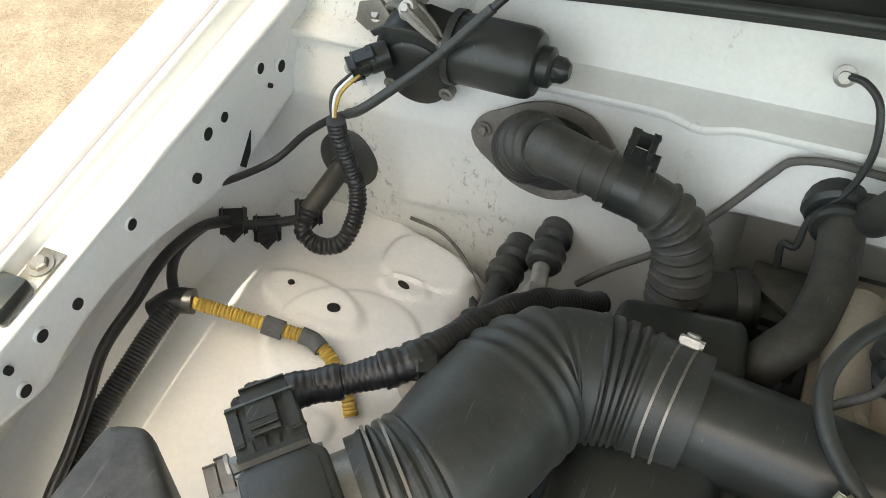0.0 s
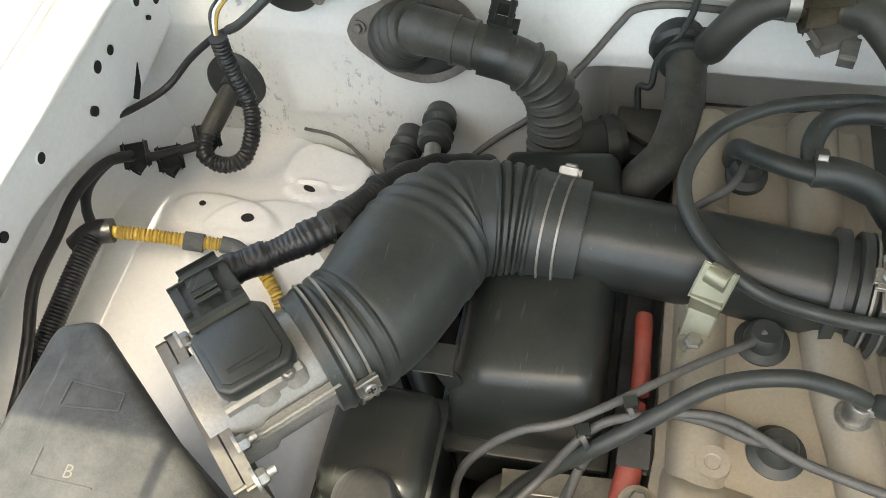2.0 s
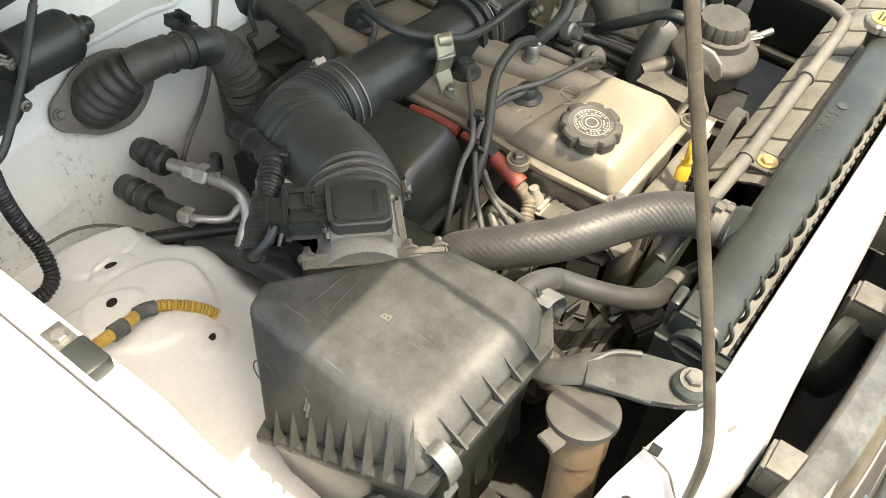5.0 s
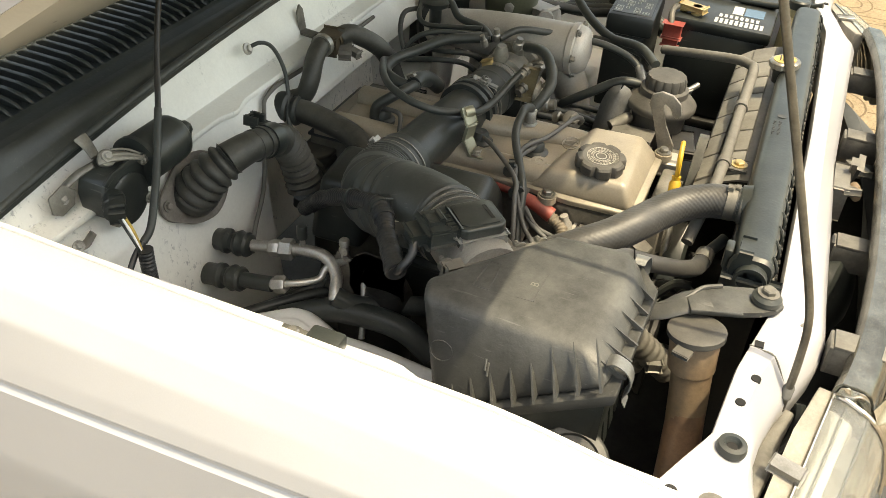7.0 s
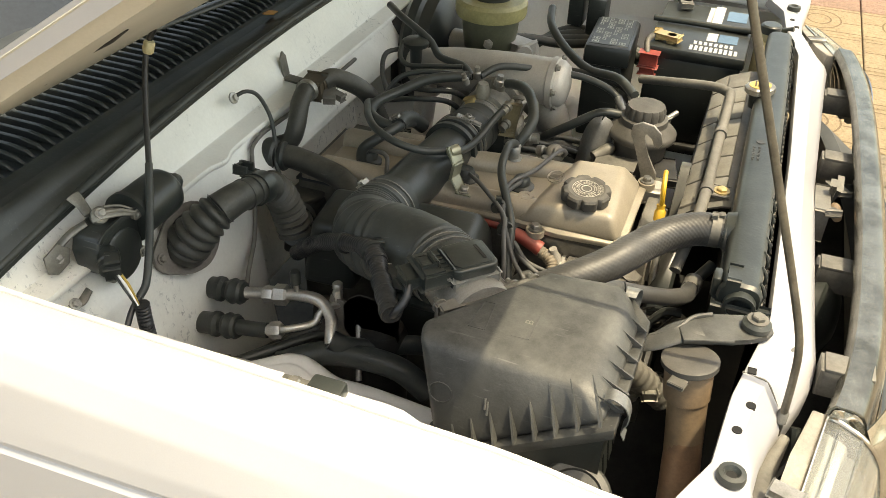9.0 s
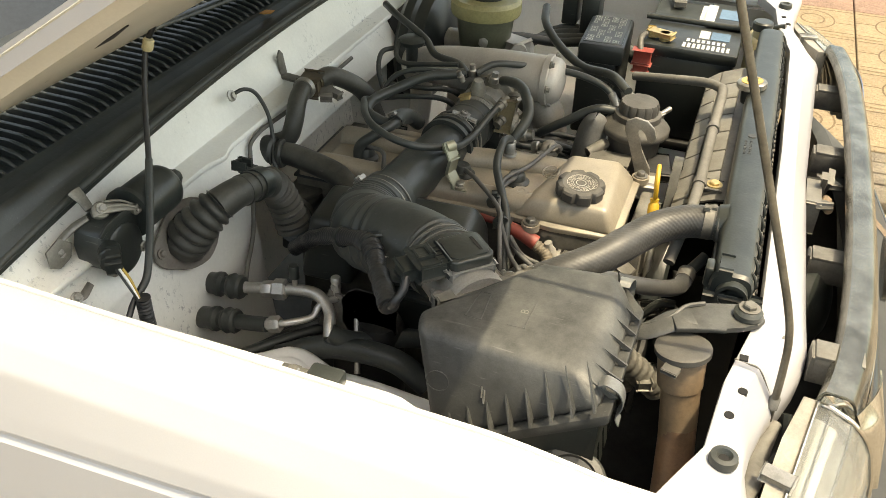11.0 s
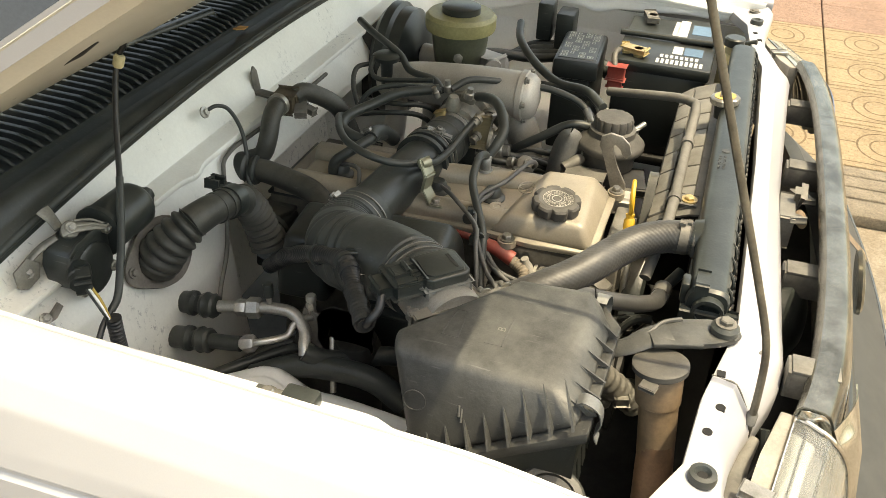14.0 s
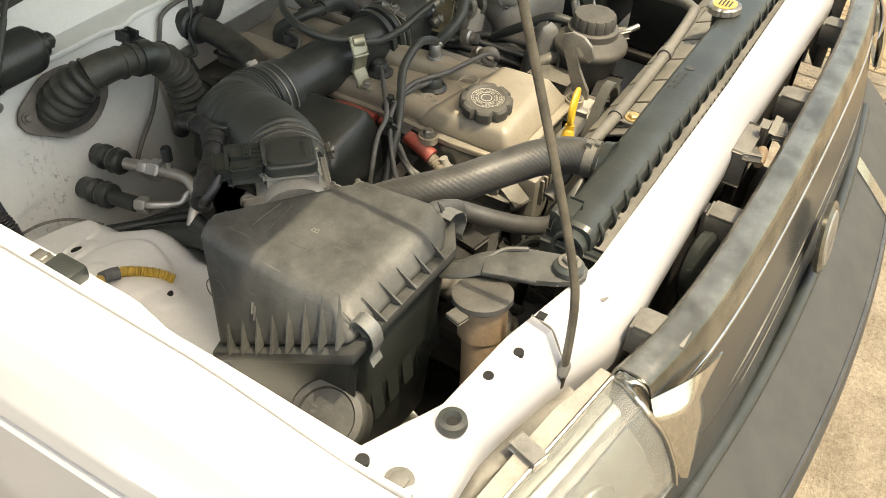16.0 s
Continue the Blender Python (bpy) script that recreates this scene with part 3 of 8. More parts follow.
def obox(bm, c, d, size, bevel=0.0, up=(0, 0, 1), seg=2):
    """A box with its length along d: size is (length, width, height)."""
    d, s, u = frame_axes(d, up)
    m = Matrix((d, s, u)).transposed().to_4x4()
    m.translation = Vector(c)
    return box(bm, [-v / 2 for v in size], [v / 2 for v in size], bevel, seg, m)


def band(bm, c, axis, r, width, thick=0.0015, sides=36):
    return lathe(bm, [(r, -width / 2), (r + thick, -width / 2), (r + thick, width / 2), (r, width / 2)], c, axis, sides)


TANGREY = material("grey_rubber_sleeve", (0.12, 0.115, 0.105), 0.6, dark=0.7, grain=140, blotch=20, bump=0.3, dust=0.3)
# ---------------------------------------------------------------- air cleaner
airbox = thing("air_cleaner", (0.56, 0.56, 0.70), "dusty black plastic air cleaner box with ribbed lid", "air cleaner")


def rim_z(y):
    return min(0.905 + 0.70 * (y - 0.562), 0.952 + 0.12 * (y - 0.64))


def lid_z(x):
    return 0.9725 + (0.63 - x) * 0.075


LID = [(0.630, 0.438), (0.600, 0.430), (0.474, 0.536), (0.468, 0.622), (0.512, 0.634), (0.630, 0.616)]
RIM = [(0.660, 0.474), (0.602, 0.450), (0.458, 0.545), (0.452, 0.628), (0.492, 0.654), (0.658, 0.650)]
bm = B()
loft(bm, [[(x, y, rim_z(y)) for x, y in RIM], [(x, y, lid_z(x)) for x, y in LID]], bevel=0.011, seg=3)
lid = part("lid", bm, BLACK_DUSTY, airbox, "scratched dusty black lid", sharp=50)
bm = B()
cx, cy = 0.557, 0.555


def rim_ring(k, dz):
    return [(cx + (x - cx) * k, cy + (y - cy) * k, rim_z(cy + (y - cy) * k) + dz) for x, y in RIM]


loft(bm, [rim_ring(1.06, -0.013), rim_ring(1.06, 0.002)], bevel=0.003)
part("rim", bm, BLACK_DUSTY, airbox)
bm = B()
loft(bm, [[(cx + (x - cx) * 0.80, cy + (y - cy) * 0.84, 0.70) for x, y in RIM], rim_ring(0.98, -0.012)], bevel=0.010)
base = part("base", bm, BLACK, airbox)


def wall_fin(p, q, reach, height, name="rib", mat=BLACK_DUSTY):
    """A thin wedge on the lid's wall: p on the rim, q up the wall, reach outwards."""
    bm = B()
    p, q = Vector(p), Vector(q)
    out = Vector(reach)
    side = (q - p).cross(out).normalized() * 0.0015
    vs = [bm.verts.new(v) for v in (p - side, p + side, q + side * 0.3, q - side * 0.3, p + out - side, p + out + side)]
    for f in ((0, 3, 2, 1), (0, 1, 5, 4), (4, 5, 2, 3), (0, 4, 3), (1, 2, 5)):
        bm.faces.new([vs[i] for i in f])
    return part(name, bm, mat, lid)


for i in range(8):
    f = i / 7
    y = 0.497 + f * 0.1435
    zr = 0.8985 + 0.70 * (y - 0.558)
    a = Vector((0.6575, y, zr + 0.003))
    b = Vector((0.6395 - 0.002 * f, y - 0.018, zr + 0.050 - 0.013 * f))
    wall_fin(a, b, (0.0125, 0.001, -0.001), 0.04)
for i in range(6):
    f = i / 5
    x = 0.640 - f * 0.130
    a = Vector((x, 0.650, rim_z(0.65) + 0.003))
    b = Vector((x - 0.002, 0.626 + 0.012 * f, 0.972))
    wall_fin(a, b, (0.0, 0.009, 0.002), 0.04)
for i in range(6):
    f = i / 5
    y = 0.560 + f * 0.066
    a = Vector((0.457 - 0.002 * f, y, rim_z(y) + 0.002))
    wall_fin(a, a + Vector((0.012, -0.004, 0.034)), (-0.011, 0.001, 0.0), 0.04)
for i in range(9):
    f = i / 8
    y = 0.49 + f * 0.15
    bm = B()
    obox(bm, (0.650 - 0.01 * (1 - f), y, rim_z(y) - 0.055), (0, 0, 1), (0.07, 0.003, 0.012), 0.0008, up=(0, 1, 0))
    part("rib", bm, BLACK, base)
for i in range(6):
    x = 0.64 - i * 0.028
    bm = B()
    obox(bm, (x, 0.640, 0.87), (0, -0.12, 1), (0.13, 0.003, 0.016), 0.0008, up=(1, 0, 0))
    part("rib", bm, BLACK, base)


def ridge(pts, parent, mat, w=0.0012, name="moulded_line"):
    bm = B()
    sweep(bm, pts, w, sides=6, n=2, flat=0.5)
    return part(name, bm, mat, parent)


def lid_pts(*uv):
    return [(x, y, lid_z(x) + 0.0003) for x, y in uv]


for pts in (((0.594, 0.481), (0.552, 0.4855), (0.5515, 0.4973), (0.5946, 0.499), (0.594, 0.481)), ((0.5922, 0.528), (0.5919, 0.5464), (0.5468, 0.5486))):
    for a, b in zip(pts, pts[1:]):
        ridge(lid_pts(a, b), lid, BLACK_DUSTY, 0.0009)
bm = B()
ring = [(0.6452 + 0.0100 * math.cos(a) * 0.22, 0.470 + 0.0125 * math.sin(a), 0.920 - 0.0125 * math.cos(a) * 0.95) for a in [i * math.pi / 10 for i in range(21)]]
sweep(bm, ring, 0.0006, sides=5, n=1)
part("moulded_ring", bm, BLACK_DUSTY, lid)
bm = B()
for a, b in (((0.6455, 0.520, 0.930), (0.6500, 0.521, 0.918)), ((0.6462, 0.523, 0.927), (0.6512, 0.524, 0.912))):
    sweep(bm, [a, b], 0.0013, sides=5, n=2)
part("scuff_mark", bm, STEEL, lid, "whitish scrape on the lid's side")


def spring_clip(at, out, along):
    """A bent spring steel clip over the rim."""
    at, out, along = Vector(at), Vector(out).normalized(), Vector(along).normalized()
    up = Vector((0, 0, 1))
    bm = B()
    path = [at - out * 0.014 + up * 0.014, at - out * 0.006 + up * 0.018, at + out * 0.008 + up * 0.012, at + out * 0.013 - up * 0.004, at + out * 0.008 - up * 0.020, at + out * 0.012 - up * 0.030]
    pts = spline(path, 5)
    rows = []
    for i, p in enumerate(pts):
        t = (pts[min(i + 1, len(pts) - 1)] - pts[max(i - 1, 0)]).normalized()
        nn = t.cross(along).normalized() * 0.0006
        w = along * 0.008
        rows.append([bm.verts.new(p + w + nn), bm.verts.new(p - w + nn), bm.verts.new(p - w - nn), bm.verts.new(p + w - nn)])
    for a, b in zip(rows, rows[1:]):
        for j in range(4):
            bm.faces.new((a[j], a[(j + 1) % 4], b[(j + 1) % 4], b[j]))
    bm.faces.new(rows[0])
    bm.faces.new(rows[-1][::-1])
    return part("spring_clip", bm, SHIELDS, airbox, "dull spring steel clip")


spring_clip((0.636, 0.652, 0.955), (0.1, 1, 0), (1, 0, 0))
spring_clip((0.450, 0.632, 0.950), (-1, 0.2, 0), (0, 1, 0))
spring_clip((0.452, 0.575, 0.912), (-1, 0, 0), (0, 1, 0))
# intake snorkel stub below the lid
bm = B()
sweep(bm, [(0.610, 0.58, 0.75), (0.632, 0.610, 0.800), (0.646, 0.623, 0.830)], 0.029, sides=28, step=0.003, wave=lambda s: 0.0022 * math.sin(s / 0.010 * 6.283))
band(bm, Vector((0.644, 0.621, 0.826)), (0.4, 0.35, 0.85), 0.028, 0.006, 0.003, 28)
part("inlet_hose", bm, TANGREY, airbox, "ribbed grey inlet hose")
bm = B()
lathe(bm, [(0.034, -0.050), (0.036, -0.010), (0.040, -0.006), (0.040, 0.004), (0.037, 0.008), (0.030, 0.009), (0.028, 0.006), (0.010, 0.005)], (0.672, 0.628, 0.852), (0.55, 0.12, 0.80), 36)
part("inlet_cap", bm, BLACK_DUSTY, airbox, "round dusty black inlet end")

# ---------------------------------------------------------------- air flow meter
D = Vector((-0.70, -0.71, 0)).normalized()
S = Vector((0.71, -0.70, 0)).normalized()
MC = Vector((0.487, 0.443, 0.926))
maf = thing("air_flow_meter", (0.49, 0.44, 0.88), "aluminium air flow meter with black plastic sensor head", "sensor")
bm = B()
lathe(bm, [(0.043, -0.045), (0.043, -0.012), (0.040, -0.008), (0.040, 0.05)], MC, D, 36)
obox(bm, MC + Vector((0, 0, 0.030)), D, (0.048, 0.056, 0.030), 0.004)
obox(bm, MC - S * 0.040 + D * 0.005 + Vector((0, 0, 0.016)), D, (0.082, 0.005, 0.006), 0.0015)
for k in (-0.012, 0.010):
    lathe(bm, [(0.011, 0), (0.004, 0.022)], MC - S * 0.022 + D * (0.012 + k) + Vector((0, 0, 0.026)), (0, 0, 1), 14)
part("housing", bm, METERALU, maf, "grey cast aluminium housing")
bm = B()
for k, w in ((-0.036, 0.132), (-0.044, 0.126)):
    obox(bm, MC + D * k - S * 0.010 + Vector((0, 0, -0.004)), D, (0.005, w, 0.066), 0.002)
part("flange", bm, GRIME, maf, "dirty brown flange")
bm = B()
def on_meter(d, s_, h):
    return MC + D * d + S * s_ + Vector((0, 0, h))


slab(bm, [on_meter(d, k, 0.045) for d, k in ((-0.026, -0.022), (-0.020, -0.029), (0.022, -0.030), (0.030, -0.022), (0.030, 0.020), (0.022, 0.028), (-0.018, 0.030), (-0.026, 0.022))], (0, 0, 0.0145), 0.0030, 3)
slab(bm, [on_meter(d, k, 0.0590) for d, k in ((-0.021, -0.020), (-0.016, -0.024), (0.018, -0.025), (0.024, -0.018), (0.024, 0.016), (0.018, 0.023), (-0.014, 0.025), (-0.021, 0.018))], (0, 0, 0.0022), 0.0008, 2)
head = part("sensor_head", bm, BLACK, maf)
bm = B()
obox(bm, MC + S * -0.015 + Vector((0, 0, 0.0612)), D, (0.028, 0.0036, 0.001), 0.0003)
part("slot", bm, DARK, head)
for a, b in ((0.027, 0.030), (-0.030, -0.030)):
    bm = bolt(MC + D * -a * 0.6 + S * b + Vector((0, 0, 0.046)), r=0.0035, h=0.003)
    part("screw", bm, STEEL, head)
bm = B()
obox(bm, MC + S * 0.047 + Vector((0, 0, 0.050)), S, (0.034, 0.034, 0.021), 0.005)
plug = part("connector", bm, BLACK, maf, "black wiring connector")
bm = B()
obox(bm, MC + S * 0.052 + Vector((0, 0, 0.062)), S, (0.020, 0.014, 0.010), 0.002)
obox(bm, MC + S * 0.046 + Vector((0, 0, 0.068)), S, (0.004, 0.016, 0.004), 0.001)
part("lock_tab", bm, BLACK, plug)
bm = B()
obox(bm, MC + S * 0.072 + D * 0.004 + Vector((0, 0, 0.046)), S, (0.018, 0.024, 0.016), 0.003)
part("rear_shell", bm, BLACK, plug)
for k in (-0.012, -0.004, 0.004, 0.012):
    bm = B()
    obox(bm, MC + S * 0.036 + D * k + Vector((0, 0, 0.0612)), S, (0.010, 0.0022, 0.0022), 0.0005)
    part("ridge", bm, BLACK, plug)
bm = B()
obox(bm, MC + S * 0.052 + D * 0.018 + Vector((0, 0, 0.060)), S, (0.026, 0.004, 0.006), 0.001)
obox(bm, MC + S * 0.052 - D * 0.018 + Vector((0, 0, 0.060)), S, (0.026, 0.004, 0.006), 0.001)
part("latch", bm, BLACK, plug)
for k in (0.050, -0.044, -0.072):
    bm = bolt(MC - D * 0.033 + S * k + Vector((0, 0, 0.024)), D, 0.0062, 0.008)
    lathe(bm, [(0.0035, 0.008), (0.0035, 0.014)], MC - D * 0.033 + S * k + Vector((0, 0, 0.024)), D, 10)
    part("bolt", bm, STEEL, maf)
mh = thing("meter_harness", (0.49, 0.32, 0.92), "black taped corrugated wiring loom to the sensor", "wiring loom")
MH = [(0.5660, 0.380, 0.936), (0.540, 0.362, 0.938), (0.512, 0.343, 0.938), (0.488, 0.328, 0.942), (0.468, 0.311, 0.943), (0.453, 0.280, 0.935), (0.436, 0.240, 0.917), (0.418, 0.205, 0.893), (0.400, 0.180, 0.868), (0.380, 0.152, 0.838)]
cable("tube", MH, 0.0112, LOOMBLACK, "", parent=mh, sides=16, step=0.0012, wave=lambda s: 0.0004 * math.sin(s / 0.0042 * 6.283) + 0.0007 * math.sin(s / 0.041 * 6.283))
cable("tape_wrap", [MH[3], MH[4], (0.461, 0.297, 0.940)], 0.0134, LOOMBLACK, "", parent=mh, sides=14, step=0.0016, wave=lambda s: 0.0005 * math.sin(s / 0.0062 * 6.283) + 0.0006 * math.sin(s / 0.021 * 6.283))
cable("tape_wrap", [MH[0], (0.553, 0.371, 0.937), MH[1], MH[2]], 0.0126, LOOMBLACK, "", parent=mh, sides=14, step=0.0016, wave=lambda s: 0.0004 * math.sin(s / 0.0055 * 6.283) + 0.0007 * math.sin(s / 0.027 * 6.283))
bm = B()
lathe(bm, [(0.0095, 0.0), (0.0095, 0.0016)], (0.5668, 0.3806, 0.936), (0.8, 0.56, -0.05), 16)
part("mouth_shade_disc", bm, HOLE, mh)
cable("wires", [MC + S * 0.074 + Vector((0, 0, 0.046)), (0.556, 0.394, 0.958), (0.567, 0.388, 0.946), (0.566, 0.381, 0.936)], 0.0052, LOOMBLACK, "", parent=mh, sides=10)
bm = B()
slab(bm, [(0.476, 0.330, 0.932), (0.468, 0.338, 0.930), (0.462, 0.330, 0.926), (0.452, 0.322, 0.924), (0.460, 0.312, 0.928), (0.470, 0.318, 0.930)], (0.0008, 0.0008, 0.001))
part("tape_end", bm, PALESTRIP, mh, "torn pale end of tape")
for at, ax in (((0.470, 0.313, 0.944), (0.6, 0.7, 0.0)), ((0.446, 0.262, 0.927), (0.4, 0.85, 0.4))):
    bm = B()
    band(bm, at, ax, 0.0125, 0.005, 0.0015, 18)
    obox(bm, Vector(at) + Vector((-0.012, 0.004, 0.004)), (1, 0.5, 0.2), (0.012, 0.010, 0.010), 0.002)
    part("tie", bm, BLACK, mh)

# ---------------------------------------------------------------- intake duct
duct = thing("intake_duct", (0.3, 0.25, 0.85), "black corrugated rubber intake hose and pipe with steel clamps", "intake duct")


def elbow_wave(s):
    r = 0.0
    if 0.008 < s < 0.040:
        r += 0.0013 * (1 if ((s - 0.008) / 0.0085) % 1 < 0.6 else -1)
    if 0.118 < s < 0.175:
        r += 0.0017 * math.sin((s - 0.118) / 0.0145 * 2 * math.pi)
    if 0.198 < s < 0.236:
        r += 0.0016 * (1 if ((s - 0.198) / 0.0085) % 1 < 0.6 else -1)
    return r


bm = B()
sweep(bm, [MC + D * 0.040, MC + D * 0.065, (0.424, 0.368, 0.922), (0.408, 0.315, 0.915), (0.388, 0.272, 0.905), (0.345, 0.255, 0.897), (0.282, 0.258, 0.892)], [0.0465, 0.050, 0.054, 0.053, 0.049, 0.0455, 0.0445], sides=40, step=0.0022, n=14, wave=elbow_wave)
elbow = part("elbow_hose", bm, RUBBER, duct)
bm = B()
sweep(bm, [(0.30, 0.257, 0.892), (0.19, 0.268, 0.892), (0.070, 0.284, 0.892)], 0.0385, sides=36, n=8)
tube = part("intake_tube", bm, BLACK, duct)
TX = Vector((-0.21, 0.026, 0)).normalized()
bm = B()
sweep(bm, [(0.098, 0.280, 0.892), (0.050, 0.286, 0.892), (-0.018, 0.295, 0.892)], 0.0415, sides=40, step=0.0014, wave=lambda s: (0.0048 * (1 if (s / 0.0155) % 1 < 0.58 else -0.35) if s < 0.0465 else 0.0) + (0.0008 if abs(s - 0.078) < 0.002 else 0.0))
part("throttle_hose", bm, RUBBER, duct)


def clamp(c, axis, r, screw_dir, wires=True):
    """A wire clamp: two bands and a screw block."""
    c, axis = Vector(c), Vector(axis).normalized()
    bm = B()
    for k in (-0.006, 0.006):
        band(bm, c + axis * k, axis, r, 0.0019, 0.0017)
    q = part("clamp", bm, HOOKSTEEL, duct, "dull steel wire clamp")
    sd = Vector(screw_dir)
    sd = (sd - axis * sd.dot(axis)).normalized()
    bm = B()
    obox(bm, c + sd * (r + 0.004), axis, (0.015, 0.010, 0.004), 0.0012, up=sd)
    obox(bm, c + sd * (r + 0.004) + axis.cross(sd) * 0.008, axis, (0.012, 0.0022, 0.006), 0.0008, up=sd)
    lathe(bm, [(0.0052, 0), (0.0052, 0.0035), (0.004, 0.0045)], c + sd * (r + 0.006), sd, 14)
    sc_ = part("clamp_screw", bm, STEEL, q)
    bm = B()
    for k in (axis, axis.cross(sd)):
        obox(bm, c + sd * (r + 0.0106), k, (0.006, 0.0013, 0.0006), 0, up=sd)
    part("screw_cross", bm, DARK, sc_)


clamp(MC + D * 0.060, D, 0.0485, Vector((0.413, 0.444, 0.939)) - (MC + D * 0.06))
clamp((0.302, 0.257, 0.892), TX, 0.0455, Vector((0.306, 0.214, 0.925)) - Vector((0.302, 0.257, 0.892)))
clamp((0.066, 0.284, 0.892), TX, 0.0455, (0, 0.30, 0.95))
bm = B()
obox(bm, (0.066, 0.303, 0.934), (0, 1, -0.25), (0.034, 0.006, 0.004), 0.001)
obox(bm, (0.066, 0.298, 0.936), (1, 0, 0), (0.020, 0.004, 0.008), 0.001)
lathe(bm, [(0.0042, 0), (0.0042, 0.006), (0.003, 0.007)], (0.066, 0.286, 0.938), (0, -1, 0.25), 6)
part("clamp_bolt", bm, STEEL, duct)
bm = B()
band(bm, (-0.008, 0.2935, 0.892), TX, 0.0420, 0.010, 0.0012)
for k in range(14):
    a = 0.5 + k * 0.07
    obox(bm, Vector((-0.008, 0.2935, 0.892)) + Vector((0, math.cos(a), math.sin(a))) * 0.0435, TX, (0.007, 0.0012, 0.0008), 0, up=(0, math.cos(a), math.sin(a)))
wc_ = part("worm_clamp", bm, STEEL, duct)
bm = B()
obox(bm, (-0.008, 0.276, 0.933), (0, 1, 0.4), (0.018, 0.012, 0.009), 0.002)
part("worm_housing", bm, GOLD, wc_, "brass-coloured worm screw housing")

# resonator boxes beside the engine
reso = thing("intake_resonator", (0.31, 0.35, 0.75), "smooth black plastic intake resonator box", "resonator")
bm = B()
loft(bm, [[(0.372, 0.412, 0.80), (0.248, 0.412, 0.80), (0.248, 0.27, 0.80), (0.372, 0.28, 0.80)],
          [(0.366, 0.405, 0.872), (0.250, 0.405, 0.872), (0.252, 0.272, 0.872), (0.366, 0.28, 0.872)],
          [(0.345, 0.388, 0.892), (0.262, 0.390, 0.900), (0.262, 0.285, 0.896), (0.345, 0.300, 0.886)]], bevel=0.012, seg=3)
part("upper_box", bm, BLACK, reso, sharp=60)
bm = B()
loft(bm, [[(0.382, 0.420, z), (0.240, 0.418, z), (0.240, 0.27, z), (0.382, 0.28, z)] for z in (0.793, 0.801)], bevel=0.003)
part("seam", bm, BLACK, reso)
bm = B()
box(bm, (0.250, 0.29, 0.70), (0.372, 0.41, 0.795), 0.012, 3)
part("lower_box", bm, BLACK, reso)
bm = B()
obox(bm, (0.376, 0.388, 0.897), (1, 0, 0), (0.030, 0.022, 0.004), 0.001)
obox(bm, (0.364, 0.395, 0.878), (0.3, 0, 1), (0.034, 0.016, 0.004), 0.001, up=(0, 1, 0))
bk = part("bracket", bm, BLACK, reso)
bm = B()
lathe(bm, [(0.0038, 0), (0.0038, 0.0006)], (0.379, 0.388, 0.8992), sides=12)
part("bracket_hole_disc", bm, DARK, bk)
box2 = thing("lower_resonator", (0.40, 0.43, 0.7), "rounded black plastic box under the intake hose", "resonator")
bm = B()
box(bm, (0.372, 0.395, 0.70), (0.455, 0.49, 0.862), 0.016, 3)
part("shell", bm, BLACK, box2)
bm = B()
box(bm, (0.368, 0.391, 0.828), (0.459, 0.494, 0.834), 0.002)
part("seam", bm, BLACK, box2)
vac = thing("intake_chamber", (0.31, 0.19, 0.78), "black plastic intake chamber behind the hose", "chamber")
bm = B()
loft(bm, [[(0.375, 0.150, 0.78), (0.245, 0.140, 0.78), (0.24, 0.235, 0.78), (0.37, 0.235, 0.78)], [(0.36, 0.165, 0.884), (0.262, 0.158, 0.888), (0.255, 0.225, 0.888), (0.355, 0.225, 0.884)]], bevel=0.012, seg=3)
part("shell", bm, BLACK, vac)

# ---------------------------------------------------------------- heater air bellows on the bulkhead
boot = thing("bulkhead_bellows", (0.48, 0.03, 0.88), "dusty black rubber bellows hose on an oval bulkhead plate", "bellows hose")
FN = Vector((0, 0.9, 0.43)).normalized()
PC = Vector((0.482, 0.0355, 0.884))
FU = Vector((1, 0, 0)).cross(FN).normalized()
if FU.z < 0:
    FU = -FU


def plate_pt(a, b, h=0.0):
    return PC + Vector((1, 0, 0)) * a + FU * b + FN * h


bm = B()
out = [(0.072, 0.004), (0.064, 0.020), (0.042, 0.032), (0.016, 0.044), (-0.013, 0.047), (-0.038, 0.042), (-0.053, 0.031), (-0.067, 0.014), (-0.071, 0.000), (-0.066, -0.012), (-0.055, -0.024), (-0.028, -0.041), (-0.003, -0.044), (0.026, -0.037), (0.046, -0.024), (0.066, -0.010)]
slab(bm, [plate_pt(q.x - 0.011, q.y, 0.001) for q in spline([(a, b, 0) for a, b in out + out[:1]], 3)[:-1]], FN * 0.005, 0.0012)
part("oval_plate", bm, RUST, boot, "dull grey oval steel plate")
# solid dark oval over the plate's opening
bm = B()
slab(bm, [plate_pt(-0.016 + 0.049 * math.cos(w), 0.001 + 0.0355 * math.sin(w), 0.0045) for w in [i * math.pi / 14 for i in range(28)]], FN * 0.004, 0.0015)
part("gasket", bm, DARK, boot, "dark oval disc filling the plate's opening")
for a, b in ((0.048, 0.008), (-0.071, -0.004)):
    part("bolt", bolt(plate_pt(a, b, 0.007), FN, 0.005, 0.005), RUST, boot)
bm = B()
sweep(bm, [(0.486, 0.040, 0.882), (0.482, 0.054, 0.902), (0.470, 0.070, 0.924), (0.452, 0.084, 0.939)], [0.0310, 0.0285, 0.0265, 0.0235], sides=36, step=0.0013,
      wave=lambda s: (0.0062 * abs(math.sin(s / 0.0130 * 3.1416)) - 0.0034) * min(1, max(0, s - 0.008) / 0.006))
part("bellows", bm, RUBBER_DUSTY, boot)
bm = B()
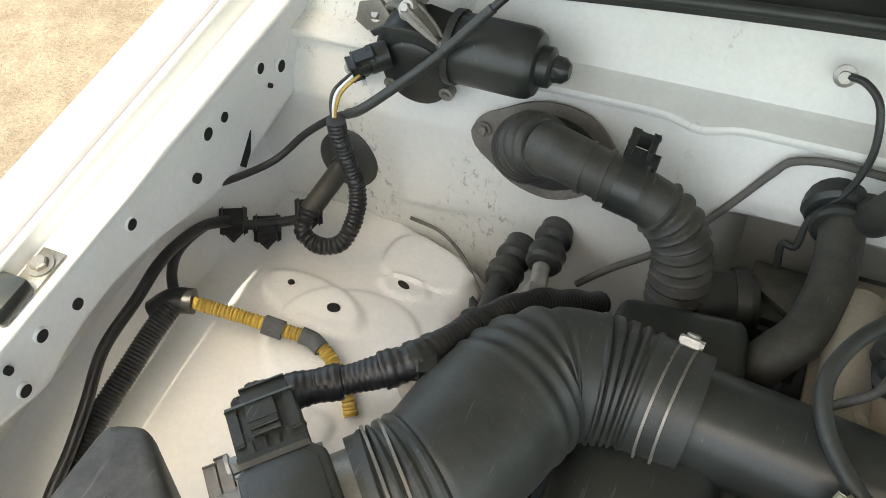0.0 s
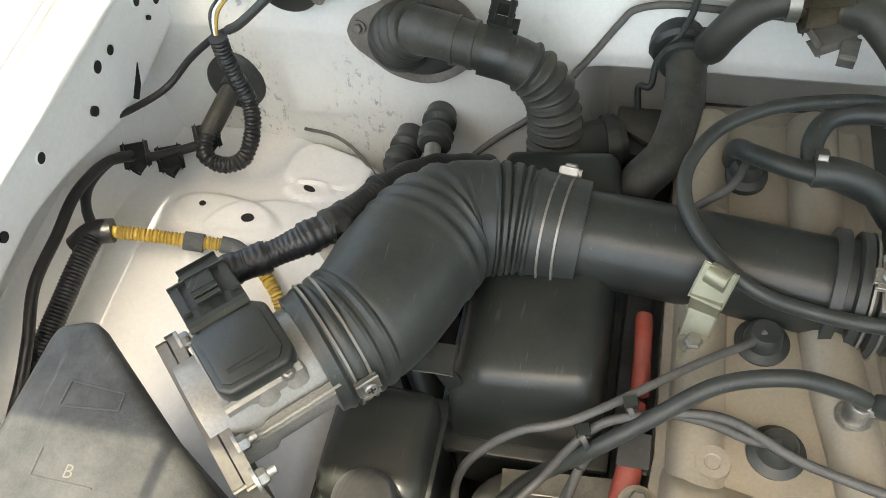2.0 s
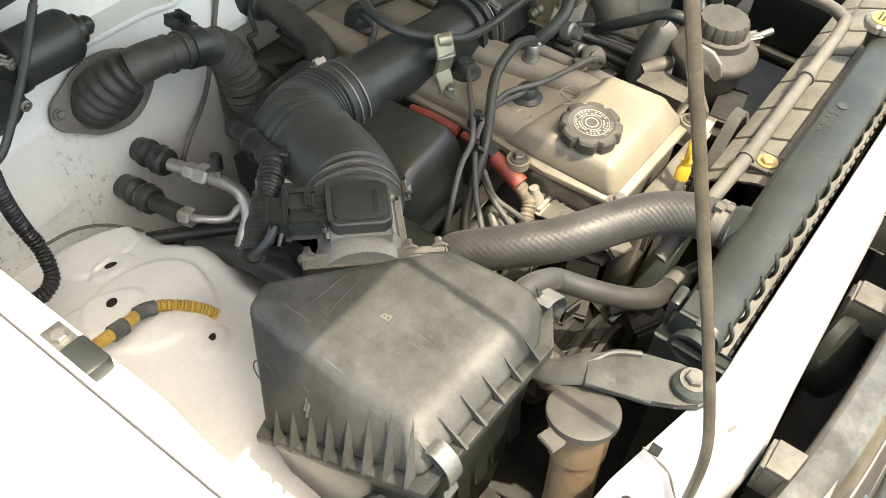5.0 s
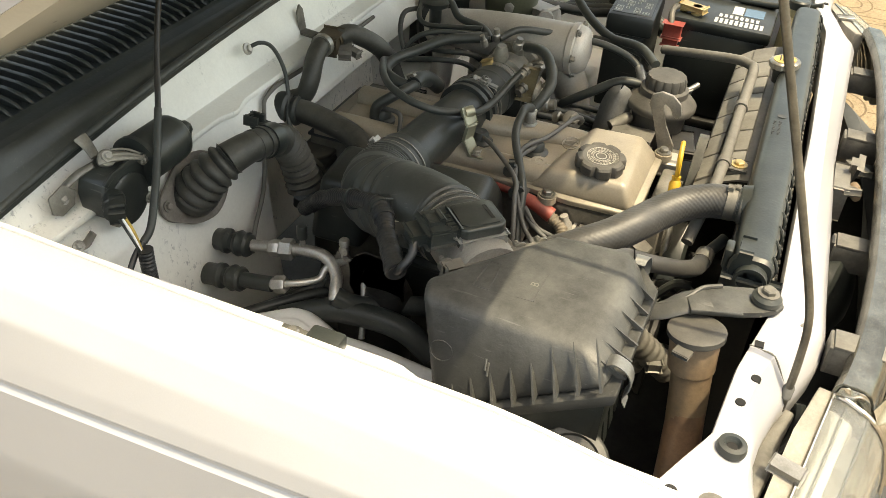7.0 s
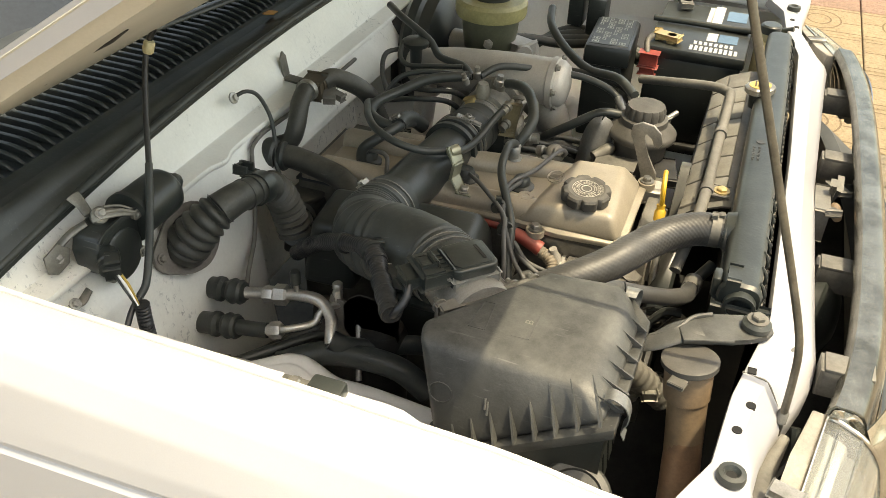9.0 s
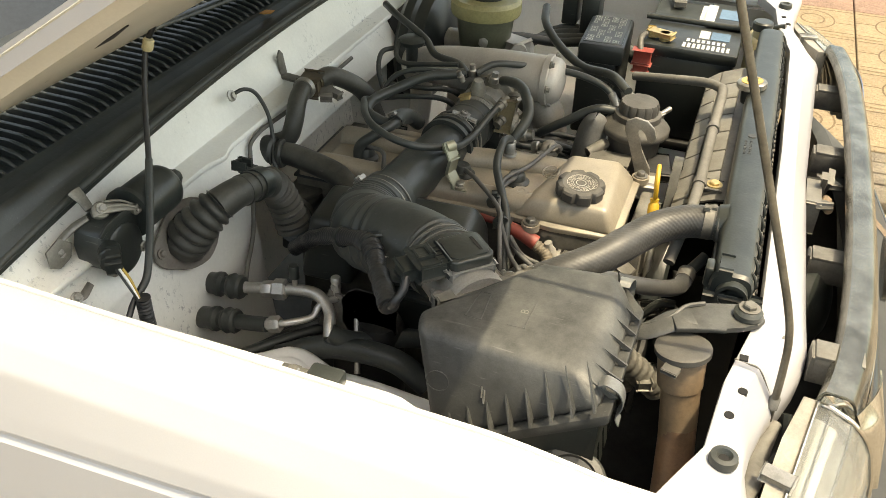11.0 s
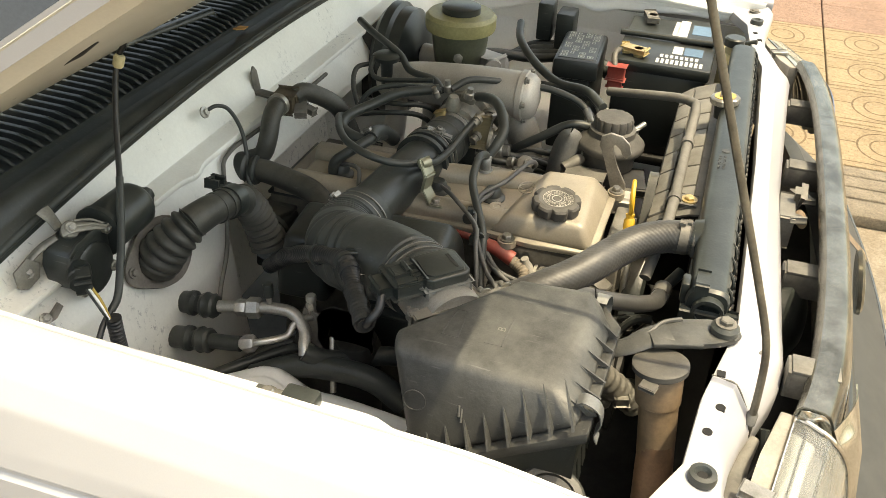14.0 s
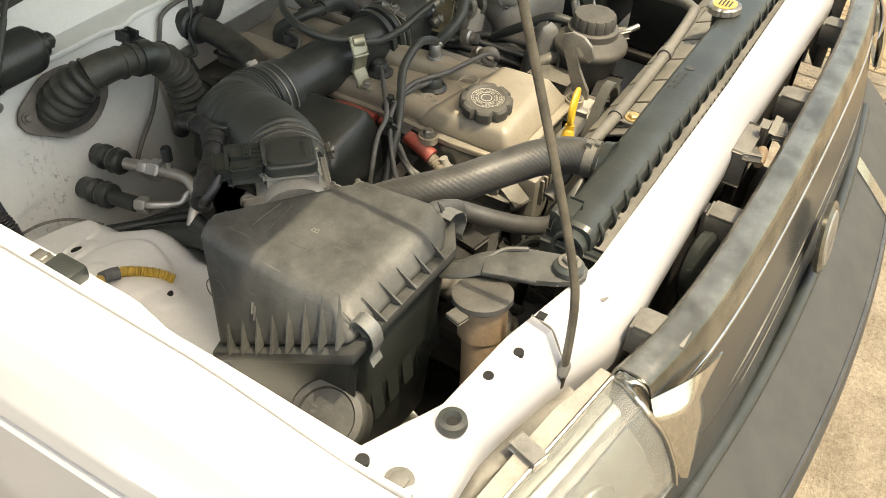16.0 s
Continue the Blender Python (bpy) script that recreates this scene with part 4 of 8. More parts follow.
sweep(bm, [(0.456, 0.082, 0.937), (0.430, 0.094, 0.944), (0.405, 0.099, 0.941), (0.376, 0.100, 0.933)], [0.0230, 0.0215, 0.0205, 0.0208], sides=28, n=8)
part("pipe", bm, RUBBER_DUSTY, boot)
for at, ax, r in (((0.414, 0.0975, 0.942), (1, -0.15, 0.08), 0.0208), ((0.398, 0.0995, 0.940), (1, -0.08, 0.12), 0.0206)):
    bm = B()
    band(bm, at, ax, r, 0.004, 0.0018, 28)
    part("pipe_ring", bm, RUBBER_DUSTY, boot)
bm = B()
sweep(bm, [(0.384, 0.100, 0.935), (0.354, 0.100, 0.921), (0.336, 0.101, 0.903), (0.327, 0.105, 0.882), (0.3235, 0.111, 0.857), (0.323, 0.118, 0.830)], [0.0212, 0.0218, 0.0225, 0.0225, 0.0235, 0.0245], sides=30, step=0.0013,
      wave=lambda s: 0.0030 * math.sin(s / 0.0112 * 6.283) if s > 0.036 else 0.0)
part("elbow_bellows", bm, RUBBER_DUSTY, boot)
bm = B()
band(bm, (0.380, 0.100, 0.934), (1, -0.02, 0.25), 0.0213, 0.022, 0.0022, 28)
obox(bm, (0.374, 0.083, 0.951), (1, 0, 0.2), (0.026, 0.014, 0.005), 0.001)
obox(bm, (0.368, 0.075, 0.956), (1, 0, 0.2), (0.004, 0.020, 0.014), 0.001)
obox(bm, (0.384, 0.075, 0.959), (1, 0, 0.2), (0.005, 0.020, 0.012), 0.001)
obox(bm, (0.376, 0.069, 0.958), (1, 0, 0.2), (0.022, 0.003, 0.013), 0.001)
part("plastic_clip", bm, BLACK, boot)
bm = B()
sweep(bm, [(0.323, 0.119, 0.832), (0.306, 0.112, 0.822), (0.285, 0.098, 0.818), (0.262, 0.088, 0.816)], [0.024, 0.026, 0.026, 0.026], sides=24)
part("elbow_stub", bm, RUBBER, boot)
bm = B()
band(bm, (0.272, 0.092, 0.817), (1, 0.3, 0), 0.0265, 0.012, 0.003, 28)
part("stub_collar", bm, RUBBER, boot)
chb = thing("air_chamber", (0.13, 0.09, 0.76), "brown-dusted black plastic air chamber along the bulkhead", "air chamber")
bm = B()
loft(bm, [[(0.268, 0.058, 0.74), (0.268, 0.112, 0.74), (-0.03, 0.120, 0.74), (-0.03, 0.058, 0.74)], [(0.262, 0.062, 0.824), (0.262, 0.108, 0.824), (-0.03, 0.116, 0.824), (-0.03, 0.062, 0.824)]], bevel=0.006)
part("shell", bm, BLACK, chb)
bm = B()
loft(bm, [[(0.268, 0.054, z), (0.268, 0.080, z), (0.225, 0.108, z), (-0.03, 0.120, z), (-0.03, 0.054, z)] for z in (0.824, 0.833)], bevel=0.003)
part("rim", bm, RUBBER_DUSTY, chb)
bm = B()
obox(bm, (0.16, 0.113, 0.79), (1, -0.03, 0), (0.19, 0.004, 0.05), 0.002)
part("rib_panel", bm, BLACK, chb)

# ---------------------------------------------------------------- wiper motor
wm = thing("wiper_motor", (0.55, 0.02, 0.94), "black wiper motor with cast bracket on the cowl panel", "wiper motor")
bm = B()
lathe(bm, [(0.0295, 0.0), (0.0312, 0.003), (0.0312, 0.066), (0.0302, 0.073), (0.0265, 0.078), (0.0180, 0.0795), (0.0175, 0.089), (0.0150, 0.091), (0.0125, 0.092)], (0.5590, 0.0245, 0.973), (-1, 0.0, -0.012), 44)
can = part("motor_can", bm, BLACK, wm)
bm = B()
lathe(bm, [(0.0118, 0.0), (0.0112, 0.010), (0.0068, 0.015)], (0.4685, 0.0245, 0.972), (-1, 0.0, -0.012), 8)
part("can_tip", bm, BLACK, can)
bm = B()
band(bm, (0.5565, 0.0245, 0.973), (1, 0, 0.012), 0.0312, 0.007, 0.0022, 40)
part("can_rim", bm, BLACK, can)
bm = B()
front = [(0.628, 0.984), (0.616, 0.991), (0.592, 0.992), (0.560, 0.989), (0.554, 0.980), (0.554, 0.944), (0.562, 0.930), (0.582, 0.918), (0.604, 0.915), (0.622, 0.926), (0.633, 0.944), (0.635, 0.966)]
loft(bm, [[(x, -0.002, z) for x, z in front], [(0.596 + (x - 0.596) * 0.97, 0.037, 0.953 + (z - 0.953) * 0.97) for x, z in front]], bevel=0.005, seg=3)
hous = part("gear_housing", bm, BLACK, wm, "black gear housing")
bm = B()
lathe(bm, [(0.0330, -0.004), (0.0335, 0.003), (0.0310, 0.005), (0.0120, 0.0055)], (0.594, 0.036, 0.944), (0, 1, 0.03), 44)
part("gear_cover", bm, BLACK, hous, "round pressed gear cover")
bm = B()
slab(bm, [(0.633, 0.038, 0.985), (0.618, 0.038, 0.994), (0.590, 0.038, 0.996), (0.556, 0.038, 0.991), (0.556, 0.038, 0.986), (0.590, 0.038, 0.990), (0.616, 0.038, 0.988), (0.629, 0.038, 0.980)], (0, 0.004, 0), 0.001)
part("cover_lip", bm, BLACK, hous)
for x, z in ((0.564, 0.930), (0.620, 0.928), (0.562, 0.984)):
    bm = B()
    lathe(bm, [(0.0072, -0.006), (0.0070, 0.003), (0.0052, 0.004)], (x, 0.039, z), (0, 1, 0), 16)
    lug = part("screw_lug", bm, STAINED, hous, "small cast screw lug")
    part("screw", bolt((x, 0.043, z), (0, 1, 0), 0.0036, 0.003, 1.2), STEEL, hous)
bm = B()
lathe(bm, [(0.013, -0.012), (0.0135, 0.006), (0.0118, 0.008), (0.0118, 0.018), (0.010, 0.019)], (0.628, 0.046, 0.960), (0.75, 0.62, -0.12), 20)
obox(bm, (0.634, 0.057, 0.968), (0.75, 0.62, -0.12), (0.018, 0.012, 0.007), 0.002)
obox(bm, (0.642, 0.062, 0.957), (0.75, 0.62, -0.12), (0.008, 0.015, 0.015), 0.002)
obox(bm, (0.638, 0.055, 0.950), (0.75, 0.62, -0.12), (0.016, 0.006, 0.006), 0.001)
part("connector", bm, BLACK, wm)
bm = B()
sweep(bm, [(0.606, 0.014, 0.998), (0.596, 0.024, 1.001), (0.580, 0.034, 0.996), (0.562, 0.041, 0.985)], [0.011, 0.011, 0.008, 0.0035], sides=14, n=6, flat=0.45)
sweep(bm, [(0.612, 0.010, 0.994), (0.626, -0.002, 0.985), (0.640, -0.012, 0.972), (0.648, -0.014, 0.962)], [0.006, 0.0075, 0.0075, 0.009], sides=12, n=6, flat=0.5)
sweep(bm, [(0.600, 0.004, 0.996), (0.594, -0.010, 1.004), (0.592, -0.022, 1.012)], [0.006, 0.007, 0.009], sides=12, n=6, flat=0.5)
arm = part("bracket", bm, STAINED, wm, "cast alloy mounting arm")
bm = B()
sweep(bm, [(0.598, 0.028, 1.0055), (0.582, 0.037, 1.001), (0.566, 0.043, 0.990)], 0.0020, sides=8, n=6)
sweep(bm, [(0.592, 0.021, 1.0075), (0.576, 0.030, 1.002), (0.562, 0.038, 0.990)], 0.0016, sides=8, n=6)
part("arm_rib", bm, STAINED, arm)
bm = B()
lathe(bm, [(0.0100, -0.012), (0.0105, 0.002), (0.008, 0.004)], (0.601, 0.022, 1.001), (0.3, 0.6, 0.7), 20)
part("boss", bm, STAINED, arm)
bm = B()
slab(bm, [(0.668, -0.012, 0.972), (0.672, -0.006, 0.954), (0.660, -0.004, 0.946), (0.640, -0.004, 0.950), (0.632, -0.006, 0.966), (0.645, -0.012, 0.978)], (0.002, 0.005, 0.003), 0.0015)
mp1 = part("mount_plate", bm, STAINED, wm, "bare alloy mounting plate")
bm = B()
sweep(bm, [(0.648, 0.026, 0.925), (0.660, 0.022, 0.914), (0.674, 0.020, 0.916)], [0.006, 0.007, 0.006], sides=10, flat=0.5)
part("foot", bm, GRIME, wm)
for at in ((0.602, 0.025, 1.004), (0.652, -0.006, 0.964), (0.672, 0.024, 0.920)):
    part("bolt", bolt(at, (0.1, 0.7, 0.7), 0.0048, 0.005), STEEL, wm)
for k, col in ((-0.004, YELLOW), (0.0, WHITE_BAY), (0.004, BLACK)):
    cable("wire", [(0.640 + k, 0.066, 0.954), (0.650 + k, 0.086, 0.946), (0.652 + k * 0.5, 0.096, 0.928), (0.650 + k * 0.3, 0.098, 0.914)], 0.0016, col, "", parent=wm)
cable("motor_loom", [(0.648, 0.100, 0.926), (0.648, 0.100, 0.900), (0.645, 0.099, 0.868), (0.641, 0.100, 0.84), (0.639, 0.115, 0.815), (0.648, 0.136, 0.792), (0.671, 0.144, 0.786), (0.692, 0.138, 0.793), (0.695, 0.118, 0.80)],
      0.0085, LOOMBLACK, "grey-black corrugated loom looping below the wiper motor", "wiring loom", sides=12, step=0.0016, wave=loom(0.0045, 0.0007))
grom = thing("bulkhead_grommet", (0.68, 0.06, 0.81), "large black rubber grommet with a taped loom", "grommet")
bm = B()
lathe(bm, [(0.034, 0), (0.034, 0.004), (0.028, 0.007), (0.014, 0.009), (0.012, 0.022)], (0.682, 0.044, 0.812), (0, 0.97, 0.2), 32)
part("disc", bm, RUBBER, grom)
cable("stub", [(0.682, 0.058, 0.815), (0.688, 0.088, 0.808), (0.697, 0.115, 0.796)], 0.011, RUBBER_DUSTY, "", parent=grom, sides=12)

# ---------------------------------------------------------------- engine
engine = thing("engine", (0.1, 0.35, 0.42), "four-cylinder petrol engine with a worn beige metallic valve cover", "engine")
FLANGE = [(0.211, 0.590), (0.015, 0.592), (0.018, 0.48), (0.040, 0.33), (0.044, 0.07), (0.212, 0.07), (0.210, 0.42), (0.217, 0.49)]


def flange(k, z):
    return [(0.115 + (x - 0.115) * k, 0.33 + (y - 0.33) * (1 - (1 - k) * 0.4), z) for x, y in FLANGE]


bm = B()
loft(bm, [flange(1.0, 0.852), flange(1.0, 0.860)], bevel=0.0025)
loft(bm, [[(0.205, 0.47, 0.857), (0.028, 0.47, 0.857), (0.048, 0.33, 0.857), (0.052, 0.09, 0.857), (0.205, 0.09, 0.857)], [(0.198, 0.46, 0.872), (0.040, 0.46, 0.872), (0.058, 0.33, 0.872), (0.060, 0.10, 0.872), (0.198, 0.10, 0.872)]], bevel=0.005)
loft(bm, [[(0.208, 0.584, 0.857), (0.020, 0.585, 0.857), (0.023, 0.458, 0.857), (0.208, 0.420, 0.857)],
          [(0.197, 0.566, 0.897), (0.041, 0.556, 0.897), (0.043, 0.480, 0.894), (0.199, 0.452, 0.894)]], bevel=0.010, seg=3)
sweep(bm, [(0.066, 0.478, 0.872), (0.070, 0.44, 0.874), (0.095, 0.29, 0.874), (0.098, 0.10, 0.872)], [0.018, 0.021, 0.021, 0.021], sides=20, n=4)
sweep(bm, [(0.182, 0.452, 0.866), (0.184, 0.30, 0.866), (0.186, 0.10, 0.866)], 0.020, sides=20, n=4)
cover = part("valve_cover", bm, COVER, engine, "beige metallic valve cover with dirt in its corners", sharp=50)
for at in ((0.206, 0.588, 0.864), (0.022, 0.590, 0.866), (0.219, 0.46, 0.862), (0.214, 0.25, 0.862), (0.016, 0.42, 0.862)):
    bm = B()
    lathe(bm, [(0.014, -0.011), (0.014, -0.001)], at, sides=20)
    lug = part("bolt_lug", bm, COVER, cover)
    part("bolt", bolt(at, r=0.0075, h=0.008), STEEL, cover)
for at, r in (((0.139, 0.324, 0.868), 0.020), ((0.129, 0.411, 0.868), 0.020), ((0.155, 0.165, 0.872), 0.019)):
    bm = B()
    lathe(bm, [(r, 0), (r * 1.02, 0.006), (r * 0.72, 0.010), (r * 0.66, 0.018), (r * 0.5, 0.022)], at, sides=28)
    part("plug_boot", bm, RUBBER, cover, "black rubber spark plug boot")
for at in ((0.173, 0.430, 0.886), (0.180, 0.22, 0.885)):
    bm = B()
    lathe(bm, [(0.013, -0.006), (0.012, 0.0), (0.006, 0.0), (0.005, -0.001)], at, sides=24)
    part("cover_boss", bm, COVER, cover)
# oval badge, plain
bm = B()
ov = [(0.118 + 0.019 * math.cos(a), 0.462 + 0.0125 * math.sin(a), 0.8957) for a in [i * math.pi / 12 for i in range(25)]]
sweep(bm, ov, 0.0009, sides=6, n=1)
sweep(bm, [(0.118 + 0.007 * math.cos(a), 0.462 + 0.0115 * math.sin(a), 0.8957) for a in [i * math.pi / 8 for i in range(17)]], 0.0008, sides=6, n=1)
part("raised_badge", bm, COVER, cover)
# oil filler cap
OC = (0.166, 0.518, 0.896)
bm = B()
lathe(bm, [(0.024, 0), (0.030, 0.002), (0.0365, 0.004), (0.0365, 0.017), (0.034, 0.020), (0.027, 0.0205), (0.026, 0.0198), (0.010, 0.0198)], OC, (0.08, 0.03, 1), sides=96, lobes=8, depth=0.0050)
oc = part("oil_cap", bm, DUSTCAP, cover, "dusty black oil filler cap with moulded writing")
bm = B()
qc = Vector((0, 0, 1)).rotation_difference(Vector((0.08, 0.03, 1)).normalized())


def on_cap(r, a, h=0.0206):
    return Vector(OC) + qc @ Vector((r * math.cos(a), r * math.sin(a), h))


for r, w in ((0.0072, 0.0007), (0.0115, 0.0004), (0.0205, 0.0004)):
    sweep(bm, [on_cap(r, i * math.pi / 14, 0.0200) for i in range(29)], w, sides=5, n=1)
part("cap_ring", bm, CAST, oc)
PALE = material("pale_print", (0.34, 0.32, 0.28), 0.7, bump=0)
bm = B()
for k in range(26):
    a = k * 2 * math.pi / 26
    for r in (0.0143, 0.0180):
        if (k * 7 + int(r * 1e4)) % 5:
            d = Vector((-math.sin(a), math.cos(a), 0))
            obox(bm, on_cap(r, a, 0.0200), qc @ d, (0.0026, 0.0020, 0.0006), 0)
part("cap_print", bm, PALE, oc)


def letters(text, size, mat, place, parent, name="lettering"):
    """Built-in font letters as one thin mesh; place(x, y) gives the world place of a point of the writing."""
    fc = bpy.data.curves.new(name, "FONT")
    fc.body, fc.size, fc.extrude = text, size, 0.0
    ob = bpy.data.objects.new(name, fc)
    scene.collection.objects.link(ob)
    me = bpy.data.meshes.new_from_object(ob.evaluated_get(bpy.context.evaluated_depsgraph_get()))
    bpy.data.objects.remove(ob)
    bm = B()
    bm.from_mesh(me)
    for v in bm.verts:
        v.co = place(v.co.x, v.co.y)
    return part(name, bm, mat, parent)


letters("B", 0.0125, GRIME, lambda x, y: (0.5705 - x, 0.5445 - y, lid_z(0.5705 - x) + 0.0006), lid, "moulded_mark")
letters("ENGINE OIL", 0.0050, PALE, lambda x, y: on_cap(0.0215 + y, 1.75 - (x - 0.012) / 0.0225, 0.0209), oc)
# crankcase vent stub, head, timing cover
bm = B()
lathe(bm, [(0.009, 0), (0.009, 0.020), (0.0075, 0.022)], (0.082, 0.384, 0.892), sides=18)
lathe(bm, [(0.013, 0), (0.012, 0.003)], (0.082, 0.384, 0.892), sides=18)
sweep(bm, [(0.082, 0.384, 0.907), (0.062, 0.390, 0.920)], 0.006, sides=12)
part("vent_stub", bm, STEEL, engine)
bm = B()
box(bm, (0.030, 0.06, 0.848), (0.212, 0.586, 0.853), 0.001)
part("gasket", bm, RUBBER, engine)
bm = B()
box(bm, (0.034, 0.06, 0.60), (0.208, 0.584, 0.848), 0.006)
box(bm, (0.03, 0.08, 0.42), (0.24, 0.57, 0.62), 0.02)
part("cylinder_head", bm, GRIME, engine)
bm = B()
box(bm, (0.030, 0.596, 0.62), (0.212, 0.626, 0.846), 0.006)
tcov = part("timing_cover", bm, ALLOY, engine, "ribbed alloy timing cover")
for i in range(14):
    x = 0.052 + i * 0.011
    bm = B()
    box(bm, (x, 0.624, 0.80), (x + 0.004, 0.632, 0.842), 0.001, 1)
    part("rib", bm, ALLOY, tcov)
bm = B()
obox(bm, (0.226, 0.598, 0.828), (0.3, 1, -0.5), (0.045, 0.024, 0.007), 0.002)
obox(bm, (0.232, 0.560, 0.812), (0, 1, 0), (0.08, 0.022, 0.026), 0.005)
lathe(bm, [(0.009, 0), (0.009, 0.012), (0.006, 0.014)], (0.240, 0.545, 0.825), (0.2, 0, 1), 12)
lathe(bm, [(0.007, 0), (0.007, 0.010), (0.005, 0.012)], (0.238, 0.578, 0.825), (0.2, 0, 1), 6)
part("front_bracket", bm, GRIME, engine)
# drive belt before the timing cover
def ribbon(bm, pts, width, thick):
    """A flat band along pts, its width along y."""
    path = spline(pts, 8)
    rows = []
    for i, p in enumerate(path):
        t = (path[min(i + 1, len(path) - 1)] - path[max(i - 1, 0)]).normalized()
        n_ = t.cross(Vector((0, 1, 0))).normalized() * thick / 2
        w_ = Vector((0, width / 2, 0))
        rows.append([bm.verts.new(p + a + b) for a, b in ((w_, n_), (-w_, n_), (-w_, -n_), (w_, -n_))])
    for a, b in zip(rows, rows[1:]):
        for j in range(4):
            bm.faces.new((a[j], a[(j + 1) % 4], b[(j + 1) % 4], b[j]))
    bm.faces.new(rows[0])
    bm.faces.new(rows[-1][::-1])


bm = B()
ribbon(bm, [(0.15, 0.645, 0.70), (0.128, 0.645, 0.80), (0.100, 0.645, 0.865), (0.066, 0.645, 0.908), (0.045, 0.645, 0.918), (0.022, 0.645, 0.905), (-0.005, 0.645, 0.85), (-0.03, 0.645, 0.76)], 0.014, 0.006)
part("drive_belt", bm, RUBBER_DUSTY, engine, "dusty grey drive belt")
# lifting hook
bm = B()
hook = [(0.584, 0.805), (0.576, 0.860), (0.562, 0.905), (0.550, 0.934), (0.552, 0.950), (0.566, 0.958), (0.584, 0.955), (0.597, 0.943), (0.602, 0.926), (0.596, 0.916), (0.588, 0.921), (0.584, 0.934), (0.574, 0.941), (0.570, 0.932), (0.582, 0.898), (0.600, 0.868), (0.605, 0.805)]
slab(bm, [(-0.010 + (z - 0.835) * 0.10, y, z) for y, z in hook], (0.006, 0, 0), 0.0012)
part("lifting_hook", bm, HOOKSTEEL, engine, "dull steel lifting hook")
bm = B()
obox(bm, (0.009, 0.596, 0.842), (1, 0.1, 0), (0.036, 0.022, 0.020), 0.006, seg=3)
part("front_boss", bm, CAST, engine)
bm = B()
obox(bm, (0.108, 0.621, 0.815), (0.6, 0, 1), (0.030, 0.010, 0.004), 0.001)
part("tube_bracket", bm, CAST, engine)
part("bolt", bolt((0.108, 0.625, 0.826), (0, 0.7, 0.7), 0.0065, 0.008), STEEL, engine)
# dipstick
bm = B()
sweep(bm, [(0.124, 0.6265, 0.866), (0.143, 0.632, 0.832), (0.167, 0.637, 0.792), (0.20, 0.640, 0.735)], 0.0062, sides=10)
dip = part("dipstick_tube", bm, STEEL, engine)
bm = B()
lathe(bm, [(0.0085, -0.004), (0.0085, 0.010), (0.006, 0.014), (0.007, 0.020)], (0.1235, 0.6255, 0.866), (-0.3, -0.05, 1), 14)
loopp = [(0.119, 0.625, 0.884), (0.124, 0.625, 0.898), (0.122, 0.624, 0.914), (0.110, 0.622, 0.926), (0.098, 0.621, 0.930), (0.097, 0.621, 0.924), (0.106, 0.622, 0.906), (0.112, 0.624, 0.892), (0.119, 0.625, 0.884)]
sweep(bm, loopp, 0.0036, sides=8, n=6)
part("dipstick_handle", bm, DIPYELLOW, dip, "yellow plastic dipstick handle")
# intake plenum, throttle body and runners
bm = B()
sweep(bm, [(-0.165, 0.110, 0.905), (-0.155, 0.19, 0.917), (-0.147, 0.30, 0.926), (-0.142, 0.385, 0.930)], [0.030, 0.038, 0.0415, 0.042], sides=36, n=6, flat=1.0)
lathe(bm, [(0.0425, 0), (0.0455, 0.002), (0.0455, 0.012), (0.0420, 0.014), (0.0405, 0.022), (0.034, 0.030), (0.020, 0.034), (0.008, 0.035)], (-0.1415, 0.380, 0.930), (0.03, 1, 0.02), 36)
plen = part("intake_plenum", bm, CAST, engine, "rough cast alloy intake plenum")
for a in range(6):
    w = a * math.pi / 3
    part("bolt", bolt((-0.1415 + 0.0425 * math.cos(w), 0.393, 0.930 + 0.0425 * math.sin(w)), (0, 1, 0), 0.0048, 0.007), STAINED, plen)
for i in range(4):
    y = 0.14 + i * 0.075
    bm = B()
    sweep(bm, [(-0.15, y, 0.90), (-0.150, y, 0.84), (-0.12, y, 0.785), (-0.04, y, 0.765), (0.03, y, 0.775)], 0.021, sides=16)
    part("intake_runner", bm, CAST, engine)
bm = B()
sweep(bm, [(-0.145, 0.345, 0.905), (-0.150, 0.385, 0.862), (-0.135, 0.405, 0.815), (-0.10, 0.415, 0.77)], [0.034, 0.033, 0.029, 0.027], sides=24)
part("plenum_leg", bm, ALLOY, engine)
bm = B()
lathe(bm, [(0.039, 0), (0.039, 0.020), (0.046, 0.022), (0.046, 0.05), (0.040, 0.054), (0.038, 0.075), (0.050, 0.078), (0.050, 0.088), (0.042, 0.092), (0.044, 0.13)], (-0.006, 0.2935, 0.892), (-1, 0.05, 0), 32)
tb = part("throttle_body", bm, STAINED, engine, "stained cast throttle body")
for prof, at, ax in (([(0.016, 0), (0.018, 0.006), (0.018, 0.030), (0.013, 0.036), (0.010, 0.050)], (-0.012, 0.318, 0.900), (0.1, 1, -0.1)), ([(0.012, 0), (0.014, 0.010), (0.011, 0.022), (0.008, 0.030)], (-0.028, 0.290, 0.930), (0.1, 0.1, 1)),
                     ([(0.020, 0), (0.022, 0.008), (0.020, 0.030), (0.012, 0.034)], (-0.055, 0.325, 0.880), (-0.2, 1, -0.2)), ([(0.014, 0), (0.014, 0.02), (0.010, 0.024)], (-0.08, 0.300, 0.925), (0.2, 0.3, 1))):
    bm = B()
    lathe(bm, prof, at, ax, 20)
    part("housing_boss", bm, STAINED, tb)
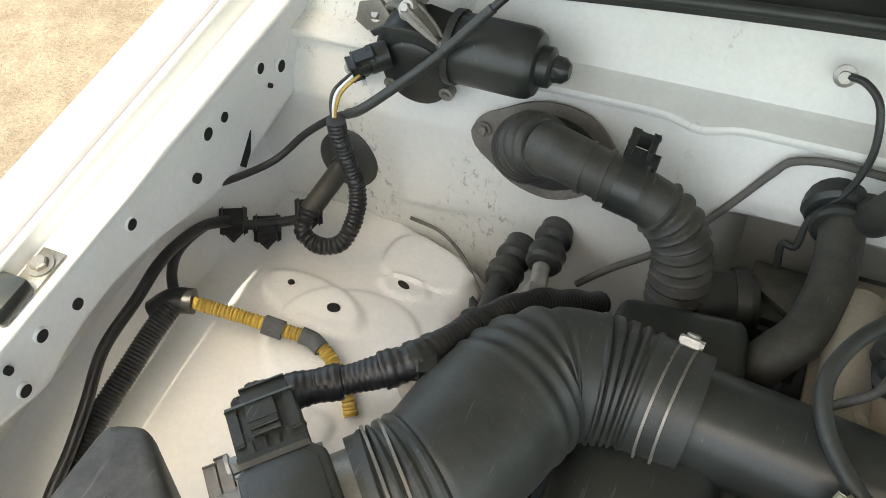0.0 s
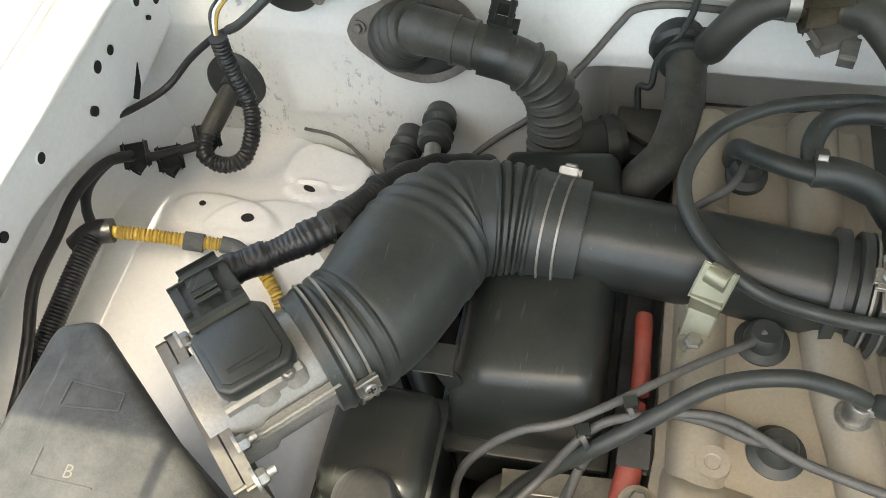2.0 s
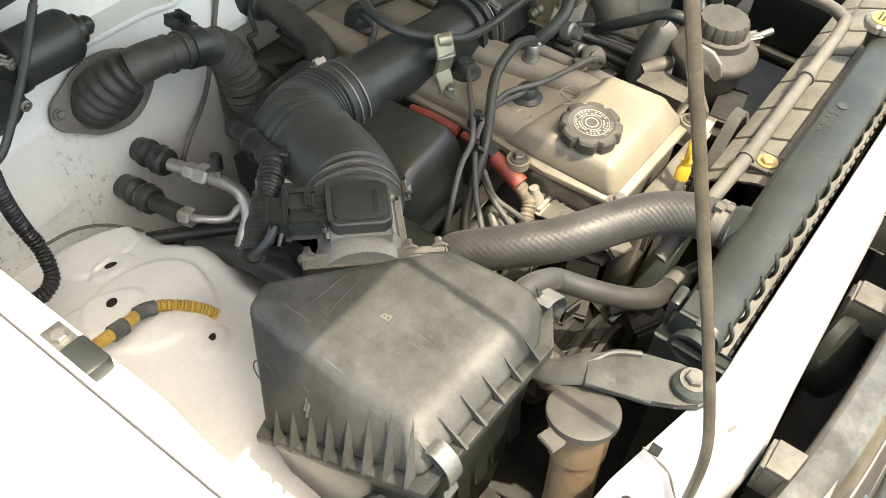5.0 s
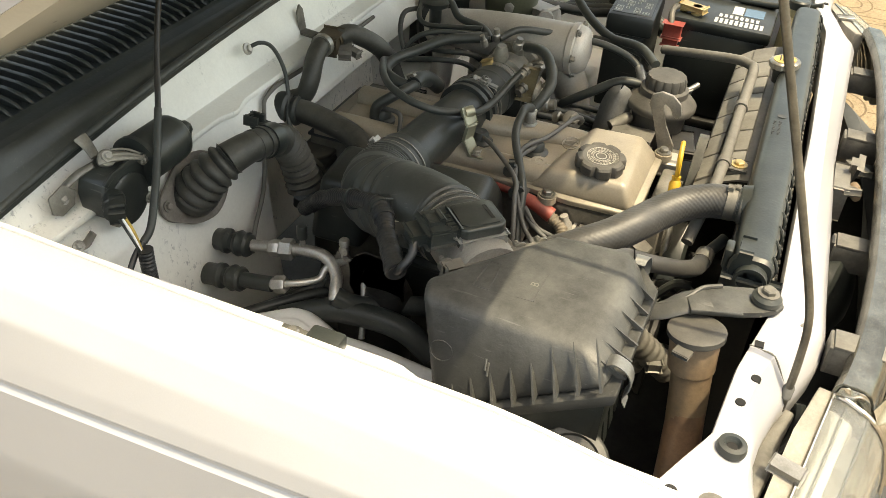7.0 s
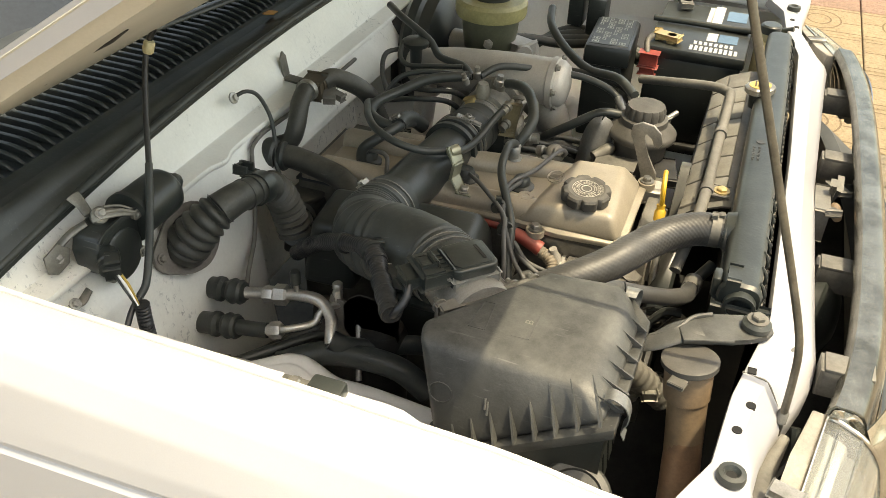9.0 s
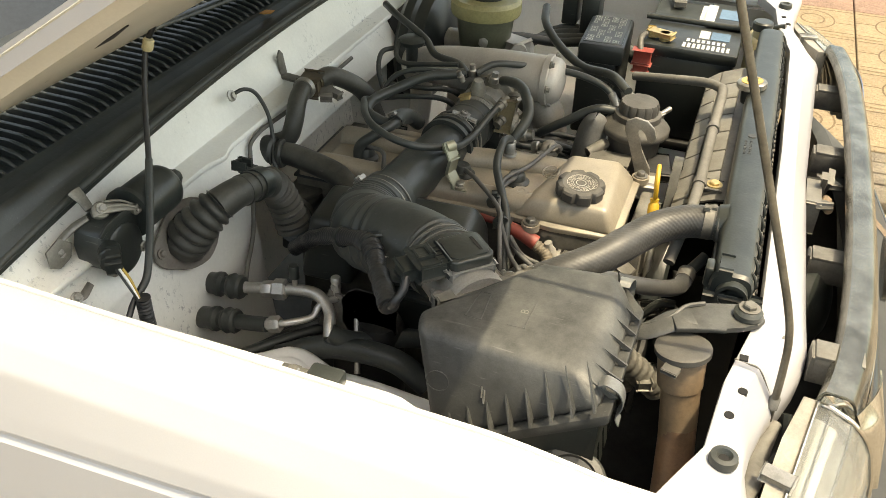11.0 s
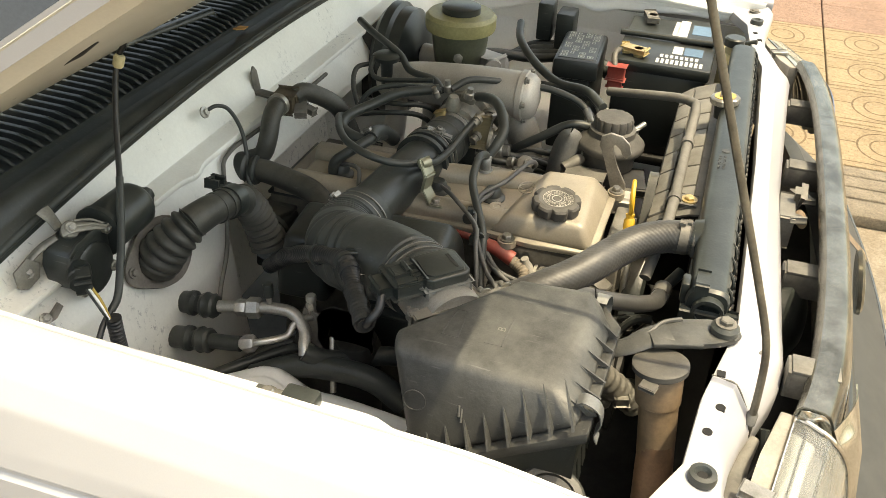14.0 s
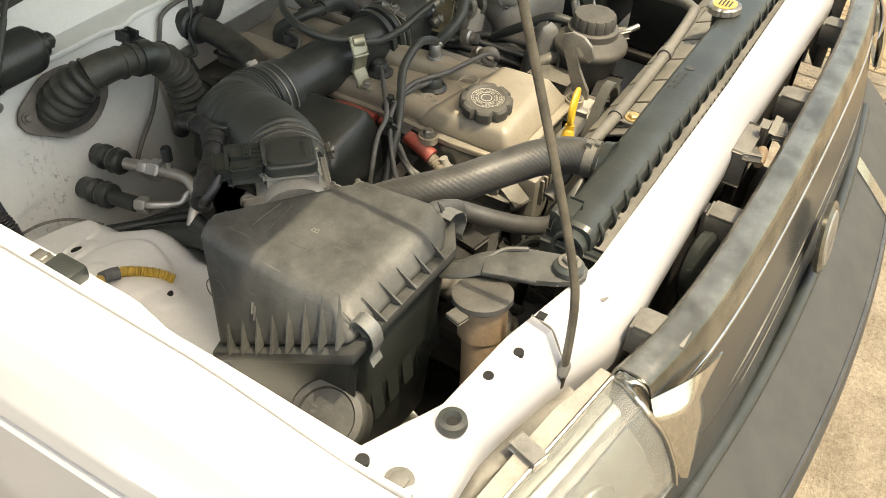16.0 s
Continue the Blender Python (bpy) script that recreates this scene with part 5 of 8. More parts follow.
bm = B()
obox(bm, (-0.012, 0.325, 0.872), (1, 0.1, 0), (0.040, 0.022, 0.045), 0.006)
part("sensor_block", bm, BLACK, tb)
bm = B()
arc = [(-0.062, 0.348 + 0.021 * math.cos(a), 0.905 + 0.023 * math.sin(a)) for a in [-0.9 + i * 0.30 for i in range(11)]]
sweep(bm, arc, 0.0060, sides=10, n=2, flat=0.6)
quadrant = part("throttle_quadrant", bm, STAINED, tb, "pale alloy cable quadrant")
bm = B()
sweep(bm, [(-0.084, p[1] + 0.006, p[2] - 0.002) for p in arc[1:10]], 0.0050, sides=10, n=2, flat=0.6)
part("throttle_quadrant", bm, STAINED, tb)
bm = B()
lathe(bm, [(0.009, -0.05), (0.009, 0.016), (0.005, 0.018)], (-0.062, 0.344, 0.905), (1, 0.1, 0), 14)
part("spindle", bm, STEEL, tb)
bm = B()
obox(bm, (-0.050, 0.352, 0.912), (0.2, 0.5, 1), (0.040, 0.011, 0.004), 0.001)
part("throttle_lever", bm, STEEL, tb)
bm = B()
sweep(bm, [(-0.045 + 0.0007 * a, 0.344 + 0.012 * math.sin(a), 0.905 + 0.012 * math.cos(a)) for a in [i * 0.5 for i in range(50)]], 0.0012, sides=5, n=1)
part("return_spring", bm, STEEL, tb)
bm = B()
obox(bm, (0.006, 0.352, 0.918), (0.05, 0.15, 1), (0.062, 0.026, 0.005), 0.002, up=(1, 0.3, 0))
obox(bm, (-0.012, 0.346, 0.898), (1, 0.1, 0), (0.036, 0.020, 0.005), 0.002)
part("cable_bracket", bm, BRACKETTAN, tb, "tan-stained steel cable bracket")
bm = B()
for dz in (0.0, -0.030):
    lathe(bm, [(0.0068, -0.014), (0.0068, -0.004), (0.0088, -0.003), (0.0088, 0.003), (0.0055, 0.004), (0.0050, 0.016)], (0.012, 0.347, 0.943 + dz), (-1, 0.3, 0.35), 12)
part("cable_nut", bm, STAINED, tb)
for at, ax, r, h in (((-0.035, 0.315, 0.955), (0, 0.2, 1), 0.008, 0.02), ((-0.06, 0.27, 0.95), (0.1, 0, 1), 0.007, 0.022), ((-0.02, 0.265, 0.955), (0.2, -0.3, 1), 0.006, 0.02), ((-0.03, 0.37, 0.87), (0, 1, 0.2), 0.013, 0.025), ((-0.015, 0.40, 0.86), (0.2, 1, 0.3), 0.010, 0.02)):
    bm = B()
    lathe(bm, [(r, 0), (r, h * 0.5), (r * 0.7, h * 0.6), (r * 0.7, h)], at, ax, 14)
    part("fitting", bm, STEEL, tb)
# round vacuum sensor beside the cover
bm = B()
lathe(bm, [(0.008, -0.020), (0.015, -0.014), (0.016, -0.008), (0.013, -0.004), (0.0165, 0.000), (0.013, 0.004), (0.008, 0.005), (0.007, 0.012), (0.004, 0.012)], (-0.004, 0.432, 0.868), (0.6, 0.5, 0.7), 28)
part("pressure_damper", bm, STAINED, engine)
# fuel rail, injectors and small fittings on the intake side
bm = B()
sweep(bm, [(0.0, 0.10, 0.84), (0.0, 0.45, 0.845), (0.0, 0.50, 0.845)], 0.010, sides=12, n=3)
rail = part("fuel_rail", bm, CAST, engine)
for i in range(4):
    bm = B()
    lathe(bm, [(0.008, 0), (0.010, 0.012), (0.010, 0.03), (0.007, 0.04)], (-0.004, 0.15 + i * 0.1, 0.80), (0.1, 0, 1), 12)
    obox(bm, (-0.022, 0.15 + i * 0.1, 0.835), (1, 0, 0.3), (0.022, 0.014, 0.014), 0.002)
    part("injector", bm, BLACK, rail)
bm = B()
obox(bm, (-0.03, 0.53, 0.845), (0, 1, 0), (0.06, 0.035, 0.03), 0.004)
obox(bm, (-0.05, 0.50, 0.835), (1, 0.5, 0), (0.05, 0.02, 0.02), 0.004)
lathe(bm, [(0.010, 0), (0.010, 0.035), (0.007, 0.04)], (-0.04, 0.49, 0.855), (-0.6, 0.6, 0.3), 12)
part("water_outlet", bm, GRIME, engine)
# exhaust heat shield, alternator and compressor on the near side
for cx_, cy_, a_, b_, z_, h_ in ((0.302, 0.452, 0.046, 0.036, 0.772, 0.026), (0.262, 0.472, 0.040, 0.036, 0.780, 0.026)):
    bm = B()

    def dome(u, v, cx_=cx_, cy_=cy_, a_=a_, b_=b_, z_=z_, h_=h_):
        r, w = v, 2 * math.pi * u
        return (cx_ + a_ * r * math.cos(w), cy_ + b_ * r * math.sin(w), z_ + h_ * (1 - r ** 3) - 0.02 * max(0.0, r - 0.9) / 0.1 + 0.002 * math.sin(3 * w) * r)
    sheet(bm, dome, 28, 12, 0.0015)
    part("heat_shield", bm, SHIELDS, engine, "dull grey pressed heat shield")
bm = B()
obox(bm, (0.268, 0.436, 0.806), (1, 0.04, -0.08), (0.105, 0.016, 0.004), 0.001)
part("shield_edge", bm, STEEL, engine)
bm = B()
obox(bm, (0.248, 0.508, 0.795), (0, 1, 0), (0.045, 0.028, 0.024), 0.004)
for dy in (-0.012, 0.012):
    obox(bm, (0.248, 0.508 + dy, 0.809), (1, 0, 0), (0.024, 0.012, 0.008), 0.002)
part("coil_block", bm, SOOT, engine)
for y, x1 in ((0.500, 0.335), (0.524, 0.320)):
    cable("lead_boot", [(0.262, y, 0.800), (0.280, y, 0.801), (0.296, y + 0.002, 0.800)], 0.0062, LEADGREY, "", parent=engine, sides=12)
    cable("lead_end", [(0.294, y + 0.002, 0.800), (0.315, y + 0.004, 0.797), (x1, y + 0.012, 0.785), (x1 + 0.015, y + 0.03, 0.76)], 0.0036, LEADGREY, "", parent=engine)
bm = B()
obox(bm, (0.224, 0.512, 0.800), (0, 1, 0), (0.040, 0.024, 0.030), 0.005)
lathe(bm, [(0.009, 0), (0.009, 0.014), (0.006, 0.022), (0.006, 0.030)], (0.226, 0.500, 0.812), (0.1, -0.3, 1), 14)
sc1 = part("sensor_casting", bm, CAST, engine, "pale ribbed casting")
for k in range(4):
    bm = B()
    obox(bm, (0.224, 0.498 + k * 0.009, 0.817), (1, 0, 0), (0.026, 0.003, 0.008), 0.001)
    part("rib", bm, CAST, sc1)
for k, (a, b) in enumerate((((0.262, 0.478, 0.812), (0.270, 0.492, 0.806)), ((0.275, 0.465, 0.815), (0.285, 0.478, 0.808)))):
    bm = B()
    sweep(bm, [a, b], 0.006, sides=10, n=2)
    part("lead_terminal", bm, GRIME, engine)
comp = thing("air_conditioning_compressor", (0.35, 0.62, 0.62), "grimy black belt-driven compressor below the hoses", "compressor")
bm = B()
lathe(bm, [(0.055, 0), (0.06, 0.01), (0.06, 0.09), (0.05, 0.10)], (0.34, 0.53, 0.74), (0, 1, 0), 28)
obox(bm, (0.36, 0.57, 0.80), (0, 1, 0), (0.07, 0.06, 0.03), 0.005)
part("housing", bm, DARK, comp)
bm = B()
lathe(bm, [(0.062, 0), (0.062, 0.006), (0.056, 0.010), (0.056, 0.018), (0.062, 0.022), (0.062, 0.028), (0.03, 0.03)], (0.34, 0.635, 0.74), (0, 1, 0), 32)
part("pulley", bm, DARK, comp)
bm = B()
obox(bm, (0.30, 0.60, 0.80), (0.6, 0.2, -0.1), (0.07, 0.03, 0.02), 0.003)
obox(bm, (0.335, 0.60, 0.815), (0.2, 1, 0), (0.03, 0.022, 0.022), 0.003)
part("plug", bm, DARK, comp)
rnd = random.Random(7)
for k in range(34):
    bm = B()
    c = (0.25 + 0.19 * rnd.random(), 0.53 + 0.17 * rnd.random(), 0.745 + 0.06 * rnd.random())
    d = (rnd.uniform(-1, 1), rnd.uniform(-1, 1), rnd.uniform(-0.4, 0.6))
    if k % 3 == 0:
        w = 0.006 + 0.008 * rnd.random()
        lathe(bm, [(w, 0), (w, 0.012), (w * 0.7, 0.016), (w * 0.7, 0.026)], c, d, 12)
    elif k % 3 == 1:
        obox(bm, c, d, (0.02 + 0.02 * rnd.random(), 0.016, 0.012), 0.003)
    else:
        e = Vector(c) + Vector(d).normalized() * 0.05
        sweep(bm, [c, (Vector(c) + e) / 2 + Vector((0, 0, 0.012)), e], 0.0035 + 0.003 * rnd.random(), sides=8, n=5)
    part("fitting", bm, (DARK, BLACK, SOOT, GRIME, DARK, RUBBER, STAINED)[k % 7], comp)
cable("taped_pipe", [(0.455, 0.585, 0.87), (0.445, 0.615, 0.86), (0.425, 0.65, 0.82), (0.40, 0.69, 0.77)], 0.018, GRIME, "dirty tape-wrapped pipe beside the air cleaner", "pipe", sides=16, step=0.003, wave=lambda s: 0.0012 * math.sin(s / 0.013 * 6.283))
cable("cloth_pipe", [(0.430, 0.508, 0.872), (0.427, 0.540, 0.866), (0.416, 0.585, 0.845), (0.398, 0.635, 0.79)], 0.0185, RUBBER_DUSTY, "grey cloth-wrapped pipe beside the radiator hose", "pipe", sides=20)

# red and bare heavy wires along the cover
cable("red_loom", [(0.226, 0.305, 0.856), (0.225, 0.335, 0.860), (0.224, 0.375, 0.858)], 0.007, RED, "red taped loom beside the valve cover", "wiring loom", sides=10)
cable("red_loom", [(0.224, 0.382, 0.857), (0.224, 0.420, 0.853)], 0.0055, RED, "red taped loom beside the valve cover", "wiring loom", sides=10)
TANLEAD = material("tan_taped_lead", (0.20, 0.165, 0.12), 0.6, dark=0.6, grain=150, blotch=40, bump=0.3, dust=0.2)
pl = thing("starter_lead", (0.23, 0.46, 0.80), "heavy lead with a red rubber boot", "wire")
cable("red_boot", [(0.226, 0.430, 0.850), (0.228, 0.448, 0.846), (0.231, 0.474, 0.836)], 0.0105, RED, "", parent=pl, sides=16, radii=[0.0095, 0.0105, 0.0115])
bm = B()
obox(bm, (0.2245, 0.420, 0.854), (0, 1, -0.1), (0.020, 0.017, 0.015), 0.003)
part("grey_clip", bm, SOOT, pl)
cable("lead", [(0.228, 0.466, 0.835), (0.235, 0.490, 0.824), (0.248, 0.498, 0.812), (0.268, 0.505, 0.796)], 0.0088, TANLEAD, "", parent=pl, sides=14, step=0.0014, wave=loom(0.005, 0.0006))

# ---------------------------------------------------------------- throttle, vacuum and plug leads
cable("throttle_cable", [(0.0198, 0.3432, 0.9427), (0.050, 0.333, 0.930), (0.083, 0.3255, 0.9190), (0.120, 0.318, 0.916), (0.150, 0.314, 0.924), (0.173, 0.302, 0.932), (0.197, 0.276, 0.939), (0.209, 0.252, 0.947), (0.208, 0.225, 0.953), (0.189, 0.191, 0.956), (0.155, 0.164, 0.955), (0.111, 0.142, 0.946), (0.058, 0.119, 0.928), (0.0, 0.110, 0.900)],
      0.0058, RUBBER, "black throttle cable looped over the intake pipe", "cable", sides=10)
cb = thing("cable_bracket", (0.19, 0.333, 0.87), "bent zinc-plated cable bracket bolted to the valve cover", "bracket")
bm = B()
for a, b, w in (((0.190, 0.333, 0.880), (0.186, 0.320, 0.900), 0.020), ((0.186, 0.320, 0.900), (0.187, 0.325, 0.925), 0.022), ((0.187, 0.325, 0.925), (0.181, 0.314, 0.945), 0.024)):
    a, b = Vector(a), Vector(b)
    obox(bm, (a + b) / 2, b - a, ((b - a).length + 0.004, w, 0.003), 0.001, up=(0.3, 1, 0.2))
obox(bm, (0.190, 0.338, 0.879), (0, 1, 0), (0.024, 0.020, 0.003), 0.001)
band(bm, (0.181, 0.315, 0.940), (-0.5, 0.3, 0), 0.0065, 0.016, 0.002, 18)
part("strap", bm, ZINC, cb)
part("bolt", bolt((0.190, 0.338, 0.881), r=0.007, h=0.007), STEEL, cb)
V = "thin black rubber vacuum hose on the engine"
cable("vacuum_hose", [(0.110, 0.190, 0.918), (0.111, 0.165, 0.925), (0.098, 0.142, 0.928), (0.072, 0.134, 0.929), (0.046, 0.138, 0.931), (0.016, 0.159, 0.937), (-0.017, 0.198, 0.952), (-0.05, 0.258, 0.956)], 0.0088, RUBBER, V, "hose", "vacuum hoses", 10)
cable("vacuum_hose", [(0.0, 0.12, 0.908), (-0.018, 0.139, 0.941), (-0.031, 0.171, 0.955), (-0.043, 0.219, 0.957), (-0.05, 0.263, 0.955)], 0.0045, RUBBER, V, "hose", "vacuum hoses")
cable("vacuum_hose", [(-0.12, 0.108, 0.966), (-0.093, 0.113, 0.95), (-0.078, 0.136, 0.943), (-0.079, 0.184, 0.949), (-0.08, 0.237, 0.957)], 0.0045, RUBBER, V, "hose", "vacuum hoses")
cable("vacuum_hose", [(-0.12, 0.102, 0.952), (-0.096, 0.084, 0.949), (-0.072, 0.087, 0.926), (-0.05, 0.106, 0.895)], 0.0045, RUBBER, V, "hose", "vacuum hoses")
cable("brake_vacuum_hose", [(-0.2, 0.047, 1.0), (-0.168, 0.083, 0.995), (-0.144, 0.148, 0.969), (-0.112, 0.182, 0.954), (-0.091, 0.233, 0.954), (-0.06, 0.26, 0.95)], 0.0065, RUBBER, "black rubber hose from the brake booster", "hose", sides=10)
cable("vent_hose", [(-0.06, 0.325, 0.950), (-0.050, 0.339, 0.956), (-0.030, 0.362, 0.962), (-0.002, 0.381, 0.961), (0.035, 0.398, 0.945), (0.058, 0.394, 0.928), (0.072, 0.384, 0.912)], 0.0085, RUBBER, "thick black vent hose curling from the throttle body", "hose", sides=12)
cable("fluid_hose", [(-0.06, 0.276, 0.955), (-0.09, 0.301, 0.965), (-0.12, 0.345, 0.958), (-0.149, 0.392, 0.947), (-0.157, 0.437, 0.942), (-0.157, 0.484, 0.928), (-0.148, 0.515, 0.905)], 0.0062, RUBBER, "black hose with a steel end to the fluid reservoir", "hose", sides=10)
cable("fluid_hose", [(-0.25, 0.36, 0.91), (-0.232, 0.402, 0.918), (-0.211, 0.458, 0.925), (-0.18, 0.507, 0.925), (-0.155, 0.532, 0.910)], 0.0062, RUBBER, "black hose with a steel end to the fluid reservoir", "hose", sides=10)
for at in ((-0.154, 0.500, 0.919), (-0.168, 0.520, 0.920)):
    cable("hose_end", [at, (at[0] + 0.012, at[1] + 0.013, at[2] - 0.018)], 0.0072, STEEL, "bright steel hose end", "hose end", sides=12)
cable("battery_cable", [(-0.4, 0.312, 0.969), (-0.34, 0.328, 0.957), (-0.282, 0.373, 0.938), (-0.229, 0.43, 0.928), (-0.184, 0.491, 0.94), (-0.13, 0.531, 0.938)], 0.008, RUBBER, "thick black cable from the fuse box", "cable", sides=10)
cable("reservoir_hose", [(-0.16, 0.36, 0.80), (-0.10, 0.39, 0.845), (-0.092, 0.435, 0.880), (-0.10, 0.485, 0.910), (-0.112, 0.53, 0.905)], 0.008, RUBBER, "black hose behind the fluid reservoir", "hose", sides=10)
W = "grey-black ignition lead across the valve cover"
cable("ignition_lead", [(0.080, 0.384, 0.917), (0.100, 0.384, 0.928), (0.133, 0.385, 0.936), (0.176, 0.390, 0.921), (0.217, 0.412, 0.900), (0.254, 0.432, 0.878), (0.298, 0.444, 0.828), (0.325, 0.465, 0.80), (0.352, 0.492, 0.770), (0.36, 0.51, 0.73)], 0.0062, RUBBER, "black vent hose dropping beside the valve cover", "hose", sides=10)
cable("ignition_lead", [(0.139, 0.324, 0.888), (0.150, 0.334, 0.886), (0.188, 0.363, 0.897), (0.266, 0.422, 0.905), (0.307, 0.436, 0.898), (0.338, 0.448, 0.868), (0.353, 0.452, 0.820), (0.358, 0.457, 0.770)], 0.0034, LEADGREY, W, "lead", "ignition leads")
cable("ignition_lead", [(-0.012, 0.440, 0.858), (0.010, 0.452, 0.880), (0.040, 0.446, 0.897), (0.116, 0.426, 0.897), (0.171, 0.402, 0.897), (0.235, 0.413, 0.897), (0.262, 0.425, 0.882), (0.288, 0.448, 0.848), (0.305, 0.466, 0.838), (0.318, 0.484, 0.822), (0.313, 0.498, 0.788), (0.285, 0.515, 0.762)], 0.0036, LEADGREY, W, "lead", "ignition leads")
cable("ignition_lead", [(0.129, 0.411, 0.888), (0.150, 0.412, 0.890), (0.180, 0.404, 0.891), (0.215, 0.404, 0.888), (0.25, 0.425, 0.872), (0.268, 0.452, 0.842), (0.277, 0.485, 0.824), (0.276, 0.512, 0.802), (0.268, 0.530, 0.765)], 0.0036, LEADGREY, W, "lead", "ignition leads")
cable("ignition_lead", [(0.262, 0.440, 0.860), (0.268, 0.462, 0.836), (0.262, 0.488, 0.822), (0.250, 0.512, 0.802), (0.240, 0.532, 0.772)], 0.0036, LEADGREY, W, "lead", "ignition leads")
cable("ignition_lead", [(0.155, 0.165, 0.896), (0.170, 0.20, 0.90), (0.20, 0.215, 0.88), (0.235, 0.25, 0.85)], 0.0036, LEADGREY, W, "lead", "ignition leads")
for at in ((0.232, 0.405, 0.893), (0.262, 0.425, 0.880)):
    bm = B()
    band(bm, at, (0.8, 0.5, -0.2), 0.010, 0.004, 0.0015, 16)
    obox(bm, Vector(at) + Vector((0, 0, 0.012)), (1, 0.3, 0), (0.008, 0.006, 0.008), 0.001)
    tagged(part("cable_tie", bm, BLACK), "black plastic tie holding the leads", "cable tie")
# bundle of leads beyond the cover
for k in range(6):
    z = 0.815 + 0.010 * (k % 3)
    cable("engine_wire", [(-0.02 - 0.006 * k, 0.20, z + 0.01), (-0.03, 0.29 + 0.01 * k, z + 0.02), (-0.05 - 0.01 * k, 0.38, z + 0.01), (-0.09 - 0.012 * k, 0.43 + 0.01 * k, z - 0.02), (-0.14, 0.46, z - 0.06)], 0.006, RUBBER, "black wire in a bundle beside the intake", "wire", "wire bundle")
for k in range(2):
    x = -0.05 - 0.04 * k
    cable("engine_wire", [(x, 0.10, 0.88 + 0.012 * (k % 2)), (x + 0.02, 0.17, 0.905), (x - 0.01, 0.22, 0.895), (x - 0.03, 0.25, 0.86)], 0.005, RUBBER, "black wire in a bundle beside the intake", "wire", "wire bundle")
PALESTEEL = material("pale_dull_sheet", (0.17, 0.172, 0.168), 0.42, metal=0.35, dark=0.75, grain=90, blotch=20, bump=0.08, dust=0.2)

# ---------------------------------------------------------------- radiator
TAN = material("dusty_grey_plastic", (0.125, 0.120, 0.108), 0.65, dark=0.65, grain=120, blotch=10, bump=0.25, dust=0.38)
rad = thing("radiator", (0, 0.75, 0.40), "radiator with a long black plastic top tank and crimped edge", "radiator")


def tank_f(u, v):
    x = 0.395 - u * 0.865
    w = 2 * math.pi * v
    k = 0.9 + 0.1 * math.sin(math.pi * min(1, max(0, (x + 0.47) / 0.865)))
    a, b = math.cos(w), math.sin(w)
    a, b = math.copysign(abs(a) ** 0.6, a), math.copysign(abs(b) ** 0.6, b)
    return (x, 0.748 + 0.026 * a * k, 0.944 + 0.024 * b * k)


bm = B()
sheet(bm, tank_f, 40, 28, 0.002)
tank = part("top_tank", bm, BLACK, rad, "long black plastic tank with white part numbers", sharp=60)
bm = B()
loft(bm, [[(x, 0.748 + 0.026 * math.copysign(abs(math.cos(w)) ** 0.6, math.cos(w)) * k, 0.944 + 0.024 * math.copysign(abs(math.sin(w)) ** 0.6, math.sin(w)) * k) for w in [i * math.pi / 12 for i in range(24)]]
          for x, k in ((0.392, 1.0), (0.398, 0.90))])
part("tank_end", bm, BLACK, tank)
for i in range(25):
    x = 0.375 - i * 0.0345
    bm = B()
    pts = [(x, 0.748 + 0.0275 * math.cos(w), 0.944 + 0.0255 * math.sin(w)) for w in (-0.5, -0.25, 0.0, 0.25, 0.5, 0.75)]
    sweep(bm, pts, 0.0022, sides=6, n=2)
    part("tank_rib", bm, BLACK, tank)
bm = B()
box(bm, (-0.468, 0.722, 0.910), (0.392, 0.780, 0.921), 0.002)
part("crimp_strip", bm, TAN, rad, "dirty crimped metal strip")
for i in range(52):
    x = 0.385 - i * 0.0164
    bm = B()
    box(bm, (x - 0.005, 0.779, 0.908), (x + 0.005, 0.7825, 0.922), 0.001, 1)
    part("crimp_tab", bm, TAN, rad)
bm = B()
box(bm, (-0.455, 0.735, 0.42), (0.38, 0.772, 0.911), 0.003)
part("core", bm, DARK, rad)
bm = B()
obox(bm, (0.385, 0.738, 0.942), (1, 0, 0), (0.030, 0.010, 0.066), 0.003)
obox(bm, (0.400, 0.752, 0.925), (1, 0, 0), (0.012, 0.060, 0.030), 0.004)
lathe(bm, [(0.019, 0), (0.019, 0.014), (0.015, 0.014), (0.014, 0.004)], (0.396, 0.750, 0.942), (1, 0, 0), 24)
box(bm, (0.36, 0.715, 0.935), (0.385, 0.725, 0.962), 0.003)
part("end_fitting", bm, BLACK, tank)
bm = B()
lathe(bm, [(0.019, 0), (0.019, 0.026), (0.021, 0.03), (0.021, 0.034)], (0.247, 0.752, 0.944), (0, -1, 0.02), 24)
lathe(bm, [(0.027, 0), (0.024, 0.012)], (0.247, 0.728, 0.944), (0, -1, 0.02), 24)
part("hose_neck", bm, BLACK, tank)
bm = B()
for i in range(11):
    w = 0.0012 if i % 3 else 0.0005
    box(bm, (0.080 - i * 0.0042 - w, 0.7395 + 0.0008 * (i % 2), 0.9682), (0.080 - i * 0.0042 + w, 0.7438, 0.9685), 0)
    if i % 4 < 3:
        box(bm, (0.080 - i * 0.0042 - w * 1.2, 0.7325, 0.9676), (0.080 - i * 0.0042 + w * 1.2, 0.7355 + 0.0006 * (i % 3), 0.9680), 0)
lathe(bm, [(0.0062, 0), (0.0062, 0.0006)], (0.020, 0.742, 0.9682), sides=16)
part("moulded_print", bm, BLACK_DUSTY, tank)
bm = B()
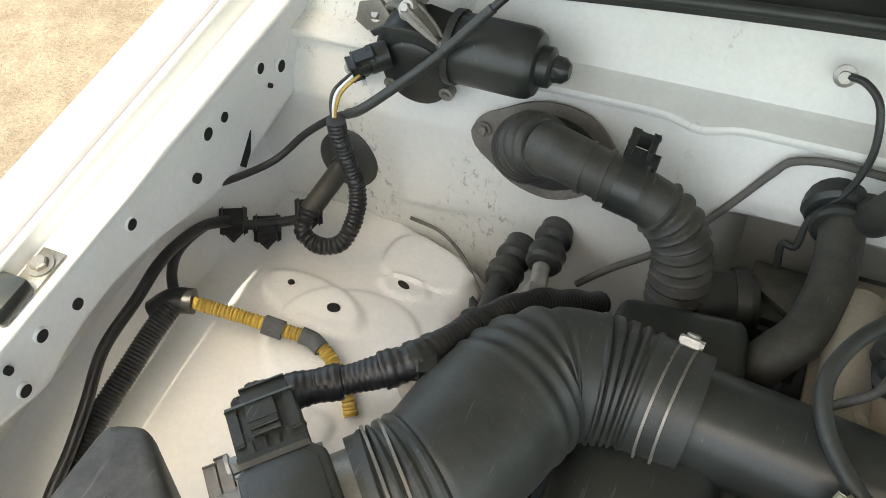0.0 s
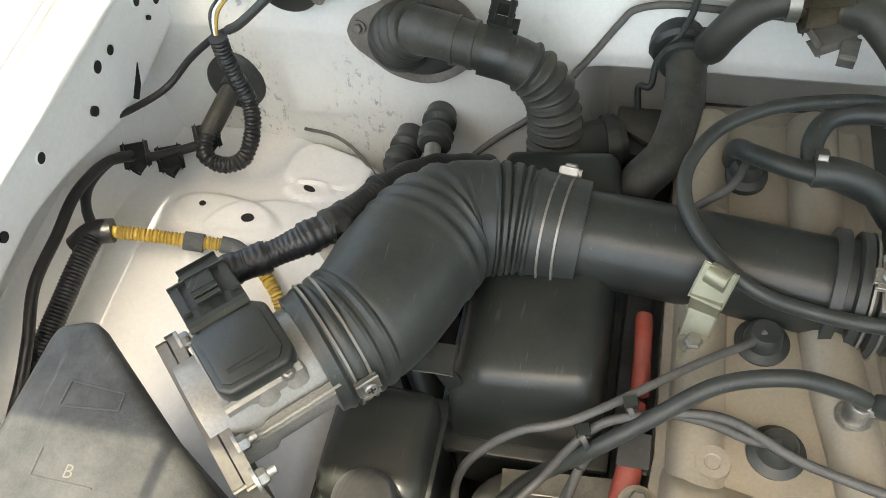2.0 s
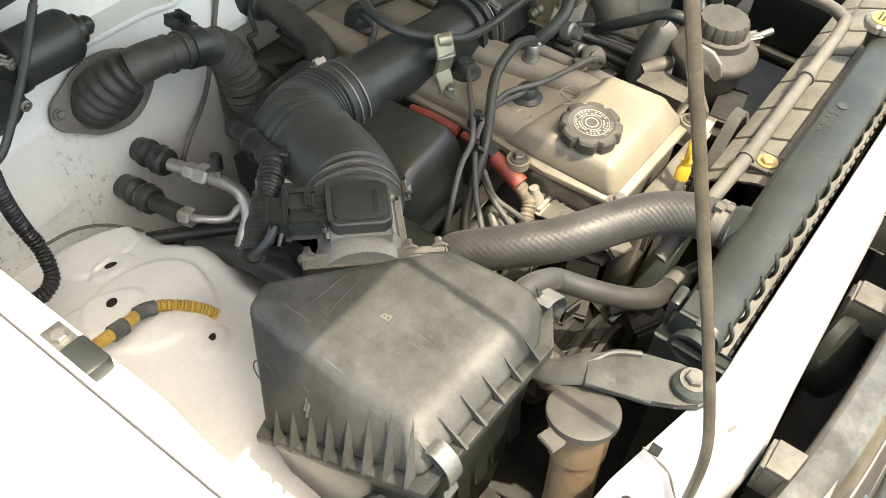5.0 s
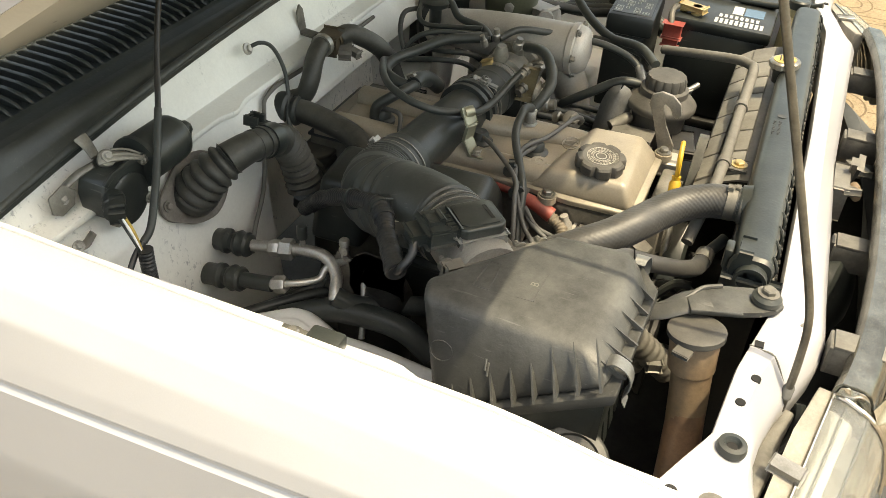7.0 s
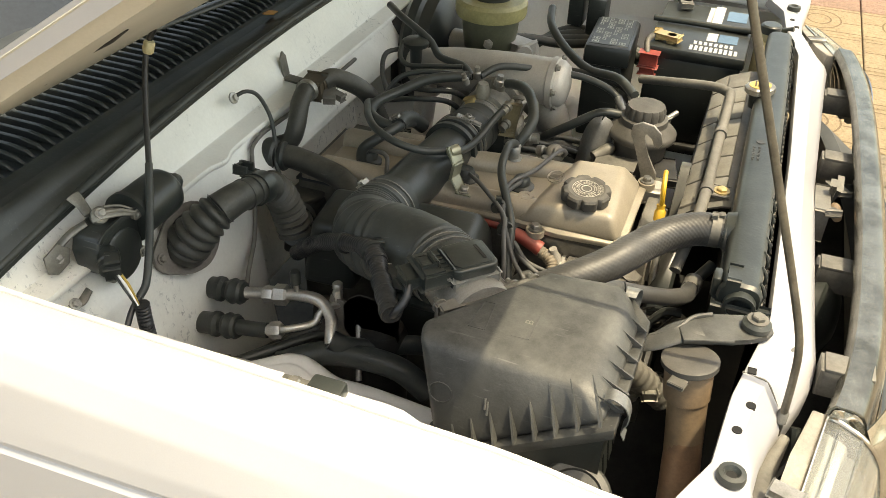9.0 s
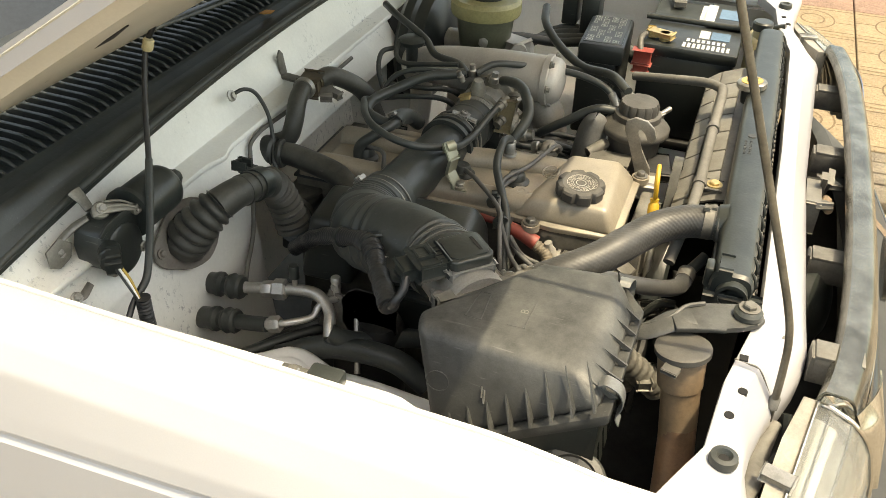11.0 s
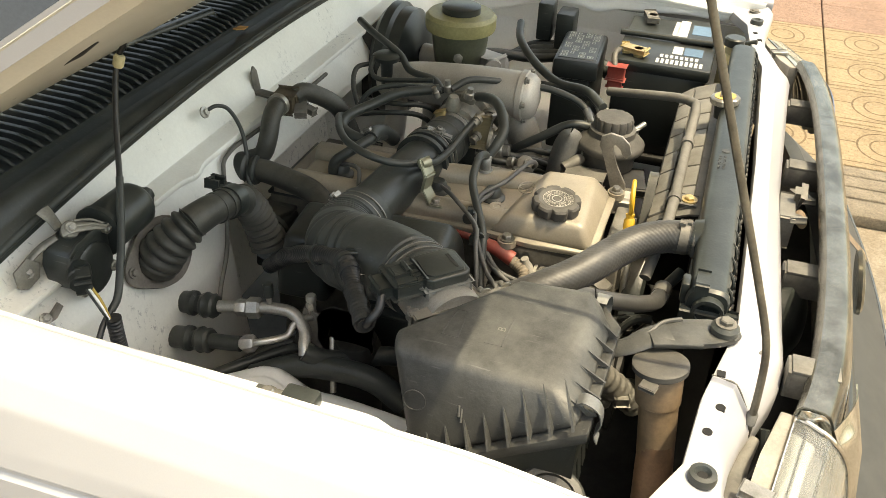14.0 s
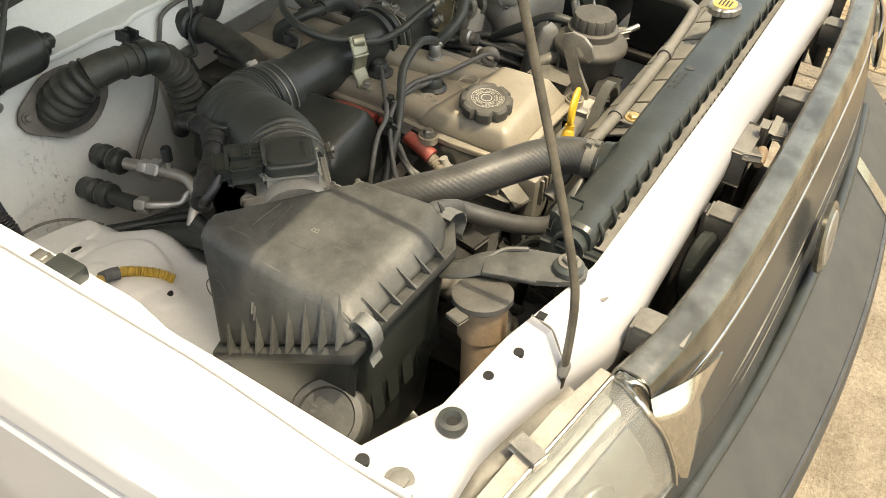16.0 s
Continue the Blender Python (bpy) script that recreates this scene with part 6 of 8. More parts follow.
lathe(bm, [(0.019, -0.02), (0.019, 0.004)], (-0.168, 0.731, 0.962), (0, -0.1, 1), 24)
nk = part("filler_neck", bm, BLACK, rad)
bm = B()
lathe(bm, [(0.022, 0.0), (0.0245, 0.002), (0.0245, 0.010), (0.022, 0.012), (0.010, 0.0125)], (-0.168, 0.728, 0.966), (0, -0.1, 1), 48, lobes=10, depth=0.002)
cap = part("radiator_cap", bm, STEEL, nk, "steel radiator cap with a yellow warning label")
bm = B()
lathe(bm, [(0.0175, 0.0122), (0.0175, 0.0131)], (-0.168, 0.728, 0.966), (0, -0.1, 1), 32)
lb = part("warning_label", bm, YELLOW, cap)
for i in range(4):
    bm = B()
    box(bm, (-0.178, 0.7185 + i * 0.005, 0.9800), (-0.158, 0.7205 + i * 0.005, 0.9806), 0)
    part("print_bar", bm, DARK, lb)
shroud = thing("fan_shroud", (0.0, 0.68, 0.7), "dusty grey plastic fan shroud with ridges behind the radiator", "fan shroud")
bm = B()


def sh(u, v):
    x = 0.132 - u * 0.517
    p = curve_at([(0, (0, 0.722, 0.914)), (0.12, (0, 0.708, 0.912)), (0.5, (0, 0.670, 0.896)), (0.75, (0, 0.650, 0.880)), (1, (0, 0.642, 0.79))], v)
    return (x, p.y, p.z)


sheet(bm, sh, 24, 24, 0.003)
part("panel", bm, TAN, shroud)
SHROUD = material("dusty_shroud_plastic", (0.16, 0.152, 0.132), 0.65, dark=0.65, grain=120, blotch=12, bump=0.25, dust=0.45)
for i in range(7):
    for v0, v1 in ((0.10, 0.44), (0.47, 0.73)):
        bm = B()
        u0, u1 = 0.035 + i * 0.1365, 0.035 + i * 0.1365 + 0.128
        loft(bm, [[Vector(sh(u, v)) + Vector((0, -0.3, 1)).normalized() * h for u, v in ((u0, v0), (u1, v0), (u1, v1), (u0, v1))] for h in (-0.002, 0.0045)], bevel=0.0016, seg=2)
        part("raised_panel", bm, SHROUD, shroud)
bm = B()
sweep(bm, [(0.06 + 0.17 * math.cos(a), 0.650, 0.655 + 0.17 * math.sin(a)) for a in [i * math.pi / 12 for i in range(13)]], 0.010, sides=8, n=2, flat=1.8)
part("fan_ring", bm, BLACK, shroud)
bm = B()
obox(bm, (0.100, 0.703, 0.9165), (1, 0, 0), (0.030, 0.026, 0.003), 0.001)
part("tab", bm, TAN, shroud)
part("bolt", bolt((0.100, 0.704, 0.9185), r=0.008, h=0.006), GOLD, shroud, "brass-coloured screw")

hs = thing("radiator_hose", (0.35, 0.6, 0.85), "thick black rubber upper radiator hose with ribbed skin", "hose")
bm = B()
sweep(bm, [(0.398, 0.478, 0.80), (0.408, 0.488, 0.850), (0.404, 0.502, 0.884), (0.378, 0.545, 0.903), (0.350, 0.578, 0.912), (0.322, 0.602, 0.919), (0.290, 0.622, 0.922), (0.264, 0.648, 0.930), (0.249, 0.682, 0.938), (0.247, 0.720, 0.943)], 0.0222, sides=72, n=10, step=0.0016, weave=0.00042)
part("hose_skin", bm, HOSERUBBER, hs)
bm = B()
band(bm, (0.247, 0.706, 0.942), (0.05, -1, 0), 0.0228, 0.012, 0.001, 32)
obox(bm, (0.252, 0.702, 0.966), (1, 0, 0.1), (0.010, 0.006, 0.005), 0.001)
obox(bm, (0.248, 0.711, 0.966), (1, 0, 0.1), (0.010, 0.004, 0.005), 0.001)
part("spring_clamp", bm, GRIME, hs)
bm = B()
band(bm, (0.247, 0.722, 0.943), (0, -1, 0), 0.0215, 0.006, 0.004, 32)
part("crusted_edge", bm, TAN, hs, "crust of dried coolant on the hose end")
lh = thing("coolant_hose", (0.4, 0.66, 0.85), "thin black rubber coolant hose below the thick hose", "hose")
cable("hose_skin", [(0.460, 0.602, 0.945), (0.438, 0.604, 0.944), (0.410, 0.608, 0.930), (0.394, 0.613, 0.919), (0.374, 0.641, 0.906), (0.349, 0.670, 0.892), (0.321, 0.688, 0.880), (0.290, 0.692, 0.868), (0.278, 0.693, 0.866)], 0.0112, HOSERUBBER, "", parent=lh, sides=16, n=10)
cable("hose_end", [(0.287, 0.6925, 0.867), (0.264, 0.695, 0.866)], 0.0125, TAN, "", parent=lh, sides=16)
cable("stub_pipe", [(0.266, 0.695, 0.866), (0.237, 0.714, 0.880)], 0.008, BLACK, "", parent=lh, sides=12)
mp = thing("cooler_pipe", (0, 0.69, 0.92), "dusty steel pipe with clips along the fan shroud", "pipe")
cable("pipe", [(0.270, 0.668, 0.880), (0.235, 0.674, 0.900), (0.190, 0.680, 0.914), (0.107, 0.683, 0.918), (0.07, 0.683, 0.919), (0.0, 0.683, 0.922), (-0.07, 0.683, 0.927), (-0.165, 0.684, 0.949), (-0.185, 0.676, 0.950), (-0.205, 0.651, 0.946), (-0.24, 0.595, 0.928), (-0.28, 0.520, 0.905)], 0.0082, TAN, "", parent=mp, sides=14, n=8)
for at in ((0.105, 0.683, 0.918), (-0.07, 0.683, 0.927)):
    bm = B()
    band(bm, at, (1, 0, -0.05), 0.0085, 0.014, 0.002, 18)
    part("clip", bm, TAN, mp)

# ---------------------------------------------------------------- steering fluid reservoir
psr = thing("power_steering_reservoir", (-0.09, 0.56, 0.80), "dusty black steering fluid reservoir with a knurled cap", "reservoir")
PX, PY = -0.098, 0.557
bm = B()
lathe(bm, [(0.036, 0.815), (0.043, 0.825), (0.0445, 0.868), (0.0450, 0.880), (0.0560, 0.8835), (0.0572, 0.886), (0.0572, 0.893), (0.0545, 0.8965), (0.0440, 0.9050), (0.0400, 0.9085), (0.0390, 0.918), (0.036, 0.920)], (PX, PY, 0), sides=48)
part("reservoir_body", bm, DUSTCAP, psr)
bm = B()
lathe(bm, [(0.030, 0.918), (0.0335, 0.920), (0.0335, 0.934), (0.0310, 0.9395), (0.010, 0.941)], (PX, PY, 0), sides=84, lobes=14, depth=0.0020)
part("cap", bm, DUSTCAP, psr, "knurled dusty black cap")
bm = B()
obox(bm, (PX - 0.05, PY + 0.025, 0.89), (-1, 0.6, 0), (0.03, 0.012, 0.012), 0.003)
lathe(bm, [(0.005, 0), (0.005, 0.03)], (PX - 0.055, PY + 0.03, 0.892), (-0.8, 0.5, 0.2), 12)
part("clamp_bolt", bm, STEEL, psr)
bm = B()
obox(bm, (-0.055, 0.610, 0.845), (1, 0.2, 0), (0.07, 0.030, 0.012), 0.003)
obox(bm, (-0.09, 0.56, 0.78), (0, 0, 1), (0.10, 0.05, 0.05), 0.006, up=(0, 1, 0))
part("support", bm, DARK, psr)
bm = B()


def shield(u, v):
    w = 0.024 * math.sqrt(max(0.0, 1 - max(0.0, (v - 0.45) / 0.55) ** 2.6)) + 0.002
    z = 0.820 + 0.092 * v
    return (-0.048 - 0.026 * (2 * u - 1) ** 2 - 0.010 * v, 0.479 + 0.012 * v + (2 * u - 1) * w, z)


sheet(bm, shield, 16, 18, 0.0012)
tagged(part("steel_shield", bm, PALESTEEL), "bent bare metal shield behind the fluid reservoir", "shield")

# ---------------------------------------------------------------- battery and fuse box
batt = thing("battery", (-0.55, 0.60, 0.70), "black car battery with printed labels and a hold-down bar", "battery")
bm = B()
box(bm, (-0.700, 0.508, 0.720), (-0.425, 0.690, 0.895), 0.006)
case = part("case", bm, BLACK, batt)
bm = B()
box(bm, (-0.705, 0.503, 0.893), (-0.420, 0.695, 0.918), 0.006)
top = part("lid", bm, BLACK, batt)
bm = B()
box(bm, (-0.70, 0.620, 0.918), (-0.56, 0.690, 0.926), 0.003)
part("raised_lid", bm, BLACK, top)
LABELW = material("label_white", (0.50, 0.50, 0.48), 0.6, dark=0.8, bump=0)
LABELB = material("label_blue", (0.09, 0.16, 0.24), 0.6, dark=0.8, bump=0)
prints = [((-0.69, 0.600), (-0.58, 0.612), 0.9183, LABELW)]
prints += [((-0.455, 0.585 + i * 0.0095), (-0.430, 0.591 + i * 0.0095), 0.9183, LABELW) for i in range(10)]
prints += [((-0.480, 0.590 + i * 0.010), (-0.463, 0.596 + i * 0.010), 0.9183, LABELW) for i in range(8)]
prints += [((-0.535, 0.635), (-0.490, 0.672), 0.9183, LABELB), ((-0.535, 0.612), (-0.490, 0.632), 0.9183, LABELW), ((-0.66, 0.64), (-0.60, 0.68), 0.9262, LABELB), ((-0.68, 0.612), (-0.575, 0.632), 0.9262, LABELW)]
for a, b, z, lm in prints:
    bm = B()
    box(bm, (a[0], a[1], z), (b[0], b[1], z + 0.0006), 0)
    part("print_patch" if b[0] - a[0] > 0.03 else "print_bar", bm, lm, top)
bm = B()
lathe(bm, [(0.010, 0), (0.009, 0.018)], (-0.450, 0.548, 0.917), sides=16)
obox(bm, (-0.452, 0.540, 0.930), (0.3, 1, 0), (0.050, 0.020, 0.010), 0.003)
obox(bm, (-0.470, 0.520, 0.925), (1, 0.2, 0), (0.040, 0.012, 0.008), 0.002)
part("terminal", bm, GOLD, batt, "corroded brass battery terminal")
bm = B()
lathe(bm, [(0.010, 0), (0.009, 0.018)], (-0.67, 0.548, 0.917), sides=16)
obox(bm, (-0.67, 0.545, 0.930), (1, 0.3, 0), (0.05, 0.02, 0.010), 0.003)
part("terminal", bm, GRIME, batt)
cable("hold_down_bar", [(-0.560, 0.495, 0.925), (-0.560, 0.56, 0.926), (-0.558, 0.68, 0.927), (-0.552, 0.735, 0.935), (-0.545, 0.772, 0.948)], 0.0065, BLACK, "", parent=batt, sides=8)
bm = B()
obox(bm, (-0.405, 0.515, 0.895), (0, 1, 0), (0.035, 0.020, 0.030), 0.003)
obox(bm, (-0.402, 0.515, 0.875), (0, 1, 0), (0.030, 0.012, 0.020), 0.003)
part("terminal_cover", bm, RED, batt, "red plastic terminal cover")
cable("terminal_lead", [(-0.470, 0.520, 0.928), (-0.43, 0.505, 0.925), (-0.405, 0.510, 0.905)], 0.006, GRIME, "", parent=batt)
tray = thing("battery_tray", (-0.55, 0.60, 0.66), "black steel battery tray on the inner wing", "tray")
bm = B()
box(bm, (-0.74, 0.49, 0.700), (-0.41, 0.71, 0.720), 0.004)
box(bm, (-0.74, 0.49, 0.55), (-0.70, 0.71, 0.705), 0.004)
part("tray_plate", bm, DARK, tray)
fb = thing("fuse_box", (-0.46, 0.44, 0.78), "black plastic fuse box with printed symbols on its lid", "fuse box")
bm = B()
m = pose(-0.470, 0.430, 0.902, 0, -4, 4)
box(bm, (-0.104, -0.046, -0.03), (0.104, 0.046, 0.012), 0.008, 2, m)
box(bm, (-0.096, -0.039, 0.010), (0.096, 0.039, 0.0135), 0.002, 1, m)
FADED = material("faded_print", (0.42, 0.43, 0.38), 0.6, dark=0.7, bump=0)
fl = part("lid", bm, BLACK, fb)
bm = B()
box(bm, (-0.562, 0.392, 0.72), (-0.374, 0.470, 0.885), 0.006)
part("tub", bm, BLACK, fb)
for i in range(9):
    for j in range(4):
        k = (i * 4 + j) % 7
        if k in (3, 5) and i > 1:
            continue
        x0, y0, w, h = -0.090 + i * 0.0205, -0.034 + j * 0.0175, 0.0145, 0.0130 if k != 1 else 0.007
        bm = B()
        for a0, b0, a1, b1 in ((0, 0, w, 0.0016), (0, h - 0.0016, w, h), (0, 0.0016, 0.0016, h - 0.0016), (w - 0.0016, 0.0016, w, h - 0.0016)):
            box(bm, (x0 + a0, y0 + b0, 0.0136), (x0 + a1, y0 + b1, 0.0142), 0, 2, m)
        if k % 2 == 0:
            box(bm, (x0 + 0.004, y0 + 0.0045, 0.0136), (x0 + w - 0.004, y0 + h - 0.0045, 0.0142), 0, 2, m)
        part("print_symbol", bm, FADED, fl)
# brake booster, reservoir and master cylinder
bb = thing("brake_booster", (-0.40, 0.06, 0.70), "round black brake vacuum booster on the bulkhead", "brake booster")
bm = B()
lathe(bm, [(0.105, 0.0), (0.118, 0.012), (0.118, 0.030), (0.110, 0.036), (0.108, 0.060), (0.085, 0.080), (0.04, 0.090), (0.035, 0.11)], (-0.38, 0.03, 0.86), (0, 1, 0), 48)
part("shell", bm, BLACK, bb)
bm = B()
box(bm, (-0.46, -0.0, 0.76), (-0.30, 0.045, 0.94), 0.01)
part("mounting", bm, DARK, bb)
mc = thing("brake_master_cylinder", (-0.34, 0.18, 0.80), "alloy brake master cylinder with an olive-cream fluid reservoir", "master cylinder")
bm = B()
sweep(bm, [(-0.36, 0.12, 0.885), (-0.35, 0.20, 0.885), (-0.34, 0.30, 0.890)], 0.024, sides=20)
obox(bm, (-0.325, 0.268, 0.908), (0.4, 1, 0), (0.055, 0.034, 0.026), 0.005)
lathe(bm, [(0.016, 0), (0.016, 0.03), (0.012, 0.03)], (-0.305, 0.285, 0.908), (1, 0.3, 0.2), 18)
part("cylinder", bm, CAST, mc)
SMOKED = material("smoky_green_plastic", (0.085, 0.090, 0.060), 0.4, dark=0.7, grain=90, blotch=14, bump=0.08, dust=0.25)
OLIVE = material("aged_olive_plastic", (0.29, 0.27, 0.13), 0.45, dark=0.75, grain=80, blotch=14, bump=0.05, dust=0.2)
CREAM = material("aged_cream_plastic", (0.52, 0.46, 0.28), 0.5, dark=0.8, grain=80, blotch=14, bump=0.05, dust=0.2)
bm = B()
lathe(bm, [(0.040, 0.890), (0.050, 0.902), (0.055, 0.940), (0.057, 0.964)], (-0.325, 0.208, 0), sides=40)
part("reservoir_holder", bm, SMOKED, mc, "grey-green plastic reservoir body")
bm = B()
lathe(bm, [(0.057, 0.963), (0.068, 0.967), (0.070, 0.974), (0.070, 0.992), (0.064, 0.999), (0.030, 1.000)], (-0.325, 0.208, 0), sides=40)
part("reservoir", bm, OLIVE, mc, "aged olive-cream plastic fluid reservoir")
bm = B()
lathe(bm, [(0.034, 0.994), (0.038, 0.996), (0.038, 1.012), (0.034, 1.014)], (-0.325, 0.208, 0), sides=32)
part("cap", bm, BLACK, mc)
bm = B()
lathe(bm, [(0.010, 0), (0.010, 0.003), (0.006, 0.004)], (-0.272, 0.222, 0.925), (1, 0.2, 0.1), 6)
part("nut", bm, STEEL, mc)
di = thing("vacuum_valve", (-0.13, 0.13, 0.90), "small round black valve with hose stubs", "valve")
bm = B()
lathe(bm, [(0.010, -0.05), (0.012, 0.0), (0.024, 0.004), (0.026, 0.012), (0.020, 0.016)], (-0.132, 0.128, 0.955), (0, 0, 1), 24)
part("valve_body", bm, BLACK, di)
# left inner wing clutter: relay and bottle
rl = thing("relay_block", (-0.62, 0.40, 0.86), "black relay block on the inner wing", "relay")
bm = B()
box(bm, (-0.66, 0.345, 0.84), (-0.60, 0.385, 0.93), 0.004)
box(bm, (-0.66, 0.300, 0.86), (-0.61, 0.335, 0.945), 0.004)
part("housing", bm, BLACK, rl)
ob_ = thing("overflow_bottle", (-0.50, 0.735, 0.80), "aged cream plastic coolant overflow bottle", "bottle")
bm = B()
box(bm, (-0.58, 0.705, 0.72), (-0.49, 0.755, 0.935), 0.014, 3)
lathe(bm, [(0.016, 0.93), (0.016, 0.95)], (-0.51, 0.728, 0), sides=18)
part("bottle", bm, CREAM, ob_)
bm = B()
lathe(bm, [(0.020, 0.948), (0.020, 0.962), (0.017, 0.965)], (-0.51, 0.728, 0), sides=20)
part("cap", bm, BLACK, ob_)

# ---------------------------------------------------------------- heater hoses and valve on the bulkhead
BRN = "dusty black rubber heater hose on the bulkhead"
ht = thing("heater_hose", (0.215, 0.05, 0.86), BRN, "hose", "heater hoses")
cable("hose_skin", [(0.219, 0.004, 0.889), (0.214, 0.030, 0.888), (0.210, 0.057, 0.886), (0.210, 0.101, 0.878), (0.220, 0.145, 0.872), (0.242, 0.175, 0.862), (0.256, 0.187, 0.835)], 0.0185, RUBBER_DUSTY, "", parent=ht, sides=20, n=10)
bm = B()
lathe(bm, [(0.026, 0), (0.028, 0.006), (0.028, 0.018), (0.024, 0.022)], (0.220, 0.012, 0.887), (-0.1, 1, 0), 24)
lathe(bm, [(0.022, 0), (0.024, 0.006), (0.022, 0.010)], (0.214, 0.038, 0.887), (-0.1, 1, 0), 24)
part("grommet", bm, RUBBER, ht)
hv = thing("heater_valve", (0.16, 0.05, 0.93), "stained brass heater valve with hose ends on a bracket", "valve")
VALVE = material("grimy_brass", (0.12, 0.095, 0.065), 0.5, metal=0.5, dark=0.6, grain=120, blotch=30, bump=0.3, dust=0.25)
bm = B()
obox(bm, (0.106, 0.045, 0.962), (1, 0.1, -0.05), (0.036, 0.026, 0.026), 0.005)
part("valve_body", bm, VALVE, hv)
bm = B()
lathe(bm, [(0.0135, 0), (0.0135, 0.016), (0.011, 0.016)], (0.120, 0.045, 0.964), (1, 0.1, 0.1), 16)
part("outlet", bm, VALVE, hv)
bm = B()
lathe(bm, [(0.0135, 0), (0.0135, 0.020)], (0.092, 0.048, 0.962), (-0.8, 0.4, 0.1), 16)
part("inlet", bm, VALVE, hv)
bm = B()
slab(bm, [(0.066, -0.026, 0.955), (0.086, -0.026, 0.955), (0.085, -0.030, 0.988), (0.076, -0.031, 0.998), (0.068, -0.030, 0.988)], (0, 0.004, 0.001), 0.001)
obox(bm, (0.083, -0.002, 0.955), (0.25, 1, 0.05), (0.075, 0.018, 0.004), 0.001)
brk = part("bracket", bm, GRIME, hv, "rusty bent bracket")
bm = B()
obox(bm, (0.098, 0.068, 0.948), (1, 0.4, -0.2), (0.030, 0.012, 0.010), 0.004)
obox(bm, (0.085, 0.078, 0.942), (0.2, 1, -0.2), (0.018, 0.008, 0.010), 0.003)
part("lever", bm, GRIME, hv)
h2 = thing("heater_hose", (0.19, 0.045, 0.91), BRN, "hose", "heater hoses")
cable("hose_skin", [(0.196, 0.020, 0.892), (0.192, 0.044, 0.905), (0.184, 0.052, 0.930), (0.166, 0.050, 0.956), (0.145, 0.047, 0.966), (0.128, 0.046, 0.966)], 0.0148, RUBBER_DUSTY, "", parent=h2, sides=18)
bm = B()
band(bm, (0.133, 0.046, 0.966), (1, 0, 0), 0.017, 0.010, 0.0012, 24)
part("hose_clamp", bm, STEEL, h2)
h3 = thing("heater_hose", (0.09, 0.09, 0.93), BRN, "hose", "heater hoses")
cable("hose_skin", [(0.086, 0.051, 0.963), (0.070, 0.063, 0.966), (0.043, 0.088, 0.946), (0.022, 0.105, 0.918), (0.010, 0.12, 0.87)], 0.0155, RUBBER_DUSTY, "", parent=h3, sides=18)
sb = thing("bypass_hose", (0.13, 0.18, 0.85), "bent black rubber bypass hose with a shiny clip", "hose")
cable("thick_hose", [(0.112, 0.197, 0.926), (0.092, 0.197, 0.926), (0.066, 0.201, 0.917), (0.045, 0.213, 0.896)], 0.0125, RUBBER, "", parent=sb, sides=18)
cable("hose_skin", [(0.165, 0.155, 0.868), (0.166, 0.158, 0.900), (0.155, 0.178, 0.918), (0.129, 0.195, 0.926), (0.095, 0.20, 0.922), (0.06, 0.205, 0.91)], 0.0085, RUBBER, "", parent=sb, sides=14)
bm = B()
band(bm, (0.108, 0.198, 0.925), (1, -0.1, 0.1), 0.0095, 0.008, 0.001, 20)
obox(bm, (0.108, 0.190, 0.938), (0, 1, 0.6), (0.014, 0.008, 0.006), 0.001)
part("clip", bm, STEEL, sb)
cable("earth_strap", [(0.244, -0.018, 0.990), (0.228, -0.006, 0.995), (0.214, 0.006, 0.984), (0.208, 0.020, 0.950), (0.216, 0.030, 0.915), (0.236, 0.040, 0.884), (0.240, 0.052, 0.860), (0.251, 0.050, 0.856), (0.249, 0.060, 0.835)], 0.0032, RUBBER, "thin black earth cable screwed to the bulkhead", "cable")
bm = B()
lathe(bm, [(0.009, 0), (0.009, 0.003), (0.005, 0.004), (0.005, 0.008)], (0.244, -0.020, 0.988), (0, 0.9, 0.4), 16)
tagged(part("earth_terminal", bm, STEEL), "ring terminal on the cowl panel", "terminal")
cable("brake_line", [(0.420, 0.083, 0.760), (0.391, 0.072, 0.785), (0.345, 0.060, 0.822), (0.304, 0.040, 0.872), (0.276, 0.024, 0.908), (0.262, 0.018, 0.922), (0.232, 0.018, 0.930), (0.19, 0.018, 0.928), (0.10, 0.020, 0.925), (-0.10, 0.02, 0.925)], 0.0035, TAN, "thin dusty metal line across the bulkhead", "pipe")

# ---------------------------------------------------------------- air conditioning pipes
ac = thing("air_conditioning_pipes", (0.45, 0.15, 0.78), "dull aluminium air conditioning pipes with hexagon unions", "pipes")
for i, (p, q) in enumerate((((0.451, 0.058, 0.796), (0.449, 0.105, 0.800)), ((0.488, 0.070, 0.763), (0.488, 0.105, 0.769)))):
    d = (Vector(q) - Vector(p)).normalized()
    bm = B()
    lathe(bm, [(0.0160, -0.02), (0.0160, 0), (0.0182, 0.004), (0.0182, 0.010), (0.0125, 0.014), (0.0130, 0.020), (0.0165, 0.022), (0.0190, 0.028), (0.0165, 0.034), (0.0180, 0.040), (0.0155, 0.044), (0.009, 0.046)], p, d, 28)
    part("grommet", bm, RUBBER, ac, "black ribbed rubber grommet")
cable("suction_pipe", [(0.449, 0.105, 0.801), (0.442, 0.146, 0.806), (0.436, 0.190, 0.811), (0.436, 0.216, 0.809), (0.449, 0.238, 0.797), (0.466, 0.246, 0.785), (0.476, 0.250, 0.775)], 0.0085, ALU, "", parent=ac, sides=16, n=8)
